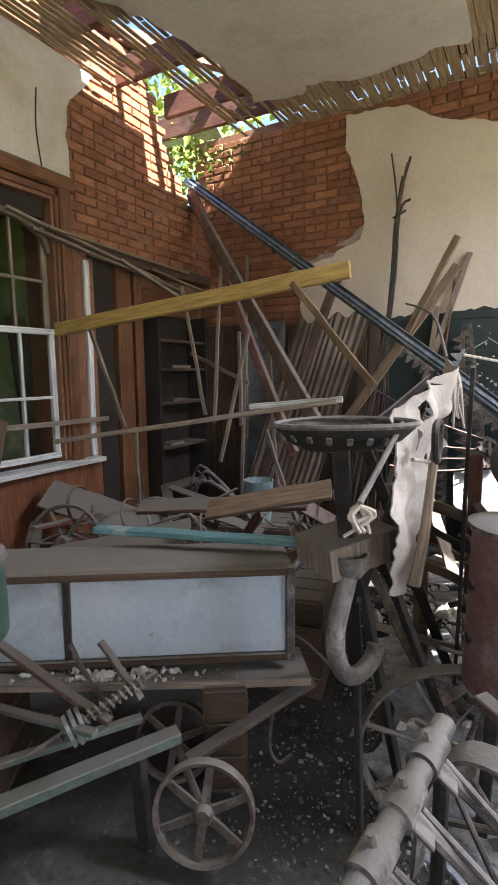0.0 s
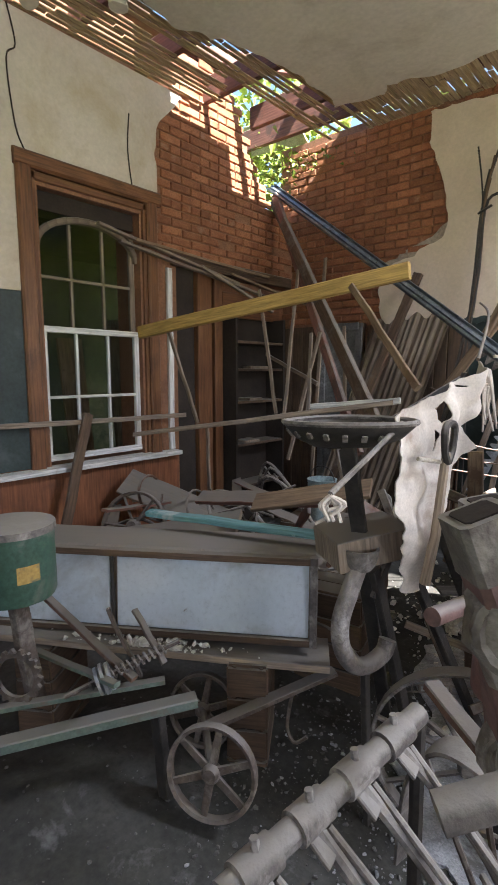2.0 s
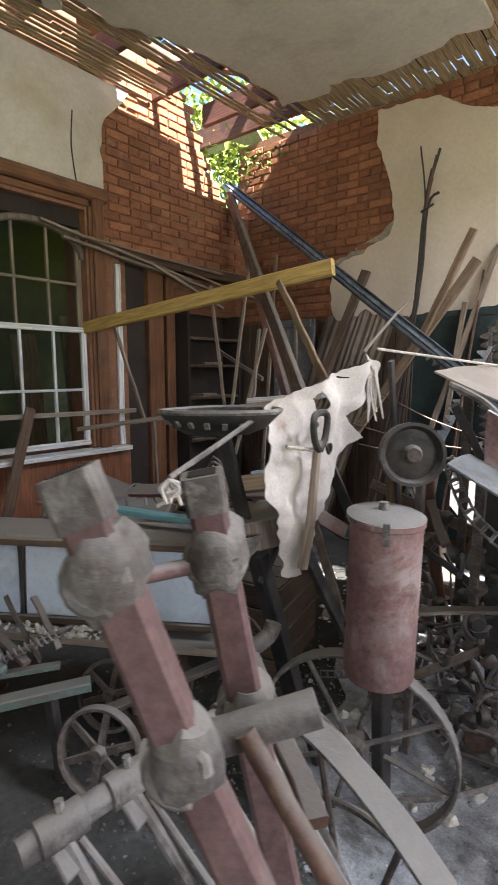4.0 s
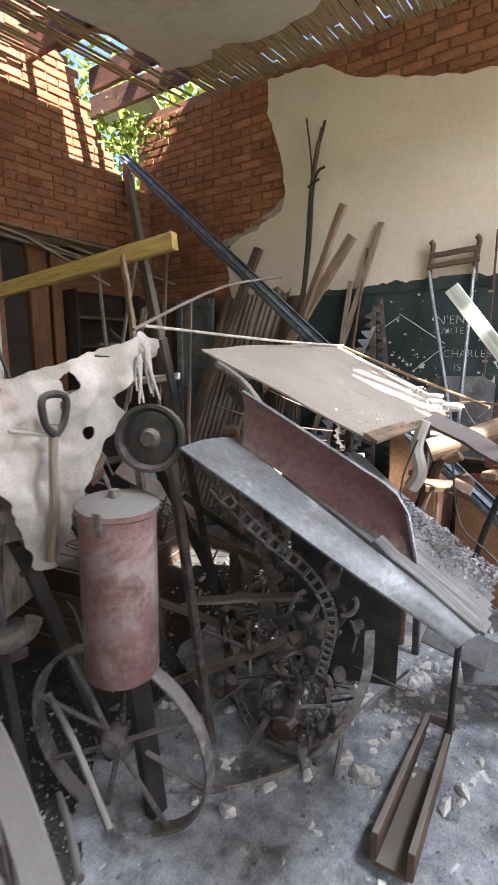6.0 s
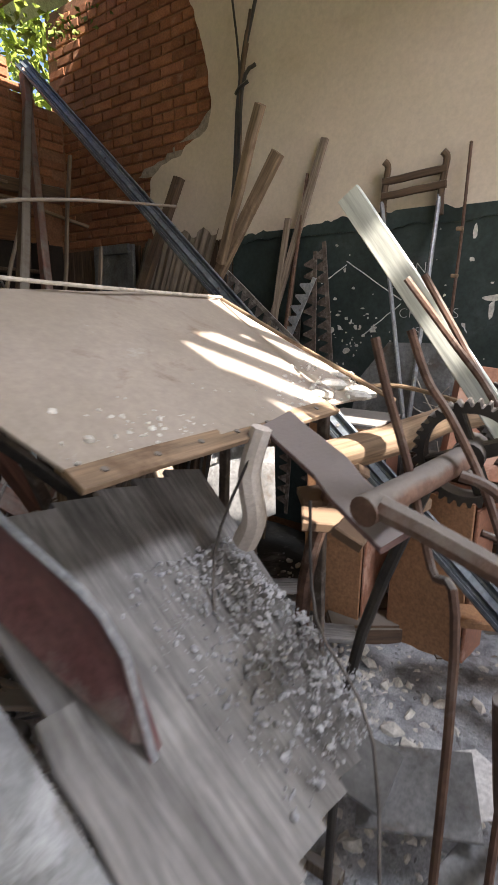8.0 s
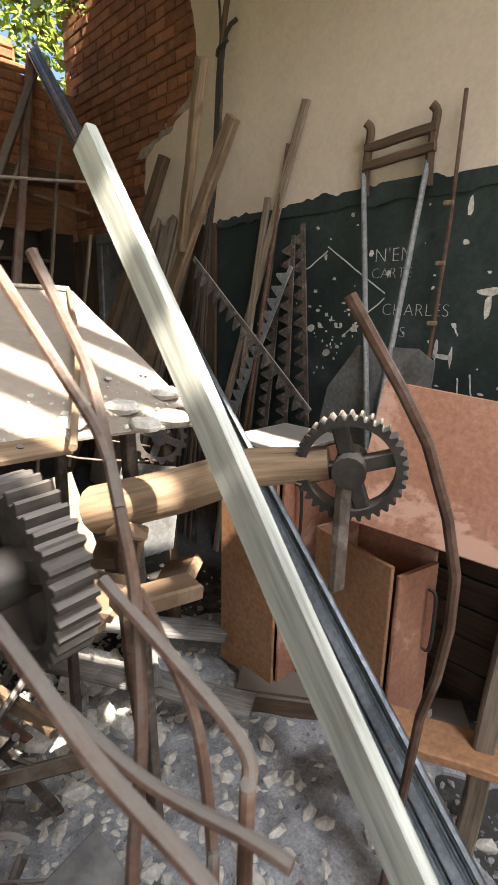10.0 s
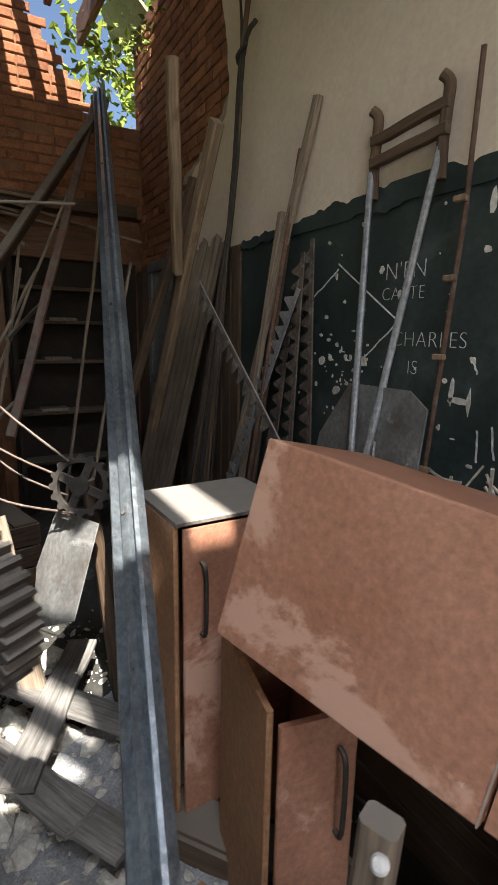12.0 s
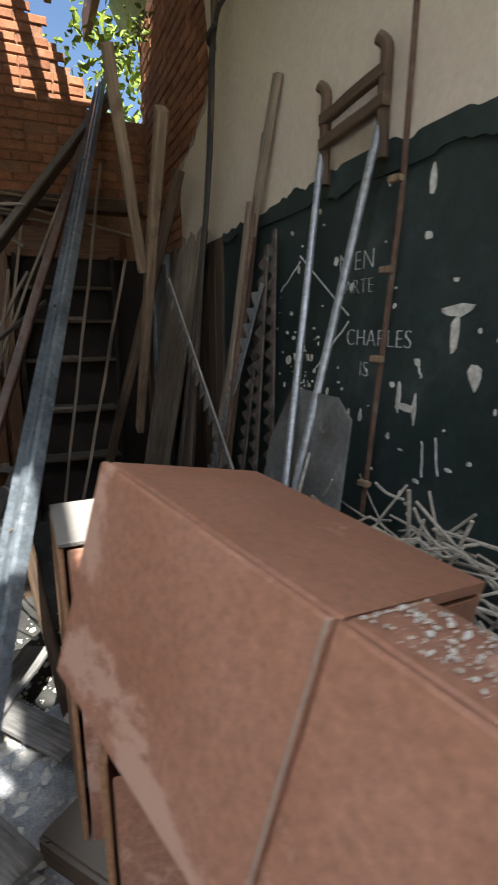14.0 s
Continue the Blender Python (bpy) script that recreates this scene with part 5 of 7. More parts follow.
# torn canvas
def make_canvas():
    left = [(0.955, 1.534), (1.03, 1.499), (1.139, 1.468), (1.184, 1.42), (1.283, 1.401), (1.339, 1.44), (1.384, 1.42), (1.46, 1.417)]
    right = [(0.944, 1.599), (1.083, 1.665), (1.201, 1.738), (1.275, 1.784), (1.329, 1.862), (1.413, 1.811), (1.484, 1.885), (1.539, 1.983), (1.597, 1.994)]
    top = [(1.417, 1.46), (1.611, 1.514), (1.793, 1.575), (1.925, 1.624), (2.002, 1.597)]
    holes = ((1.663, 1.467, 0.022, 0.034), (1.779, 1.544, 0.02, 0.011), (1.639, 1.385, 0.011, 0.04), (1.865, 1.44, 0.012, 0.026), (1.722, 1.312, 0.02, 0.03))

    def inside(y, z):
        if z > step_line(top, y) + wobble(y, z, 30, 0.008) or z < 0.9:
            return False
        if not step_line(left, z) + wobble(y, z, 26, 0.014) < y < step_line(right, z) + wobble(y, z, 22, 0.022):
            return False
        return all(((y - a) / c) ** 2 + ((z - b) / d) ** 2 + wobble(y, z, 28, 0.9, 2.0) > 1 for a, b, c, d in holes)

    def place(y, z, h):
        f = max(0.0, min(1.0, (y - 1.5) / 0.25))
        fold = 0.018 * math.sin(34 * y + 5 * z) * f + 0.012 * math.sin(11 * z + 9 * y) + wobble(y, z, 9, 0.03) + wobble(y, z, 30, 0.008)
        return (0.22 + 0.156 * (y - 1.44) + fold - 0.05 * max(0.0, 1.25 - z) + h, y, z)

    ob = ragged_sheet("canvas_sheet", 1.36, 2.06, 0.88, 1.68, 0.011, inside, place, 0.004, CANVAS, 2)
    tagged(ob, "torn dirty white canvas draped over a machine frame", "canvas")
    for k in range(6):
        r2 = random.Random(60 + k)
        p = Vector((0.3 + r2.uniform(-0.01, 0.03), 1.9 + r2.uniform(-0.05, 0.08), 1.6 - r2.uniform(0, 0.06)))
        sh = Shape()
        sh.tube(bend([p, p + Vector((r2.uniform(-0.01, 0.02), r2.uniform(-0.02, 0.03), -0.05)), p + Vector((r2.uniform(-0.02, 0.03), r2.uniform(-0.03, 0.04), -r2.uniform(0.09, 0.2)))], 4), r2.uniform(0.003, 0.014), 6, 0.003)
        single("cloth_strip", sh, CANVAS, "ragged torn strip hanging off the canvas", "cloth strip", "strips of torn canvas")


make_canvas()
fr = thing("canvas_stand", (0.3, 1.7, 0.0), "dark slanted frame bars behind the canvas", "frame")
for p, q, w_ in (((0.14, 1.45, 1.42), (0.24, 1.93, 1.58), 0.02), ((0.24, 1.9, 1.58), (0.1, 1.56, 0.85), 0.03), ((0.1, 1.56, 0.95), (0.2, 1.8, 0.05), 0.05), ((0.36, 1.95, 1.6), (0.3, 2.4, 0.05), 0.03), ((0.1, 1.75, 1.0), (0.3, 2.2, 0.06), 0.05)):
    sh = Shape()
    sh.beam(p, q, w_, w_ * 0.5, up=(1, 0, 0.2), jitter=0.003, steps=3)
    part("bar", sh, IRON_DARK, fr)
hd = thing("spade", (0.3, 1.554, 0.949), "old spade with a D handle hanging on the canvas", "spade")
sh = Shape()
sh.tube([(0.31, 1.567, 1.357), (0.29, 1.567, 1.1), (0.27, 1.554, 0.949)], 0.013, 8, 0.018)
part("shaft", sh, WOOD_GREY, hd)
sh = Shape()
gx, gy = 0.315, 1.567
sh.tube(bend([(gx, gy, 1.327), (gx, 1.54, 1.365), (gx, 1.539, 1.433), (gx, 1.607, 1.433), (gx, 1.6, 1.364), (gx, gy + 0.004, 1.327)], 5), 0.011, 8)
part("grip", sh, IRON_DARK, hd)
rod("cord", [(0.27, 1.46, 1.347), (0.3, 1.567, 1.327), (0.3, 1.597, 1.332)], 0.006, ROPE, "frayed cord tied round the spade", "cord")

# pink seed drum
dr = thing("seed_drum", (0.5, 1.62, 0.0), "faded pink tin drum with a loose lid", "drum")
sh = Shape()
sh.lathe((0.51, 1.61, 0.66), (0.02, 0, 1), [(0.01, 0.0), (0.098, 0.0), (0.104, 0.012), (0.104, 0.47), (0.11, 0.475), (0.11, 0.49), (0.1, 0.49), (0.09, 0.03)], 32)
body = part("body", sh, PINK_TIN, dr)
sh = Shape()
sh.lathe((0.515, 1.615, 1.155), (0.06, -0.03, 1), [(0.001, 0.016), (0.06, 0.014), (0.1, 0.006), (0.113, 0.0), (0.113, -0.012), (0.108, -0.012), (0.1, 0.0), (0.001, 0.008)], 32)
lid = part("lid", sh, IRON_GREY, dr, "dusty grey lid")
sh = Shape()
sh.lathe((0.51, 1.61, 1.17), (0, 0, 1), [(0.001, 0.025), (0.014, 0.022), (0.016, 0.0)], 12)
part("knob", sh, IRON_GREY, lid)
sh = Shape()
sh.box((0.565, 1.51, 1.13), (0.018, 0.008, 0.07), (10, 0, 25), 0.002)
part("hasp", sh, IRON_GREY, dr)
for z in (0.98, 0.82):
    sh = Shape()
    sh.lathe((0.425, 1.555, z), (-0.85, -0.5, 0), [(0.001, 0.003), (0.016, 0.003), (0.016, -0.004)], 14)
    part("plug", sh, IRON_DARK, dr)
sh = Shape()
sh.beam((0.5, 1.66, 0.66), (0.48, 1.75, 0.0), 0.07, 0.04, up=(1, 0, 0))
part("stand", sh, IRON_DARK, dr)

# clamped red arms of the cultivator close to the path
im = thing("cultivator", (0.75, 0.7, 0.1), "oxide red cultivator arms with dusty cast clamps", "cultivator")
CEYE = Vector((1.172, 0.315, 1.561))


def nearer(p, k):
    return CEYE + (Vector(p) - CEYE) * k


def lump(sh, c, r, seed, squash=(1, 1, 1)):
    """A knobbly casting."""
    c = Vector(c)
    rings = []
    for k in range(9):
        a = math.pi * k / 8
        ring = []
        for i in range(14):
            b = 2 * math.pi * i / 14
            d = Vector((math.sin(a) * math.cos(b), math.sin(a) * math.sin(b), math.cos(a)))
            f = r * (1 + 0.28 * noise.noise(d * 1.9 + Vector((seed, 0, 0))) + 0.12 * noise.noise(d * 5 + Vector((0, seed, 0))))
            ring.append(c + Vector((d.x * squash[0], d.y * squash[1], d.z * squash[2])) * f)
        rings.append(ring)
    sh.hull(rings, caps=False)


def square_arm(a, b, c, w_, seed):
    sh = Shape()
    sh.beam(a, b, w_, w_, up=(0.6, -0.7, 0.2), bevel=0.14)
    arm = part("arm", sh, RED_IRON, im)
    sh = Shape()
    sh.beam(b, c, w_ * 0.96, w_ * 0.96, up=(0.6, -0.7, 0.2), bevel=0.14)
    part("arm", sh, RED_IRON, im)
    d = (b - a).normalized()
    sh = Shape()
    sh.beam(a - d * 0.03, a + d * 0.02, w_ * 1.08, w_ * 1.08, up=(0.6, -0.7, 0.2), bevel=0.1)
    part("socket", sh, IRON_GREY, arm, "dusty iron socket")
    # near-black plate stands for the shade inside the hollow socket
    sh = Shape()
    sh.beam(a - d * 0.0315, a - d * 0.025, w_ * 0.75, w_ * 0.75, up=(0.6, -0.7, 0.2), bevel=0.1)
    part("socket_hole", sh, DARK_VOID, arm)
    for k, (kk, rr) in enumerate(((0.26, 0.85), (1.0, 0.82))):
        sh = Shape()
        lump(sh, a.lerp(b, kk), w_ * rr, seed + k, (1.0, 1.0, 1.35))
        cl = part("clamp", sh, IRON_GREY, arm, "cast clamp caked in pale dust")
        sh = Shape()
        sh.tube(arc(a.lerp(b, kk) + Vector((0.008, -0.02, 0.0)), (0.5, -0.75, 0.2), (1, 0.6, 0), w_ * 0.62, 0, 300, 12), w_ * 0.16, 7)
        part("lug", sh, IRON_GREY, cl)


square_arm(nearer((0.65, 0.74, 1.4), 0.97), nearer((0.685, 0.785, 1.08), 0.97), nearer((0.75, 0.85, 0.6), 0.97), 0.05, 3)
square_arm(nearer((0.61, 0.56, 1.42), 0.8), nearer((0.7, 0.63, 1.11), 0.8), nearer((0.82, 0.72, 0.75), 0.8), 0.045, 8)
for p, q, r_, mt in ((nearer((0.58, 0.66, 1.29), 0.9), nearer((0.655, 0.78, 1.3), 0.97), 0.011, RED_IRON), (nearer((0.6, 0.66, 1.03), 0.9), nearer((0.8, 0.79, 1.13), 0.95), 0.024, IRON_GREY), (nearer((0.72, 0.73, 1.09), 0.9), (0.95, 0.72, 0.9), 0.013, RUST), (nearer((0.75, 0.85, 0.6), 0.97), (0.8, 0.85, 0.1), 0.022, RED_IRON), (nearer((0.82, 0.72, 0.75), 0.8), (0.92, 0.7, 0.1), 0.02, RED_IRON)):
    sh = Shape()
    sh.tube([p, q], r_, 12)
    part("crossbar", sh, mt, im)
board("rusty_bar", (0.5, 1.02, 0.98), (0.8, 0.8, 0.95), 0.035, 0.02, RUST, "rusty flat bar beside the cultivator", up=(0, 0, 1), category="bar")
# spring-tooth toolbar
tb = thing("tine_bar", (0.4, 1.0, 0.15), "dusty iron tool bar with clamped spring tines", "toolbar")
sh = Shape()
TA, TB = Vector((0.42, 1.17, 0.8)), Vector((0.33, 0.6, 0.74))
sh.tube([TA, TB], 0.026, 14)
part("bar", sh, IRON_GREY, tb)
td = (TB - TA).normalized()
for k in range(4):
    c = TA + td * (0.1 + 0.135 * k)
    sh = Shape()
    sh.lathe(c, td, [(0.026, -0.045), (0.033, -0.042), (0.034, 0.042), (0.026, 0.045)], 14)
    sh.box(c + Vector((0.04, -0.01, -0.035)), (0.05, 0.045, 0.012), (0, 40, 8), 0.003)
    cl = part("clamp", sh, IRON_GREY, tb)
    sh = Shape()
    sh.tube([c + Vector((0.0, 0, 0.03)), c + Vector((-0.004, 0, 0.052))], 0.009, 6)
    part("bolt", sh, IRON_GREY, cl)
    sh = Shape()
    e = c + Vector((0.33, 0.12 - 0.02 * k, -0.5))
    sh.tube(bend([c + Vector((0.02, 0, -0.02)), c.lerp(e, 0.45) + Vector((0.03, 0, 0.03)), c.lerp(e, 0.8), Vector((e.x, e.y, 0.12))], 5), 0.014, 8)
    part("tine", sh, IRON_GREY, tb)
    sh = Shape()
    sh.tube([c + Vector((0.03, 0.02, -0.02)), c + Vector((0.42, -0.02 + 0.05 * k, -0.33))], 0.008, 8)
    part("stay_rod", sh, IRON_GREY, tb)
sh = Shape()
sh.tube([TA, TA + Vector((0.0, 0.03, -0.7))], 0.018, 8)
part("leg", sh, IRON_DARK, tb)
for p, q in (((0.55, 1.3, 0.35), (0.95, 0.9, 0.3)), ((0.6, 1.0, 0.25), (0.85, 1.35, 0.22)), ((0.4, 1.45, 0.3), (0.8, 1.25, 0.5)), ((0.5, 1.2, 0.2), (0.75, 0.8, 0.35)), ((0.3, 1.5, 0.55), (0.7, 1.4, 0.42))):
    rod("loose_rod", [p, tuple((Vector(p) + Vector(q)) / 2 + Vector((0, 0, 0.03))), q], 0.01, IRON_GREY, "loose dusty rod among the tines", "rod", "rods among the tines")

# ---- green planter ----
pl = thing("row_planter", (-0.6, 0.8, 0.15), "old green row planter with springs and sprockets", "planter")
sh = Shape()
sh.lathe((-0.78, 0.78, 0.87), (0, 0, 1), [(0.01, 0), (0.125, 0), (0.13, 0.012), (0.13, 0.22), (0.122, 0.22), (0.11, 0.02)], 32)
can = part("seed_can", sh, GREEN_CAN, pl, "dark green seed can with a yellow decal")
sh = Shape()
sh.lathe((-0.78, 0.78, 1.09), (0, 0, 1), [(0.001, 0.028), (0.1, 0.026), (0.134, 0.018), (0.136, -0.004), (0.13, -0.004), (0.001, 0.01)], 32)
part("can_lid", sh, IRON_GREY, can, "dusty grey lid")
sh = Shape()
an = math.atan2(0.1 - 0.78, 0.8 + 0.78)
pts = [Vector((-0.78 + 0.1315 * math.cos(an + 0.18 * k + 0.05), 0.78 + 0.1315 * math.sin(an + 0.18 * k + 0.05), 0)) for k in range(4)]
sh.hull([[p + Vector((0, 0, 0.945)) for p in pts], [p + Vector((0, 0, 1.0)) for p in pts]], close=False, caps=False)
part("decal", sh, YELLOW_DECAL, can, "worn yellow decal")
for p, q, w_, mt in (((-0.95, 0.2, 0.42), (-0.33, 1.16, 0.5), 0.055, GREEN_PAINT), ((-1.05, 0.25, 0.5), (-0.42, 1.1, 0.56), 0.03, GREEN_PAINT), ((-0.85, 0.85, 0.62), (-0.4, 0.9, 0.65), 0.026, GREEN_PAINT), ((-1.0, 0.9, 0.84), (-0.45, 1.0, 0.6), 0.03, RUST), ((-0.78, 0.78, 0.87), (-0.72, 0.8, 0.5), 0.06, IRON_DUSTY), ((-0.58, 1.1, 0.76), (-0.42, 1.1, 0.62), 0.022, IRON_DUSTY), ((-0.62, 1.02, 0.78), (-0.55, 1.1, 0.52), 0.02, IRON_DUSTY), ((-0.95, 0.2, 0.42), (-0.95, 0.25, 0.1), 0.05, GREEN_PAINT), ((-0.4, 1.05, 0.48), (-0.4, 1.08, 0.1), 0.05, IRON_DARK)):
    sh = Shape()
    sh.beam(p, q, w_, w_ * 0.6, up=(0, 0, 1), jitter=0.003, steps=4)
    part("frame_bar", sh, mt, pl)
sh = Shape()
a, b = Vector((-0.52, 0.88, 0.61)), Vector((-0.4, 1.1, 0.69))
d = (b - a).normalized()
s1 = d.orthogonal().normalized()
s2 = d.cross(s1)
sh.tube([a.lerp(b, k / 110) + (s1 * math.cos(k * 0.8) + s2 * math.sin(k * 0.8)) * 0.016 for k in range(111)], 0.004, 5)
part("coil_spring", sh, IRON_GREY, pl)
sh = Shape()
sh.tube([a - d * 0.08, b + d * 0.04], 0.008, 8)
part("spring_rod", sh, IRON_DUSTY, pl)
sh = Shape()
for rr_, hh in ((0.045, 0.0), (0.05, 0.018), (0.045, 0.036)):
    sh.lathe(Vector((-0.5, 0.9, 0.62)) + d * hh, d, [(0.02, -0.005), (rr_, -0.005), (rr_, 0.005), (0.02, 0.005)], 20)
part("pulley", sh, STEEL_BARE, pl, "dull steel grooved pulley")
sh = Shape()
toothed(sh, (-0.72, 0.74, 0.62), (0.5, -0.8, 0.1), 0.09, 0.015, 18, 0.012)
part("drive_sprocket", sh, IRON_DUSTY, pl)

# ---- under the hoods: chains, shafts, cast parts ----
chain("drive_chain", [(0.6, 1.85, 1.3), (0.66, 1.9, 1.13), (0.76, 1.95, 1.02), (0.88, 2.02, 0.9), (0.93, 2.08, 0.75), (0.86, 2.16, 0.5), (0.76, 2.25, 0.2), (0.73, 2.28, 0.06)], 0.04, IRON_GREY, "rusty flat-link drive chain hanging from the hood")
chain("drive_chain", [(-0.05, 2.2, 0.14), (0.2, 2.34, 0.16), (0.35, 2.32, 0.15), (0.45, 2.26, 0.1), (0.55, 2.22, 0.06)], 0.036, IRON_GREY, "rusty flat-link chain lying on rubble")
pu = thing("belt_pulley", (0.5, 1.75, 0.0), "black cast belt pulley behind the drum", "pulley")
sh = Shape()
sh.lathe((0.54, 1.72, 1.32), (0.55, -0.83, 0.1), [(0.05, -0.02), (0.085, -0.025), (0.095, -0.025), (0.095, 0.025), (0.085, 0.025), (0.075, 0.0), (0.05, 0.01)], 26)
part("rim", sh, IRON_DARK, pu)
sh = Shape()
sh.lathe((0.54, 1.72, 1.32), (0.55, -0.83, 0.1), [(0.001, 0.04), (0.02, 0.04), (0.03, 0.01), (0.06, 0.0), (0.06, -0.01)], 18)
part("hub", sh, IRON_DUSTY, pu)
sh = Shape()
sh.beam((0.55, 1.78, 1.3), (0.42, 2.1, 0.0), 0.03, 0.025, up=(1, 0, 0))
part("bracket", sh, IRON_DUSTY, pu)
hoop = thing("bent_strap", (0.9, 2.2, 0.0), "pale bent iron strap standing in rubble", "strap")
sh = Shape()
pts = bend([(1.0, 2.22, 0.66), (1.0, 2.2, 0.5), (0.96, 2.14, 0.35), (0.88, 2.12, 0.22), (0.78, 2.18, 0.1), (0.72, 2.22, 0.04)], 6)
sh.hull([[p + Vector((-0.012, -0.012, 0.004)), p + Vector((0.012, 0.012, 0.004)), p + Vector((0.014, 0.01, -0.003)), p + Vector((-0.01, -0.014, -0.003))] for p in pts])
part("strap", sh, IRON_GREY, hoop)
sh = Shape()
pts = bend([(0.45, 1.8, 0.05), (0.62, 1.95, 0.06), (0.74, 2.1, 0.07), (0.8, 2.3, 0.05)], 6)
sh.hull([[p + Vector((-0.003, 0, -0.012)), p + Vector((0.003, 0, -0.012)), p + Vector((0.003, 0, 0.012)), p + Vector((-0.003, 0, 0.012))] for p in pts])
part("buried_strap", sh, IRON_GREY, hoop)
rg = random.Random(11)
for k in range(230):
    c = Vector((rg.uniform(0.3, 0.9), rg.uniform(2.14, 2.75), rg.uniform(0.06, 0.95) * (1.0 if k % 2 else 0.6)))
    if (c.y < 2.25 and c.x < 0.62) or c.z > 1.25 - 0.45 * c.x:
        continue
    kind = k % 4
    if kind == 0:
        d = Vector((rg.uniform(-1, 1), rg.uniform(-1, 1), rg.uniform(-0.8, 0.8))).normalized() * rg.uniform(0.08, 0.24)
        a, b = c - d, c + d
        a.z, b.z = max(a.z, 0.05), min(max(b.z, 0.05), 0.9)
        rod("scrap_bar", [tuple(a), tuple((a + b) / 2), tuple(b)], rg.uniform(0.005, 0.013), rg.choice((IRON_DUSTY, IRON_DARK, IRON_GREY)), "dusty scrap iron bar in the machine", "bar", "scrap iron under the hood", 7)
    elif kind == 1:
        sh = Shape()
        sh.lathe(c, (rg.uniform(-1, 1), rg.uniform(-1, 1), rg.uniform(-1, 1)), [(0.008, -0.018), (0.026, -0.018), (0.032, -0.009), (0.032, 0.009), (0.026, 0.018), (0.008, 0.018)], 14)
        single("cast_roller", sh, rg.choice((IRON_DUSTY, IRON_DARK)), "dusty cast roller in the machine", "roller", "scrap iron under the hood")
    elif kind == 2:
        sh = Shape()
        sh.box(c, (rg.uniform(0.015, 0.04), rg.uniform(0.04, 0.09), rg.uniform(0.015, 0.05)), (rg.uniform(0, 90), rg.uniform(0, 90), rg.uniform(0, 90)), 0.012)
        single("cast_block", sh, rg.choice((IRON_DUSTY, IRON_DARK, IRON_GREY)), "dusty cast bearing block in the machine", "block", "scrap iron under the hood")
    else:
        ax = Vector((rg.uniform(-1, 1), rg.uniform(-1, 1), rg.uniform(-0.3, 0.3))).normalized()
        sh = Shape()
        sh.tube(arc(c, ax, ax.orthogonal(), rg.uniform(0.03, 0.075), 0, rg.uniform(120, 270), 10), 0.009, 6)
        single("bent_hook", sh, rg.choice((IRON_GREY, IRON_DUSTY)), "bent dusty iron hook in the machine", "hook", "scrap iron under the hood")
sh = Shape()
sh.lathe((0.62, 2.32, 0.08), (0.3, -0.9, 0.2), [(0.02, -0.05), (0.07, -0.05), (0.085, -0.02), (0.06, 0.03), (0.04, 0.05), (0.02, 0.05)], 16)
single("cast_cone", sh, RUST, "brown cast iron cone lying on rubble", "cone")
for p, q, w_, mt in (((0.1, 2.3, 0.95), (0.75, 2.5, 0.55), 0.05, IRON_DARK), ((0.3, 2.0, 0.3), (0.9, 2.9, 0.5), 0.06, WOOD_DARK), ((0.0, 2.5, 0.7), (0.6, 2.9, 0.35), 0.08, WOOD_TAN), ((-0.1, 2.3, 0.4), (0.5, 2.6, 0.2), 0.06, WOOD_GREY), ((0.2, 2.9, 0.3), (0.9, 2.6, 0.75), 0.05, IRON_DARK), ((0.55, 2.05, 1.45), (0.62, 2.4, 1.1), 0.05, IRON_DARK), ((0.3, 2.5, 1.05), (0.5, 2.2, 0.9), 0.06, WOOD_RUST), ((-0.3, 2.4, 1.0), (0.2, 2.05, 0.4), 0.07, WOOD_DARK), ((-0.1, 2.2, 1.3), (0.25, 2.6, 0.1), 0.08, IRON_DARK), ((0.35, 2.3, 1.25), (0.3, 2.9, 0.1), 0.09, WOOD_RUST), ((0.05, 2.7, 1.2), (0.1, 2.7, 0.05), 0.12, WOOD_TAN), ((-0.2, 3.0, 0.9), (0.5, 2.7, 0.8), 0.1, WOOD_DARK)):
    board("machine_timber", p, q, w_ * 0.6, w_ * 0.35, mt, "dark timber or bar within the old machine", category="bar", up=(0.2, -1, 0.3), group="bars in the machine")
board("plank_scrap", (0.35, 2.1, 0.62), (0.7, 2.3, 0.66), 0.05, 0.015, WOOD_GREY, "pale broken plank lying in the machine", up=(0, 0, 1))

# open trough by the path
tr = thing("wooden_trough", (1.15, 2.3, 0.02), "open wooden trough lying on the floor", "trough")
for p, q, w_, h_ in (((1.08, 2.68, 0.075), (1.13, 2.0, 0.12), 0.02, 0.09), ((1.17, 2.68, 0.075), (1.24, 2.0, 0.12), 0.02, 0.09), ((1.125, 2.68, 0.035), (1.185, 2.0, 0.07), 0.1, 0.015)):
    sh = Shape()
    sh.beam(p, q, w_, h_, up=(0, 0, 1))
    part("side_board", sh, WOOD_DARK, tr)
sh = Shape()
sh.box((1.13, 2.68, 0.09), (0.11, 0.03, 0.07), (0, 0, 5))
part("end_block", sh, WOOD_GREY, tr)

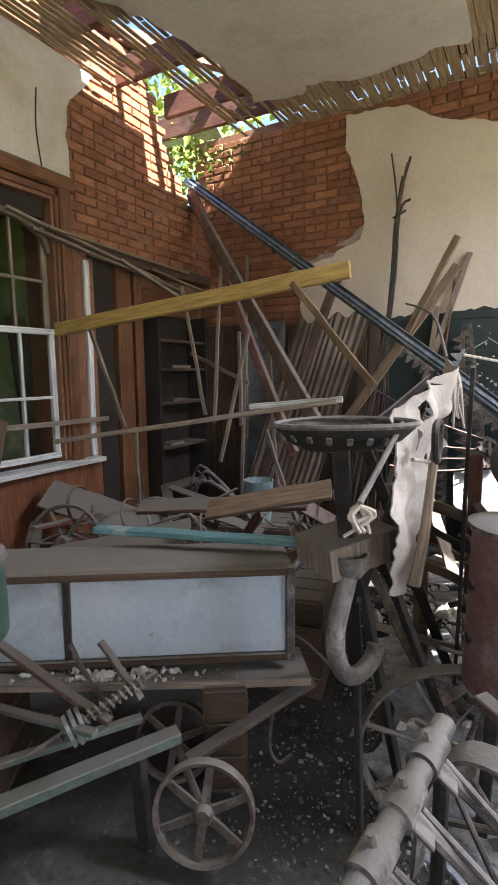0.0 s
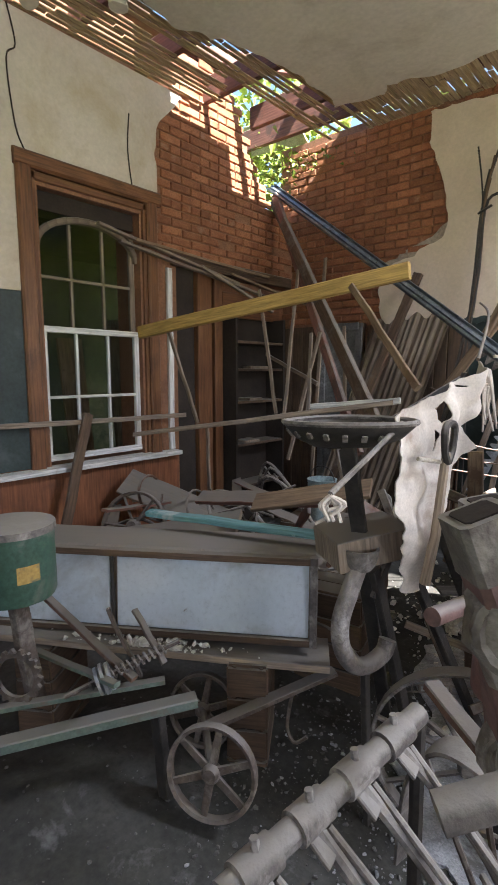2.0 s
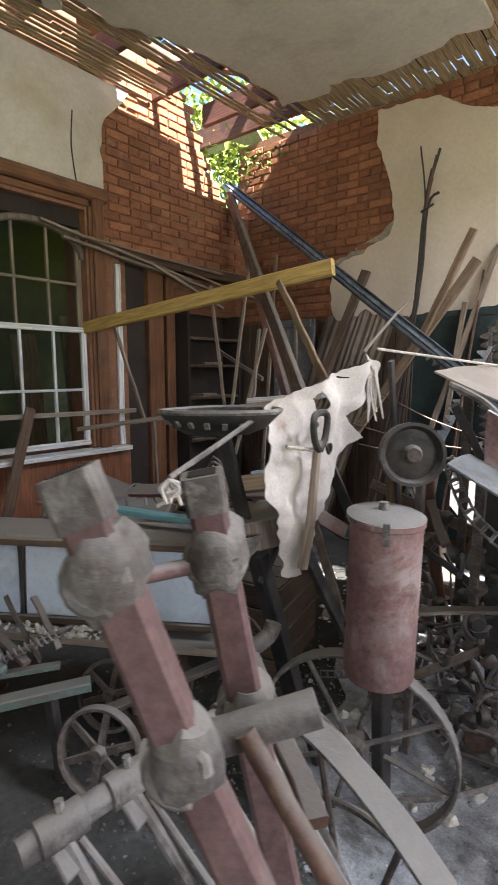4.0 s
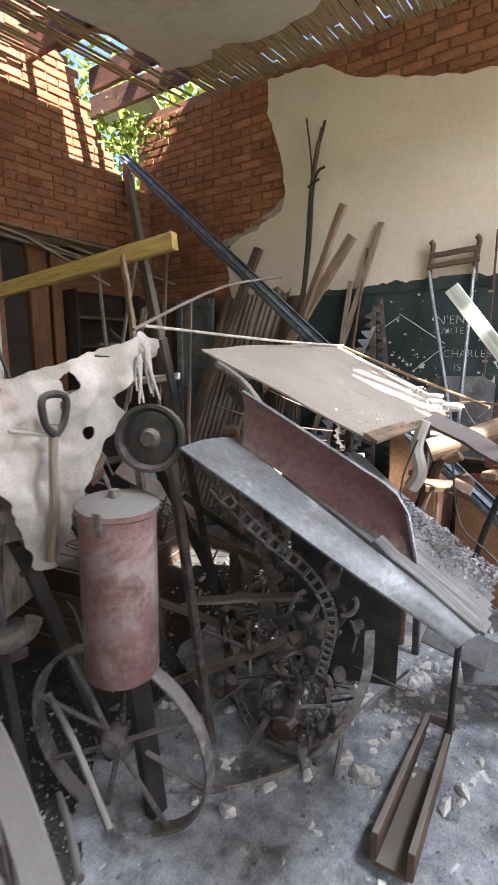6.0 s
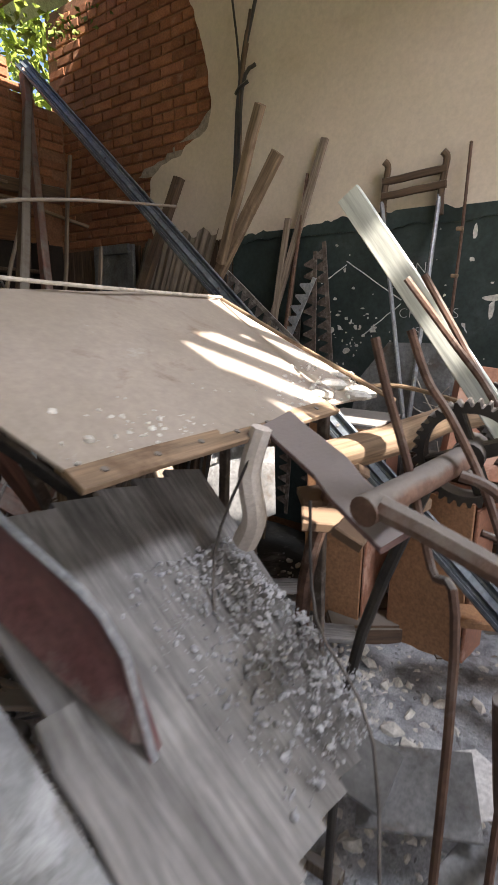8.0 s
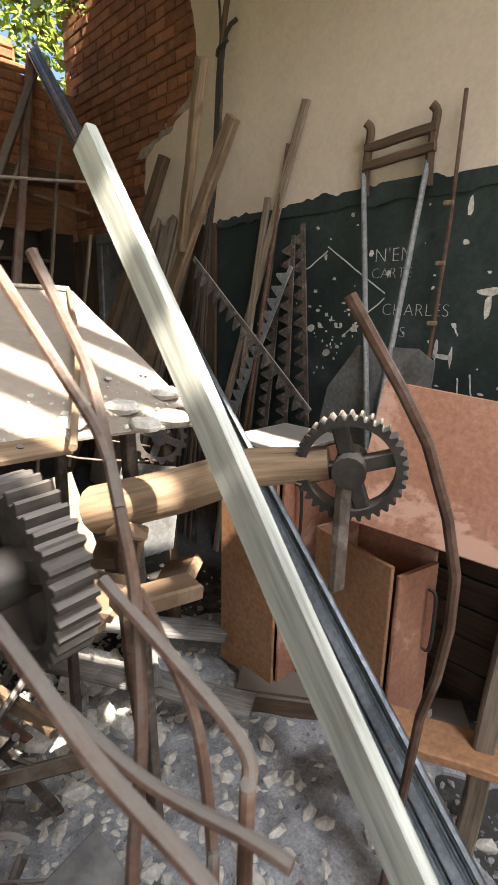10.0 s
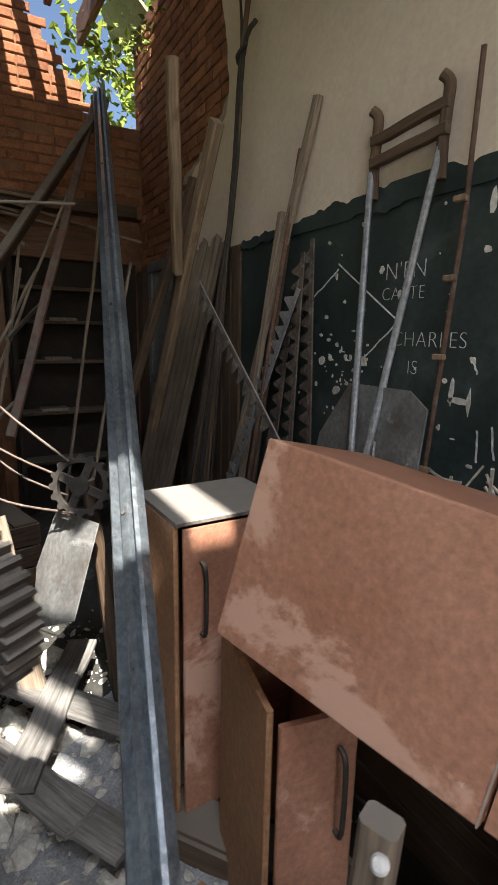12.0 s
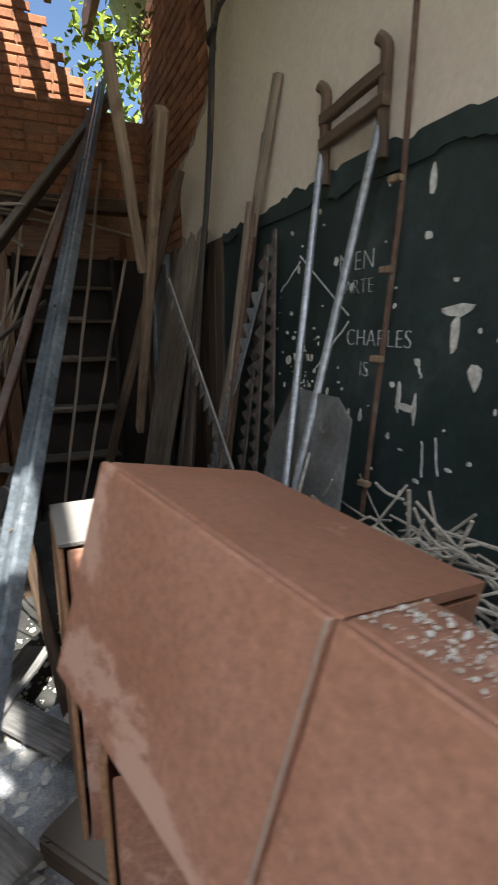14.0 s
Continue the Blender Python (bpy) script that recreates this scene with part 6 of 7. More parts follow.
# ropes and rods over the hood
rod("cord", [(0.33, 1.9, 1.64), (0.5, 2.4, 1.6), (0.44, 3.1, 1.59)], 0.005, ROPE, "grey cord stretched along the hood", "cord")
rod("cord", [(0.44, 3.1, 1.585), (0.8, 2.95, 1.47), (1.2, 2.75, 1.36)], 0.006, WOOD_TAN, "pale thin cane lying over the hood", "cane")
rod("cane", [(0.95, 3.1, 1.33), (1.1, 3.05, 1.35), (1.28, 2.95, 1.34)], 0.006, WOOD_TAN, "pale thin cane lying over the hood", "cane")
rod("lash_rod", [(0.28, 1.9, 1.63), (0.1, 2.6, 1.85), (-0.25, 3.6, 2.03)], 0.006, WOOD_GREY, "thin grey rod slanting to the corner", "rod")
rod("hood_rod", [(0.55, 2.0, 1.52), (0.66, 1.98, 1.47), (0.74, 1.97, 1.4)], 0.012, IRON_GREY, "short grey rod at the hood's end", "rod")
sh = Shape()
sh.tube(bend([(1.06, 2.47, 1.33), (1.04, 2.46, 1.24), (1.06, 2.45, 1.16), (1.03, 2.46, 1.1)], 5), 0.02, 8, 0.026)
single("rag", sh, CANVAS, "dirty white rag hanging off the hood", "rag")
rod("wire", [(1.05, 2.45, 1.28), (1.02, 2.38, 1.1), (1.12, 2.3, 0.95), (1.3, 2.3, 0.86)], 0.003, IRON_DARK, "thin dark wire hanging over the trough", "wire")
rod("wire", [(1.15, 2.5, 1.2), (1.2, 2.45, 1.0), (1.36, 2.35, 0.9), (1.45, 2.2, 0.6)], 0.003, IRON_DARK, "thin dark wire hanging over the trough", "wire")
board("flat_bar", (1.06, 2.52, 1.335), (1.37, 2.36, 1.235), 0.065, 0.014, RED_IRON, "oxide red flat iron arm", up=(0.3, -0.6, 0.7))
rod("elbow_pipe", [(1.355, 2.315, 1.293), (1.415, 2.325, 1.272), (1.475, 2.33, 1.25), (1.565, 2.335, 1.218), (1.61, 2.35, 1.14), (1.615, 2.37, 0.9), (1.6, 2.4, 0.1)], 0.017, RUST, "rusty bent lever arm of the rake", "pipe")
sh = Shape()
for k in range(7):
    rr = random.Random(k + 40)
    sh.box((0.9 + rr.uniform(0, 0.35), 2.75 + rr.uniform(0, 0.3), 1.0 + rr.uniform(0, 0.15)), (rr.uniform(0.05, 0.16), rr.uniform(0.04, 0.1), 0.03), (rr.uniform(-30, 30), rr.uniform(-30, 30), rr.uniform(0, 90)))
single("broken_boards", sh, WOOD_TAN, "broken tan boards between the hoods", "boards", kind="stuff")

# white plank across the view
def make_white_plank():
    a, b = Vector((1.0, 2.893, 1.805)), Vector((1.615, 2.895, 1.015))
    d = (b - a).normalized()
    b2 = a + d * 1.3
    sh = Shape()
    sh.beam(a, b2, 0.056, 0.02, up=(-0.35, -0.75, 0.55), jitter=0.0015, steps=5, bevel=0.12)
    single("white_plank", sh, WOOD_SAGE, "pale sage painted plank leaning across the rubble", "plank")
    rod("stake", [tuple(b2 + Vector((-0.01, 0.0, -0.02))), tuple(b2 + Vector((0.0, 0.02, -0.5))), (b2.x, b2.y + 0.03, 0.05)], 0.012, WOOD_DARK, "short dark stake under the plank's end", "stake")


make_white_plank()


# hay rake: axle, two toothed wheels, long curved tines
rake = thing("hay_rake", (1.3, 2.6, 0.1), "rusty hay rake axle with curved tines", "rake")
sh = Shape()
sh.tube([(1.34, 2.3, 1.287), (1.36, 2.4, 1.295), (1.38, 2.52, 1.302), (1.395, 2.64, 1.307)], 0.021, 14)
part("axle", sh, RUST, rake)
sh = Shape()
sh.tube([(0.95, 2.9, 1.15), (1.12, 2.98, 1.22), (1.22, 3.08, 1.27), (1.33, 3.15, 1.29)], 0.05, 14, 0.03)
part("sleeve", sh, WOOD_TAN, rake, "tan wooden axle sleeve")
for c, ax, r_, mt in (((1.39, 2.615, 1.306), (-0.1, 0.98, 0.04), 0.092, IRON_DARK), ((1.365, 3.165, 1.29), (-0.5, 0.83, 0.05), 0.095, IRON_DARK)):
    sprocket("gear", c, ax, r_, 0.04, 34, 0.009, mt, "", rake, 4)
TINES = (
    [(1.31, 2.505, 1.51), (1.342, 2.507, 1.436), (1.38, 2.509, 1.384), (1.433, 2.504, 1.298), (1.477, 2.492, 1.207), (1.519, 2.47, 1.105), (1.53, 2.46, 0.2)],
    [(1.242, 2.654, 1.596), (1.33, 2.688, 1.479), (1.382, 2.703, 1.412), (1.429, 2.695, 1.339), (1.456, 2.69, 1.27), (1.498, 2.666, 1.141), (1.541, 2.624, 0.974), (1.55, 2.62, 0.25)],
    [(1.45, 2.696, 1.276), (1.464, 2.714, 1.218), (1.499, 2.731, 1.128), (1.532, 2.725, 1.003), (1.547, 2.713, 0.93), (1.55, 2.7, 0.3)],
    [(1.26, 2.693, 1.604), (1.322, 2.712, 1.502), (1.355, 2.712, 1.45), (1.423, 2.695, 1.356)],
    [(1.383, 2.569, 1.29), (1.468, 2.586, 1.246), (1.535, 2.605, 1.197), (1.608, 2.635, 1.144), (1.649, 2.653, 1.112), (1.666, 2.684, 1.107), (1.674, 2.705, 1.112)],
    [(1.415, 2.46, 1.31), (1.458, 2.468, 1.295), (1.53, 2.476, 1.239), (1.591, 2.484, 1.2), (1.611, 2.496, 1.154), (1.612, 2.5, 1.1), (1.6, 2.52, 0.3)],
    [(1.503, 2.465, 1.201), (1.573, 2.503, 1.169), (1.636, 2.561, 1.108), (1.662, 2.585, 1.089), (1.675, 2.616, 1.083), (1.673, 2.638, 1.089), (1.648, 2.655, 1.115)],
    [(1.422, 2.621, 1.167), (1.527, 2.652, 1.137), (1.623, 2.689, 1.131), (1.661, 2.701, 1.128)],
    [(1.421, 2.674, 1.284), (1.513, 2.693, 1.237), (1.594, 2.708, 1.19), (1.609, 2.701, 1.153), (1.614, 2.695, 1.096), (1.61, 2.69, 0.3)],
    [(1.29, 2.42, 1.5), (1.314, 2.417, 1.429), (1.349, 2.422, 1.33), (1.403, 2.405, 1.184), (1.456, 2.361, 1.089), (1.47, 2.35, 0.2)],
)
for k, pts in enumerate(TINES):
    sh = Shape()
    sh.tube(bend(pts, 6), 0.0085 if k in (4, 5, 6) else 0.007, 8)
    part("tine", sh, RUST, rake)
sh = Shape()
sh.tube(bend([(1.37, 2.46, 1.29), (1.22, 2.56, 0.8), (1.18, 2.6, 0.1)], 4), 0.011, 10)
part("leg", sh, IRON_DARK, rake)
sh = Shape()
sh.tube(bend([(1.0, 2.93, 1.15), (0.85, 3.02, 0.7), (0.8, 3.1, 0.1)], 4), 0.025, 10)
part("leg", sh, RUST, rake)
sh = Shape()
sh.beam((1.365, 3.15, 1.27), (1.385, 3.12, 1.08), 0.03, 0.015, up=(1, 0, 0))
part("link_arm", sh, IRON_DUSTY, rake)
hk = rod("hook_rod", [(1.427, 3.045, 1.568), (1.46, 3.063, 1.509), (1.491, 3.094, 1.441), (1.523, 3.118, 1.371), (1.55, 3.15, 1.259), (1.568, 3.161, 1.167), (1.564, 3.175, 1.072), (1.546, 3.195, 0.958), (1.52, 3.21, 0.85), (1.47, 3.22, 0.2)], 0.009, RUST, "long brown bent rod with a worn bright tip", "rod")
rod("elbow_pipe", [(1.5, 2.57, 0.9), (1.52, 2.65, 0.6), (1.53, 2.8, 0.4), (1.5, 2.95, 0.2)], 0.02, RUST, "rusty bent pipe standing in rubble", "pipe")
for k, (c, sz, rt_) in enumerate((((1.3, 2.85, 0.33), (0.3, 0.22, 0.012), (14, -10, 20)), ((1.42, 3.0, 0.3), (0.2, 0.26, 0.01), (-12, 8, 50)), ((1.15, 2.75, 0.42), (0.24, 0.16, 0.01), (20, 12, 5)), ((1.5, 2.75, 0.25), (0.2, 0.2, 0.01), (5, -14, 70)))):
    sh = Shape()
    sh.box(c, sz, rt_, 0.003)
    single("sheet_scrap", sh, (STEEL_DUSTY, PAPER, TROUGH_TIN, STEEL_DUSTY)[k], "bent grey sheet scrap lying on rubble", "scrap", "sheet scraps")

# ---- terracotta cabinets ----
BOX_A = Vector((1.095, 3.691, 1.347))
BOX_U = Vector((0.949, 0.297, -0.105))
BOX_H = Vector((-0.026, -0.257, -0.958))
BOX_H = (BOX_H - BOX_U * BOX_H.dot(BOX_U)).normalized()
BOX_N = Vector((-0.314, 0.919, -0.238))


def tipped_cabinet(A, Ln, H, D, doors, label):
    """A wall cabinet lying tipped: A is its upper near corner, Ln along it, H down its doors, D deep."""
    uu, hh, nn, t = BOX_U, BOX_H, BOX_N, 0.016
    th = thing("tilted_cabinet", tuple(A + hh * 0.4), label, "cabinet", "tipped cabinets")
    def panel(name, o, a, b, la, lb, thick=t, mt=TERRACOTTA):
        sh = Shape()
        sh.beam(o + b * lb / 2, o + b * lb / 2 + a * la, lb, thick, up=a.cross(b).normalized(), bevel=0.2)
        return part(name, sh, mt, th)
    panel("back_panel", A + nn * (D - t / 2), uu, hh, Ln, H)
    panel("top_panel", A + hh * (-t / 2), uu, nn, Ln, D)
    panel("bottom_panel", A + hh * (H - t / 2), uu, nn, Ln, D)
    panel("end_panel", A + uu * t / 2 + hh * t * 0.5, hh, nn, H - t, D - 0.002)
    panel("end_panel", A + uu * (Ln - t / 2) + hh * t * 0.5, hh, nn, H - t, D - 0.002)
    for u0, u1 in doors:
        panel("door", A + uu * u0 - nn * 0.01 - hh * t, uu, hh, u1 - u0, H + t)
    edge = doors[0][1]
    sh = Shape()
    sh.beam(A + uu * (edge - 0.002) - nn * 0.019 - hh * t, A + uu * (edge - 0.002) - nn * 0.019 + hh * H, 0.003, 0.002, up=nn)
    part("edge_strip", sh, SHEET_BEIGE, th, "worn pale door edge")
    return th


tipped_cabinet(BOX_A, 0.515, 0.385, 0.35, [(0.0, 0.513)], "terracotta painted deep cabinet tipped over other boxes")
tipped_cabinet(BOX_A + BOX_U * 0.519 + BOX_N * 0.004, 0.6, 0.385, 0.165, [(0.0, 0.6)], "terracotta painted shallow cabinet tipped, crumbs on top")


def upright_cabinet(name, corner, ang, w_, d_, z0, z1, mat, label, group, open_top=False):
    """A box cabinet: corner is its near left edge, w_ along the front, d_ to the back."""
    a = Vector((math.cos(radians(ang)), math.sin(radians(ang)), 0))
    b = Vector((-a.y, a.x, 0))
    c = Vector((corner[0], corner[1], 0))
    th = thing(name, (c.x, c.y, z0), label, "cabinet", group)
    def pan(nm, p, q, wd, up, mt):
        sh = Shape()
        sh.beam(p, q, wd, 0.014, up=up, bevel=0.2)
        return part(nm, sh, mt, th)
    zz = lambda z: Vector((0, 0, z))
    pan("side_panel", c + b * d_ / 2 + zz(z0), c + b * d_ / 2 + zz(z1), d_, a, RAW_BOARD)
    pan("side_panel", c + a * w_ + b * d_ / 2 + zz(z0), c + a * w_ + b * d_ / 2 + zz(z1), d_, a, mat)
    pan("back_panel", c + a * w_ / 2 + b * d_ + zz(z0), c + a * w_ / 2 + b * d_ + zz(z1), w_, b, mat)
    front = pan("door", c + a * (w_ / 2 + 0.006) - b * 0.006 + zz(z0 + 0.01), c + a * (w_ / 2 + 0.006) - b * 0.006 + zz(z1 - (0.03 if open_top else 0.01)), w_ - 0.02, b, mat)
    if not open_top:
        sh = Shape()
        sh.beam(c + b * d_ / 2 - a * 0.005 + zz(z1 + 0.006), c + a * (w_ + 0.005) + b * d_ / 2 + zz(z1 + 0.006), d_ + 0.02, 0.014, bevel=0.2)
        part("top_panel", sh, IRON_GREY, th, "dusty top board")
    sh = Shape()
    h = c + a * w_ * (0.18 if not open_top else 0.75) - b * 0.02
    sh.tube(bend([h + zz(z1 - 0.1), h - b * 0.025 + zz(z1 - 0.12), h - b * 0.025 + zz(z1 - 0.28), h + zz(z1 - 0.3)], 4), 0.006, 7)
    part("handle", sh, IRON_DARK, front, "dark pull handle")
    return th


upright_cabinet("narrow_cabinet", (0.79, 3.604), 92, 0.34, 0.27, 0.2, 1.09, TERRACOTTA, "narrow terracotta cabinet with a dusty top, standing", "terracotta cabinets")
upright_cabinet("open_cabinet", (1.206, 3.634), 80, 0.19, 0.32, 0.12, 0.861, TERRACOTTA, "small terracotta cabinet with its top missing", "terracotta cabinets", True)
crate((0.8, 3.8, 0.12), (0.5, 0.4, 0.22), (0, 0, 38), "low crate under the terracotta cabinets")
crate((1.2, 3.86, 0.1), (0.4, 0.3, 0.16), (0, 0, 38), "low crate under the terracotta cabinets")
# near-black box added as support; its colour stands for the cavity's shade
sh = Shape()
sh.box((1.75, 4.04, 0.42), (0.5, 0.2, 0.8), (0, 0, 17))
single("dark_cupboard", sh, DARK_VOID, "near-black box added under the tipped cabinet, standing for a dark cavity", "cupboard")
bq = board("block_with_knob", (1.51, 3.56, 0.12), (1.54, 3.59, 0.975), 0.05, 0.04, WOOD_GREY, "grey post with a round white knob", up=(0.4, -0.9, 0))
kn = Shape()
kn.lathe((1.56, 3.572, 0.94), (0.3, -0.6, 0.7), [(0.001, 0.012), (0.008, 0.011), (0.012, 0.005), (0.011, 0.0)], 16)
part("knob", kn, PAPER, bq, "round white knob")
board("dim_rail", (1.2, 3.45, 0.5), (1.62, 3.6, 0.52), 0.12, 0.03, RAW_BOARD, "dim brown board before the cabinets", up=(0, 0, 1))

# rubble planks below
for p, q in (((-0.2, 3.0, 0.3), (0.55, 3.6, 0.32)), ((0.1, 2.95, 0.31), (0.85, 3.45, 0.27)), ((0.4, 3.15, 0.3), (0.75, 3.35, 0.3)), ((0.0, 3.5, 0.34), (0.6, 3.2, 0.33))):
    board("floor_plank", p, q, 0.11, 0.02, WOOD_ASH, "dust-whitened plank lying on rubble", group="planks on the floor")

# ---- things leaning on the back wall ----
rr = random.Random(8)
for xt, zt, xb in ((-0.6, 3.33, -0.5), (-0.455, 3.29, -0.7), (-0.475, 3.24, -0.62), (-0.5, 3.08, -0.85), (-0.555, 3.0, -0.56), (-0.44, 2.96, -0.78), (-0.51, 3.15, -0.92), (-0.53, 2.8, -0.66)):
    xm = -0.525 + rr.uniform(-0.025, 0.025)
    rod("thin_rod", [(xt, YB - 0.06 - rr.uniform(0, 0.04), zt), (xm, YB - 0.1, 2.84), (xm - 0.03, YB - 0.14, 2.1), (xb, YB - 0.32, floor_z(xb, YB - 0.32))], rr.uniform(0.006, 0.012), rr.choice((IRON_DARK, WOOD_DARK, IRON_DARK)), "thin dark rod standing against the wall", "rod", "rods against the wall")
rod("rod_tie", [(-0.57, YB - 0.1, 2.83), (-0.52, YB - 0.13, 2.84), (-0.47, YB - 0.11, 2.87)], 0.01, IRON_DARK, "dark wire tie round the rods", "tie")
board("tall_board", (0.02, YB - 0.04, 2.5), (-0.62, YB - 0.2, 0.3), 0.045, 0.025, WOOD_GREY, "tall grey board leaning on the blackboard", up=(0, -1, 0.1))
board("tall_board", (-0.08, YB - 0.05, 2.33), (-0.25, YB - 0.3, 0.1), 0.016, 0.016, RUST, "thin rusty bar leaning on the blackboard", up=(0, -1, 0.1), category="bar")
board("tall_board", (-0.2, YB - 0.06, 2.1), (-0.35, YB - 0.28, 0.1), 0.04, 0.02, WOOD_GREY, "grey board leaning on the blackboard", up=(0, -1, 0.1))
board("tall_board", (-0.13, YB - 0.06, 2.05), (-0.2, YB - 0.28, 0.1), 0.03, 0.02, WOOD_DARK, "dark board leaning on the blackboard", up=(0, -1, 0.1))
board("hewn_post", (0.018, 3.9, 2.49), (-0.365, 4.06, 1.82), 0.05, 0.04, WOOD_TAN, "tan hewn post with a splintered end", up=(0, -1, 0), category="post")


def sickle(p, q, mat, label):
    """A mower's cutter bar: flat bar with riveted triangular blades."""
    p, q = Vector(p), Vector(q)
    d = (q - p).normalized()
    s = d.cross(Vector((0, -1, 0))).normalized()
    nrm = d.cross(s).normalized()
    th = thing("cutter_bar", tuple(q), label, "cutter bar", "mower cutter bars")
    sh = Shape()
    sh.beam(p, q, 0.025, 0.008, up=nrm)
    part("bar", sh, mat, th)
    n = int((q - p).length / 0.068)
    for k in range(1, n):
        c = p + d * (0.068 * k)
        sh = Shape()
        sh.plate([c - d * 0.032 + s * 0.01, c + d * 0.032 + s * 0.01, c + d * 0.006 + s * 0.075, c - d * 0.006 + s * 0.075], 0.004)
        part("blade", sh, mat, th)


sickle((-0.43, 4.19, 1.79), (0.43, 4.17, 1.11), IRON_GREY, "tan dusty mower cutter bar leaning slantwise")
sickle((0.02, YB - 0.1, 1.75), (-0.55, 4.28, 0.3), STEEL_BARE, "grey mower cutter bar with triangular blades")
sickle((0.0, YB - 0.07, 1.9), (0.12, 4.35, 0.3), IRON_DUSTY, "brown mower cutter bar with triangular blades")
sickle((0.05, YB - 0.06, 1.95), (0.32, 4.36, 0.3), IRON_DUSTY, "brown mower cutter bar with triangular blades")
sickle((-0.1, YB - 0.06, 1.6), (-0.05, 4.32, 0.3), IRON_DUSTY, "brown mower cutter bar with triangular blades")

# grey sheet panel with clipped corners
sh = Shape()
sh.plate([(0.3, 4.24, 0.45), (0.92, 4.2, 0.45), (0.92, 4.3, 1.36), (0.84, 4.31, 1.405), (0.55, 4.33, 1.4), (0.4, 4.325, 1.2)], 0.006)
single("tin_board", sh, STEEL_DUSTY, "grey tin board with clipped corners against the board", "panel")

# two-handled frame
fh = thing("handle_frame", (0.55, 4.4, 0.2), "wooden two-handled frame on long metal bars", "frame")
for p, q in (((0.39, YB - 0.06, 2.12), (0.88, 4.06, 0.4)), ((0.69, YB - 0.05, 2.14), (0.752, 4.05, 0.35))):
    sh = Shape()
    sh.tube([p, q], 0.012, 8)
    part("bar", sh, STEEL_BARE, fh)
for x0 in (0.4, 0.7):
    sh = Shape()
    sh.tube(bend([(x0, YB - 0.05, 2.03), (x0 - 0.005, YB - 0.05, 2.14), (x0 + 0.005, YB - 0.055, 2.23), (x0 + 0.012, YB - 0.06, 2.29), (x0 - 0.005, YB - 0.075, 2.315)], 4), 0.018, 8)
    part("grip", sh, WOOD_DARK, fh)
for z in (2.15, 2.22):
    sh = Shape()
    sh.beam((0.39, YB - 0.06, z), (0.72, YB - 0.06, z + 0.02), 0.035, 0.025, up=(0, -1, 0), jitter=0.004, steps=4)
    part("cross_piece", sh, WOOD_DARK, fh)
cr = thing("rusty_bar", (0.82, 4.4, 0.2), "thin rusty bar with wooden clamps", "bar")
sh = Shape()
sh.tube([(0.82, YB - 0.06, 2.34), (0.82, YB - 0.07, 1.9), (0.8, YB - 0.2, 0.2)], 0.008, 7)
part("rod", sh, RUST, cr)
for z in (1.95, 1.73, 1.5, 1.15):
    sh = Shape()
    sh.box((0.815, YB - 0.085 - (2 - z) * 0.06, z), (0.035, 0.02, 0.018), (0, 0, 10), 0.003)
    part("clamp", sh, WOOD_TAN, cr)

# chalk scrawl and chipped paint on the board
def chalk(text, x, z, size, slant=0.0):
    cu = bpy.data.curves.new("chalk_text", "FONT")
    cu.body, cu.size, cu.extrude, cu.shear, cu.offset, cu.space_character = text, size, 0.0006, slant, -0.0022, 1.05
    ob = new("chalk_text_curve", cu)
    bpy.context.view_layer.update()
    me = bpy.data.meshes.new_from_object(ob.evaluated_get(bpy.context.evaluated_depsgraph_get()))
    bpy.data.objects.remove(ob)
    me.materials.clear()
    me.materials.append(CHALK)
    o = new("chalk_writing", me)
    o.matrix_world = pose(x, YB - 0.0155, z, 90, 0, 0)
    tagged(o, "white chalk letters on the blackboard", "writing")


chalk("N'EN", 0.45, 1.755, 0.085)
chalk("CARTE", 0.44, 1.685, 0.065)
chalk("CHARLES", 0.51, 1.525, 0.075)
chalk("IS", 0.59, 1.43, 0.07)
rc = random.Random(21)
chips = thing("paint_chips", (1.0, YB, 1.0), "pale plaster chips through the black paint", "chips", kind="stuff")
sh = Shape()


def blot(x, z, a, b, seed):
    r2 = random.Random(seed)
    pts = []
    for k in range(9):
        t = 2 * math.pi * k / 9
        f = r2.uniform(0.6, 1.15)
        pts.append((x + a * f * math.cos(t), YB - 0.0155, z + b * f * math.sin(t)))
    sh.plate(pts, 0.003, (0, -1, 0))


blot(0.99, 1.625, 0.065, 0.016, 1)
blot(0.985, 1.57, 0.012, 0.06, 2)
blot(1.06, 1.47, 0.025, 0.035, 3)
blot(0.87, 1.95, 0.014, 0.04, 4)
blot(0.82, 1.36, 0.04, 0.012, 5)
blot(0.79, 1.39, 0.01, 0.05, 6)
blot(0.86, 1.36, 0.01, 0.05, 7)
for k in range(150):
    x, z = rc.uniform(-0.1, 1.9), rc.uniform(1.0, 2.0)
    if rc.random() < 0.35:
        x, z = rc.gauss(0.25, 0.12), rc.gauss(1.45, 0.1)
    s = rc.uniform(0.002, 0.009) * (2.0 if rc.random() < 0.12 else 1)
    blot(x, min(z, 2.0), s * rc.uniform(0.6, 2.2), s * rc.uniform(0.6, 2), k + 50)
ob = part("chip", sh, CHIP, chips)
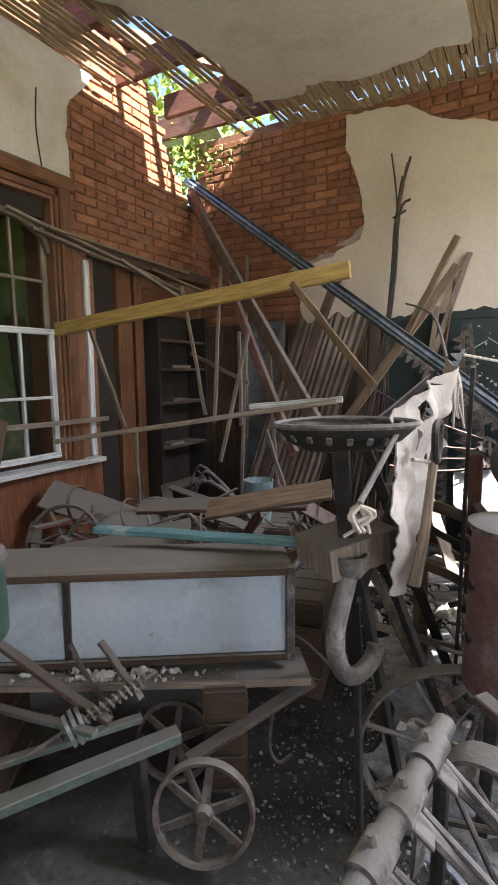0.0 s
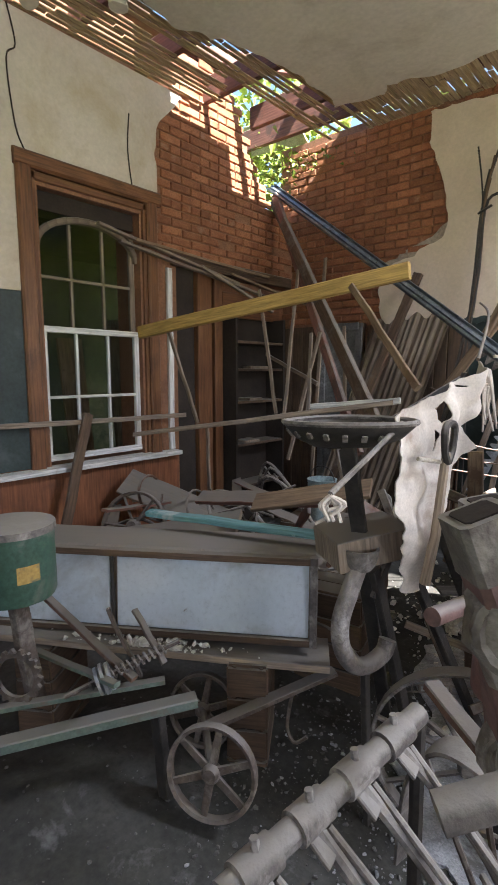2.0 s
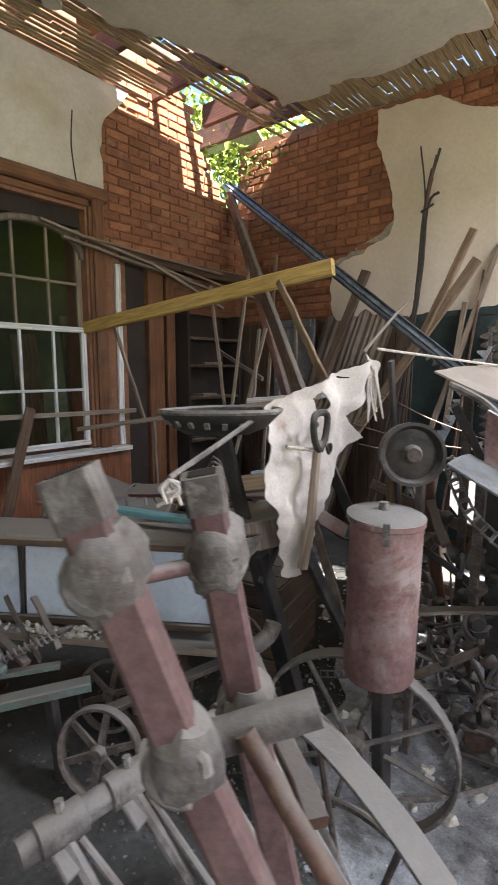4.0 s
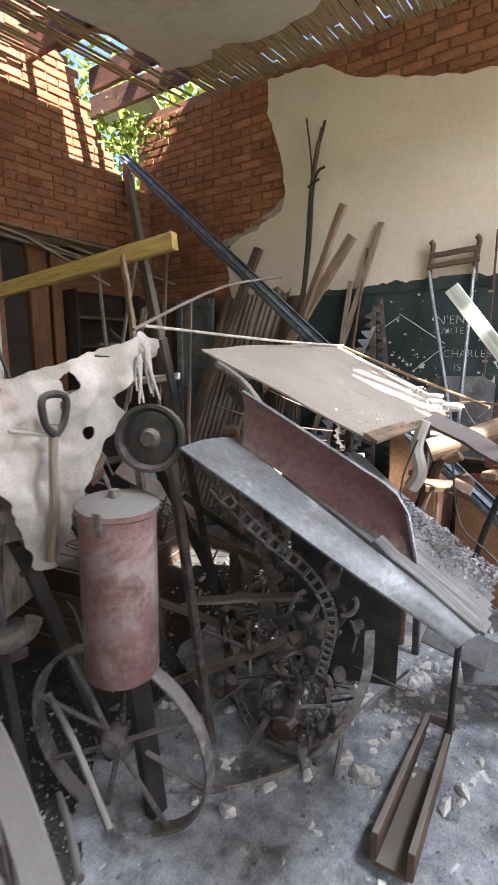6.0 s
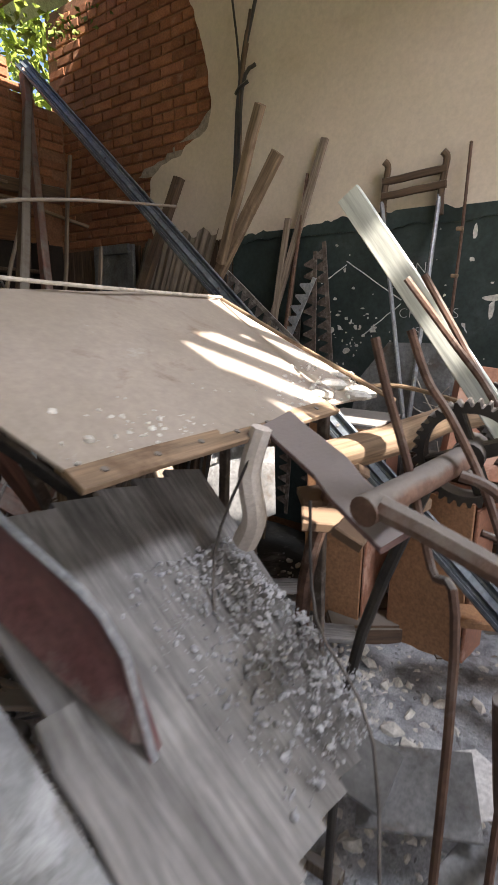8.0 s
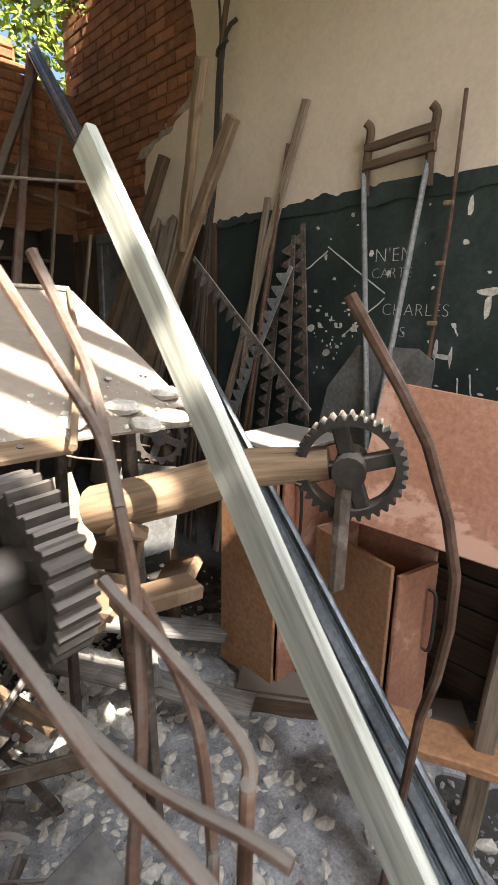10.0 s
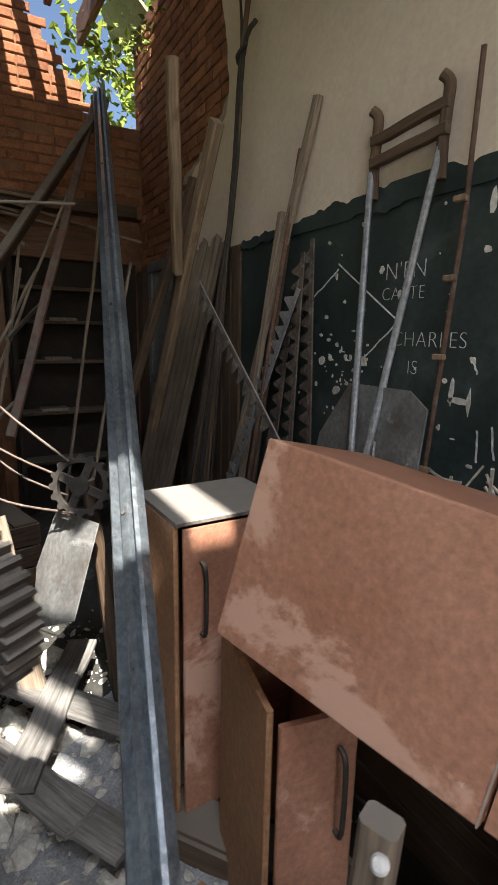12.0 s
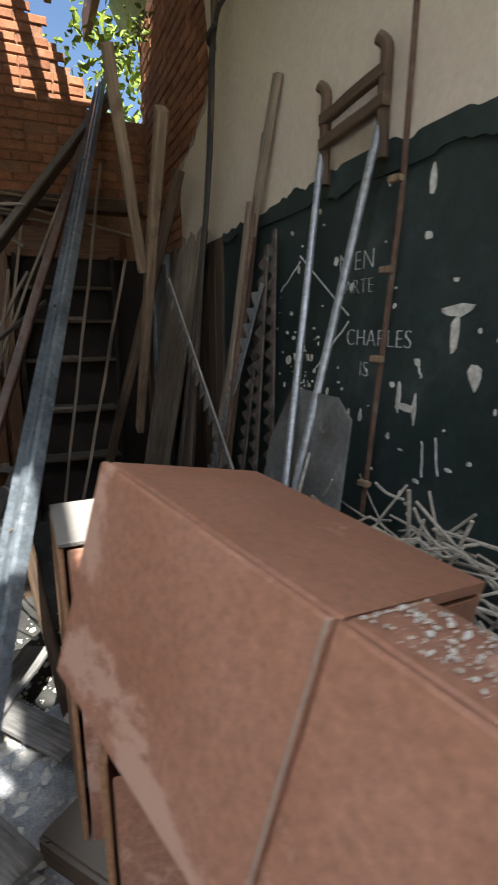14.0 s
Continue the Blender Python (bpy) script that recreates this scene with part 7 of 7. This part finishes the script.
for p, q in (((0.02, 1.72), (0.18, 1.82)), ((0.18, 1.84), (0.52, 1.62)), ((0.52, 1.6), (0.3, 1.42)), ((0.85, 1.5), (0.88, 1.45)), ((1.15, 1.7), (1.22, 1.85)), ((1.1, 1.72), (1.25, 1.78)), ((0.95, 1.3), (0.97, 1.2)), ((0.9, 1.28), (0.91, 1.18))):
    sh = Shape()
    sh.beam((p[0], YB - 0.016, p[1]), (q[0], YB - 0.016, q[1]), 0.006, 0.002, up=(0, -1, 0), jitter=0.003, steps=6)
    tagged(link("chalk_stroke", sh, CHALK), "white chalk stroke on the blackboard", "chalk mark")

# brushwood at the foot of the board
rt = random.Random(4)
sh = Shape()
for k in range(170):
    c = Vector((rt.uniform(0.78, 1.7), rt.uniform(4.2, 4.5), rt.uniform(0.88, 1.13)))
    d = Vector((rt.uniform(-1, 1), rt.uniform(-0.4, 0.3), rt.uniform(-0.35, 0.5))).normalized() * rt.uniform(0.05, 0.18)
    sh.tube(bend([c - d, c + Vector((rt.uniform(-0.02, 0.02), 0, rt.uniform(-0.02, 0.02))), c + d], 2), rt.uniform(0.002, 0.005), 5)
tagged(link("brushwood", sh, ROPE), "heap of thin dry grey twigs by the wall", "twigs", kind="stuff")
crate((1.25, 4.35, 0.45), (1.0, 0.36, 0.85), (0, 0, 2), "dark crate under the brushwood")

# sunlit clutter in the middle
sprocket("sprocket", (0.31, 3.47, 1.08), (0.8, -0.5, 0.2), 0.1, 0.02, 16, 0.012, IRON_DARK, "dark rusty sprocket wheel lying in the clutter")
board("wheel_post", (0.3, 3.49, 1.1), (0.2, 3.6, 0.1), 0.06, 0.04, WOOD_DARK, "dark post carrying the rusty sprocket", up=(0, -1, 0), category="post")
for p, q in (((0.3, 3.44, 1.16), (-0.35, 3.1, 1.5)), ((0.28, 3.43, 1.1), (-0.4, 3.1, 1.24)), ((0.33, 3.44, 1.0), (-0.2, 3.1, 1.02)), ((0.3, 3.43, 1.05), (-0.4, 3.2, 1.1))):
    rod("barbed_wire", [p, tuple((Vector(p) + Vector(q)) / 2 - Vector((0, 0, 0.03))), q], 0.004, RUST, "twisted rusty wire in the clutter", "wire")
# pale sunlit tin, cloths and lumps about the middle crate
sh = Shape()
sh.plate([(0.12, 3.42, 0.95), (0.4, 3.5, 0.98), (0.48, 3.4, 0.72), (0.3, 3.3, 0.62), (0.14, 3.34, 0.76)], 0.004)
single("bent_tin", sh, STEEL_DUSTY, "bent pale tin sheet leaning in the clutter", "tin")
board("broken_board", (0.18, 3.3, 0.3), (-0.02, 3.22, 0.9), 0.09, 0.014, WOOD_GREY, "broken grey board leaning in the clutter", up=(1, -0.6, 0.3))
for c, r_, k in (((0.99, 3.06, 1.325), 0.035, 11), ((0.94, 2.97, 1.35), 0.03, 12), ((1.01, 2.98, 1.325), 0.028, 13), ((0.9, 3.1, 1.36), 0.03, 14), ((0.97, 2.85, 1.34), 0.025, 15)):
    sh = Shape()
    lump(sh, c, r_, k, (1.4, 1.1, 0.5))
    single("plaster_lump", sh, CHIP, "pale plaster lump lying on the hood's end", "plaster", "lumps on the hood")
# ---- broken corner: hanging plaster, leaves, sky ----
sh = Shape()
sh.plate([(-3.2, 4.6, 3.95), (-2.3, 4.6, 3.87), (-2.35, 4.42, 4.08), (-3.0, 4.42, 4.16)], 0.02)
single("eaves_board", sh, MOSS_BOARD, "mossy pale green eaves board over the broken corner", "board")


def leaves(name, centre, spread, n, size, seed, label):
    r2 = random.Random(seed)
    sh = Shape()
    for k in range(n):
        c = Vector([centre[i] + r2.gauss(0, spread[i]) for i in range(3)])
        a = Vector((r2.uniform(-1, 1), r2.uniform(-1, 1), r2.uniform(-1, 0.4))).normalized()
        b = a.cross(Vector((r2.uniform(-1, 1), r2.uniform(-1, 1), r2.uniform(-1, 1)))).normalized()
        s = size * r2.uniform(0.6, 1.3)
        base = len(sh.v)
        up = a.cross(b) * s * 0.12
        for p in (c, c + a * s * 0.35 + b * s * 0.28 + up, c + a * s, c + a * s * 0.35 - b * s * 0.28 + up, c + a * s * 0.4):
            sh.v.append(tuple(p))
        sh.face((base, base + 1, base + 4))
        sh.face((base + 1, base + 2, base + 4))
        sh.face((base + 2, base + 3, base + 4))
        sh.face((base + 3, base, base + 4))
    return tagged(link(name, sh, FOLIAGE), label, "leaves", kind="stuff")


leaves("vine_leaves", (-2.5, 4.35, 3.62), (0.1, 0.12, 0.12), 90, 0.07, 2, "green vine leaves growing through the broken corner")
leaves("vine_leaves", (-3.6, 5.3, 4.3), (0.55, 0.5, 0.45), 1500, 0.12, 7, "dense sunlit vine leaves behind the broken corner")
leaves("vine_leaves", (-3.5, 4.3, 3.6), (0.3, 0.45, 0.3), 260, 0.1, 8, "dense sunlit vine leaves behind the broken corner")
leaves("vine_leaves", (-2.2, 4.5, 3.68), (0.2, 0.03, 0.05), 70, 0.05, 3, "yellow-green vine leaves along the wall top")


def make_tree(x, y, h, seed):
    r2 = random.Random(seed)
    th = thing("tree", (x, y, -0.35), "leafy green tree outside the broken corner", "tree", "trees outside")
    sh = Shape()
    sh.tube(bend([(x, y, -0.35), (x + 0.1, y, h * 0.4), (x - 0.1, y + 0.1, h)], 5), 0.18, 10, 0.05)
    part("trunk", sh, WOOD_DARK, th)
    tips = []
    for k in range(12):
        z = h * r2.uniform(0.35, 0.9)
        a = r2.uniform(0, 6.28)
        tip = Vector((x + math.cos(a) * h * 0.3, y + math.sin(a) * h * 0.3, z + h * r2.uniform(0.05, 0.25)))
        tips.append(tip)
        sh = Shape()
        sh.tube(bend([(x, y, z), tuple(Vector((x, y, z)).lerp(tip, 0.5) + Vector((0, 0, 0.1))), tip], 4), 0.05, 6, 0.015)
        part("limb", sh, WOOD_DARK, th)
    sh = Shape()
    for tip in tips:
        for k in range(130):
            c = tip + Vector((r2.gauss(0, 0.5), r2.gauss(0, 0.5), r2.gauss(0, 0.35)))
            a = Vector((r2.uniform(-1, 1), r2.uniform(-1, 1), r2.uniform(-1, 1))).normalized() * 0.14
            b = a.orthogonal().normalized() * 0.06
            base = len(sh.v)
            for p in (c, c + a * 0.5 + b, c + a, c + a * 0.5 - b):
                sh.v.append(tuple(p))
            sh.face((base, base + 1, base + 2, base + 3))
    part("crown", sh, FOLIAGE, th)


make_tree(-6.5, 7.8, 6.5, 1)
make_tree(-4.6, 9.5, 6.0, 2)

# ---- rubble ----
rr = random.Random(77)
CHUNKS = []
for k in range(8):
    me = bpy.data.meshes.new("chunk")
    r3 = random.Random(k)
    bm = bmesh.new()
    bmesh.ops.create_icosphere(bm, subdivisions=1, radius=1.0)
    for v in bm.verts:
        v.co *= r3.uniform(0.6, 1.15)
        v.co.z *= 0.6
    bm.to_mesh(me)
    bm.free()
    CHUNKS.append(([tuple(v.co) for v in me.vertices], [tuple(p.vertices) for p in me.polygons]))
    bpy.data.meshes.remove(me)


def rubble(name, n, place, size, mat, label, seed):
    r4 = random.Random(seed)
    sh = Shape()
    for k in range(n):
        x, y, z = place(r4)
        s = size * (0.35 + r4.random() ** 3 * 2.2)
        vs, fs = r4.choice(CHUNKS)
        m = Euler((r4.uniform(0, 6), r4.uniform(0, 6), r4.uniform(0, 6))).to_matrix() * s
        base = len(sh.v)
        for v in vs:
            p = m @ Vector(v)
            sh.v.append((x + p.x, y + p.y, z + s * 0.25 + p.z * 0.8))
        for f in fs:
            sh.face([base + i for i in f])
    return tagged(link(name, sh, mat, at=(0, 0, 0), angle=20), label, "rubble", kind="stuff")


def on_floor(x, y):
    return x, y, floor_z(x, y)


rubble("plaster_rubble", 6000, lambda r: on_floor(r.gauss(0.9, 0.45), r.gauss(2.5, 0.65)), 0.0065, RUBBLE, "broken grey plaster crumbs on the floor", 1)
rubble("plaster_rubble", 5000, lambda r: on_floor(r.uniform(0.5, 1.9), r.uniform(1.5, 3.7)), 0.0075, RUBBLE, "broken grey plaster crumbs on the floor", 2)
rubble("plaster_rubble", 3500, lambda r: on_floor(r.gauss(0.3, 0.5), r.gauss(1.5, 0.5)), 0.005, DIRT, "broken grey plaster crumbs on the floor", 3)
rubble("plaster_rubble", 500, lambda r: on_floor(r.uniform(-1.2, 1.2), r.uniform(0.3, 1.8)), 0.003, DIRT, "fine plaster crumbs on the floor", 4)
rubble("plaster_rubble", 2500, lambda r: on_floor(r.gauss(0.5, 0.5), r.gauss(3.2, 0.35)), 0.011, CHIP, "pale broken plaster lumps on the floor", 5)


def on_ledge(r):
    k = r.gauss(0.62, 0.16)
    c = R - u * k - nb * r.uniform(0.02, 0.085)
    return c.x, c.y, 0.53 + 0.03 * k


rubble("ledge_crumbs", 170, on_ledge, 0.009, CHIP, "plaster crumbs lying on the ledge board", 6)


def on_hood(r):
    t, s = r.random(), r.random()
    x, y = 0.95 + t * 0.38, 2.15 + s ** 0.5 * 0.36
    k = (x - 0.78) / 0.57
    return x, y, (1 - k) * (1.2 - 0.065 * (y - 2.0)) + k * (0.895 - 0.144 * (y - 2.0)) + 0.007


rubble("hood_crumbs", 2200, on_hood, 0.0035, RUBBLE, "plaster crumbs lying on the trough sheet", 7)
def on_upper_hood(r):
    x, y = 1.01 - r.random() ** 2 * 0.2, 2.25 + r.random() * 0.85
    return x, y, 1.56 - (x - 0.5) * 0.48 + 0.004


def on_hood_edge(r):
    x, y = 1.0 - abs(r.gauss(0, 0.05)), r.gauss(2.5, 0.13)
    return x, y, 1.56 - (x - 0.5) * 0.48 + 0.006


rubble("hood_crumbs", 1400, on_hood_edge, 0.0045, CHIP, "heap of pale plaster crumbs on the upper hood's edge", 14)
rubble("hood_crumbs", 420, on_upper_hood, 0.004, CHIP, "plaster crumbs lying on the upper hood", 8)
sh = Shape()
for k in range(90):
    x, y = rr.uniform(0.4, 1.6), rr.uniform(1.5, 3.2)
    sh.box((x, y, floor_z(x, y) + 0.008), (rr.uniform(0.02, 0.05), rr.uniform(0.01, 0.04), 0.004), (rr.uniform(-25, 25), rr.uniform(-25, 25), rr.uniform(0, 180)), 0.001)
tagged(link("paper_scraps", sh, PAPER), "small white scraps scattered on the floor", "scraps", kind="stuff")

def on_box(r):
    a, b = r.gauss(0.68, 0.1), abs(r.gauss(0.06, 0.05))
    c = BOX_A + BOX_U * min(max(a, 0.53), 1.05) + BOX_N * min(b + 0.02, 0.15)
    return c.x, c.y, c.z + 0.021


rubble("box_crumbs", 600, on_box, 0.0024, CHIP, "pale plaster crumbs spilt on the tipped cabinet", 9)
rubble("plaster_rubble", 5000, lambda r: on_floor(r.gauss(1.25, 0.3), r.gauss(3.0, 0.4)), 0.007, RUBBLE, "broken pale plaster crumbs on the floor", 10)
rubble("plaster_rubble", 900, lambda r: on_floor(r.gauss(0.9, 0.35), r.gauss(2.8, 0.4)), 0.018, CHIP, "pale broken plaster lumps on the floor", 11)

rubble("plaster_rubble", 220, lambda r: on_floor(r.gauss(0.25, 0.25), r.gauss(3.2, 0.15)), 0.03, CHIP, "pale broken plaster lumps in the clutter", 12)
rubble("plaster_rubble", 9000, lambda r: on_floor(r.gauss(0.85, 0.4), r.gauss(1.95, 0.4)), 0.005, RUBBLE, "dense pale plaster crumbs on the floor", 13)

# ---- bricks, last ----
BRICK_MESHES = {}


def brick_mesh(w_, h_, d_, k):
    key = (w_, h_, d_, k)
    if key not in BRICK_MESHES:
        r5 = random.Random(k)
        sh = Shape()
        b = 0.006
        rings = []
        for yy, ins in ((0.0, 0.0), (-d_ + b, 0.0), (-d_, b)):
            hx, hz = w_ / 2 - ins, h_ / 2 - ins
            rings.append([(sx * hx + r5.uniform(-0.003, 0.003), yy, sz * hz + r5.uniform(-0.002, 0.002)) for sx, sz in ((-1, -1), (1, -1), (1, 1), (-1, 1))])
        sh.hull(rings)
        me = bpy.data.meshes.new("brick")
        me.from_pydata(sh.v, [], [f for f in sh.f])
        me.materials.append(BRICK)
        BRICK_MESHES[key] = me
    return BRICK_MESHES[key]


BL, BH, BJ = 0.205, 0.058, 0.011


def lay(parent, u0, u1, z0, z1, inside, place, seed, limit):
    r6 = random.Random(seed)
    made = 0
    row = 0
    z = z0 + BH / 2
    rest = Shape()
    while z < z1:
        header = row % 6 == 5
        ln = 0.098 if header else BL
        uu = u0 + (row % 2) * ln * 0.5
        while uu < u1:
            if inside(uu, z) and r6.random() > 0.02:
                d_ = 0.016
                if made < limit:
                    ob = new("brick", brick_mesh(ln, BH, d_, r6.randrange(4)))
                    ob.parent = parent
                    m = place(uu, z)
                    ob.matrix_local = m @ Matrix.Translation((0, r6.uniform(-0.003, 0.004), 0)) @ Euler((r6.uniform(-0.01, 0.01), r6.uniform(-0.015, 0.015), r6.uniform(-0.02, 0.02))).to_matrix().to_4x4()
                made += 1
            uu += ln + BJ
        z += BH + BJ
        row += 1
    return made


def back_brick(x, z):
    if x < -2.56:
        return False
    if x < -0.8:
        e = step_line(EDGE, z)
        return x < e + 0.05
    return z > step_line(TOP, x) - 0.04


lay(wall_back, -2.6, 1.4, 2.08, 3.8, back_brick, lambda a, b: Matrix.Translation((a, YB + 0.012, b)), 1, 300)
PROFILE = [(2.7, 4.12), (3.55, 4.12), (3.6, 3.95), (3.7, 3.92), (3.76, 3.79), (3.85, 3.68), (3.92, 3.56), (4.0, 3.42), (4.09, 3.36), (4.17, 3.24), (4.5, 3.12)]


def left_brick(y, z):
    return y > 2.72 + max(0, z - 3.45) * 0.8 and z < step_line(PROFILE, y) - 0.02


lay(wall_left, 2.7, 4.5, 2.55, 4.1, left_brick, lambda a, b: pose(XL - 0.012, a, b, 0, 0, 90), 2, 300)
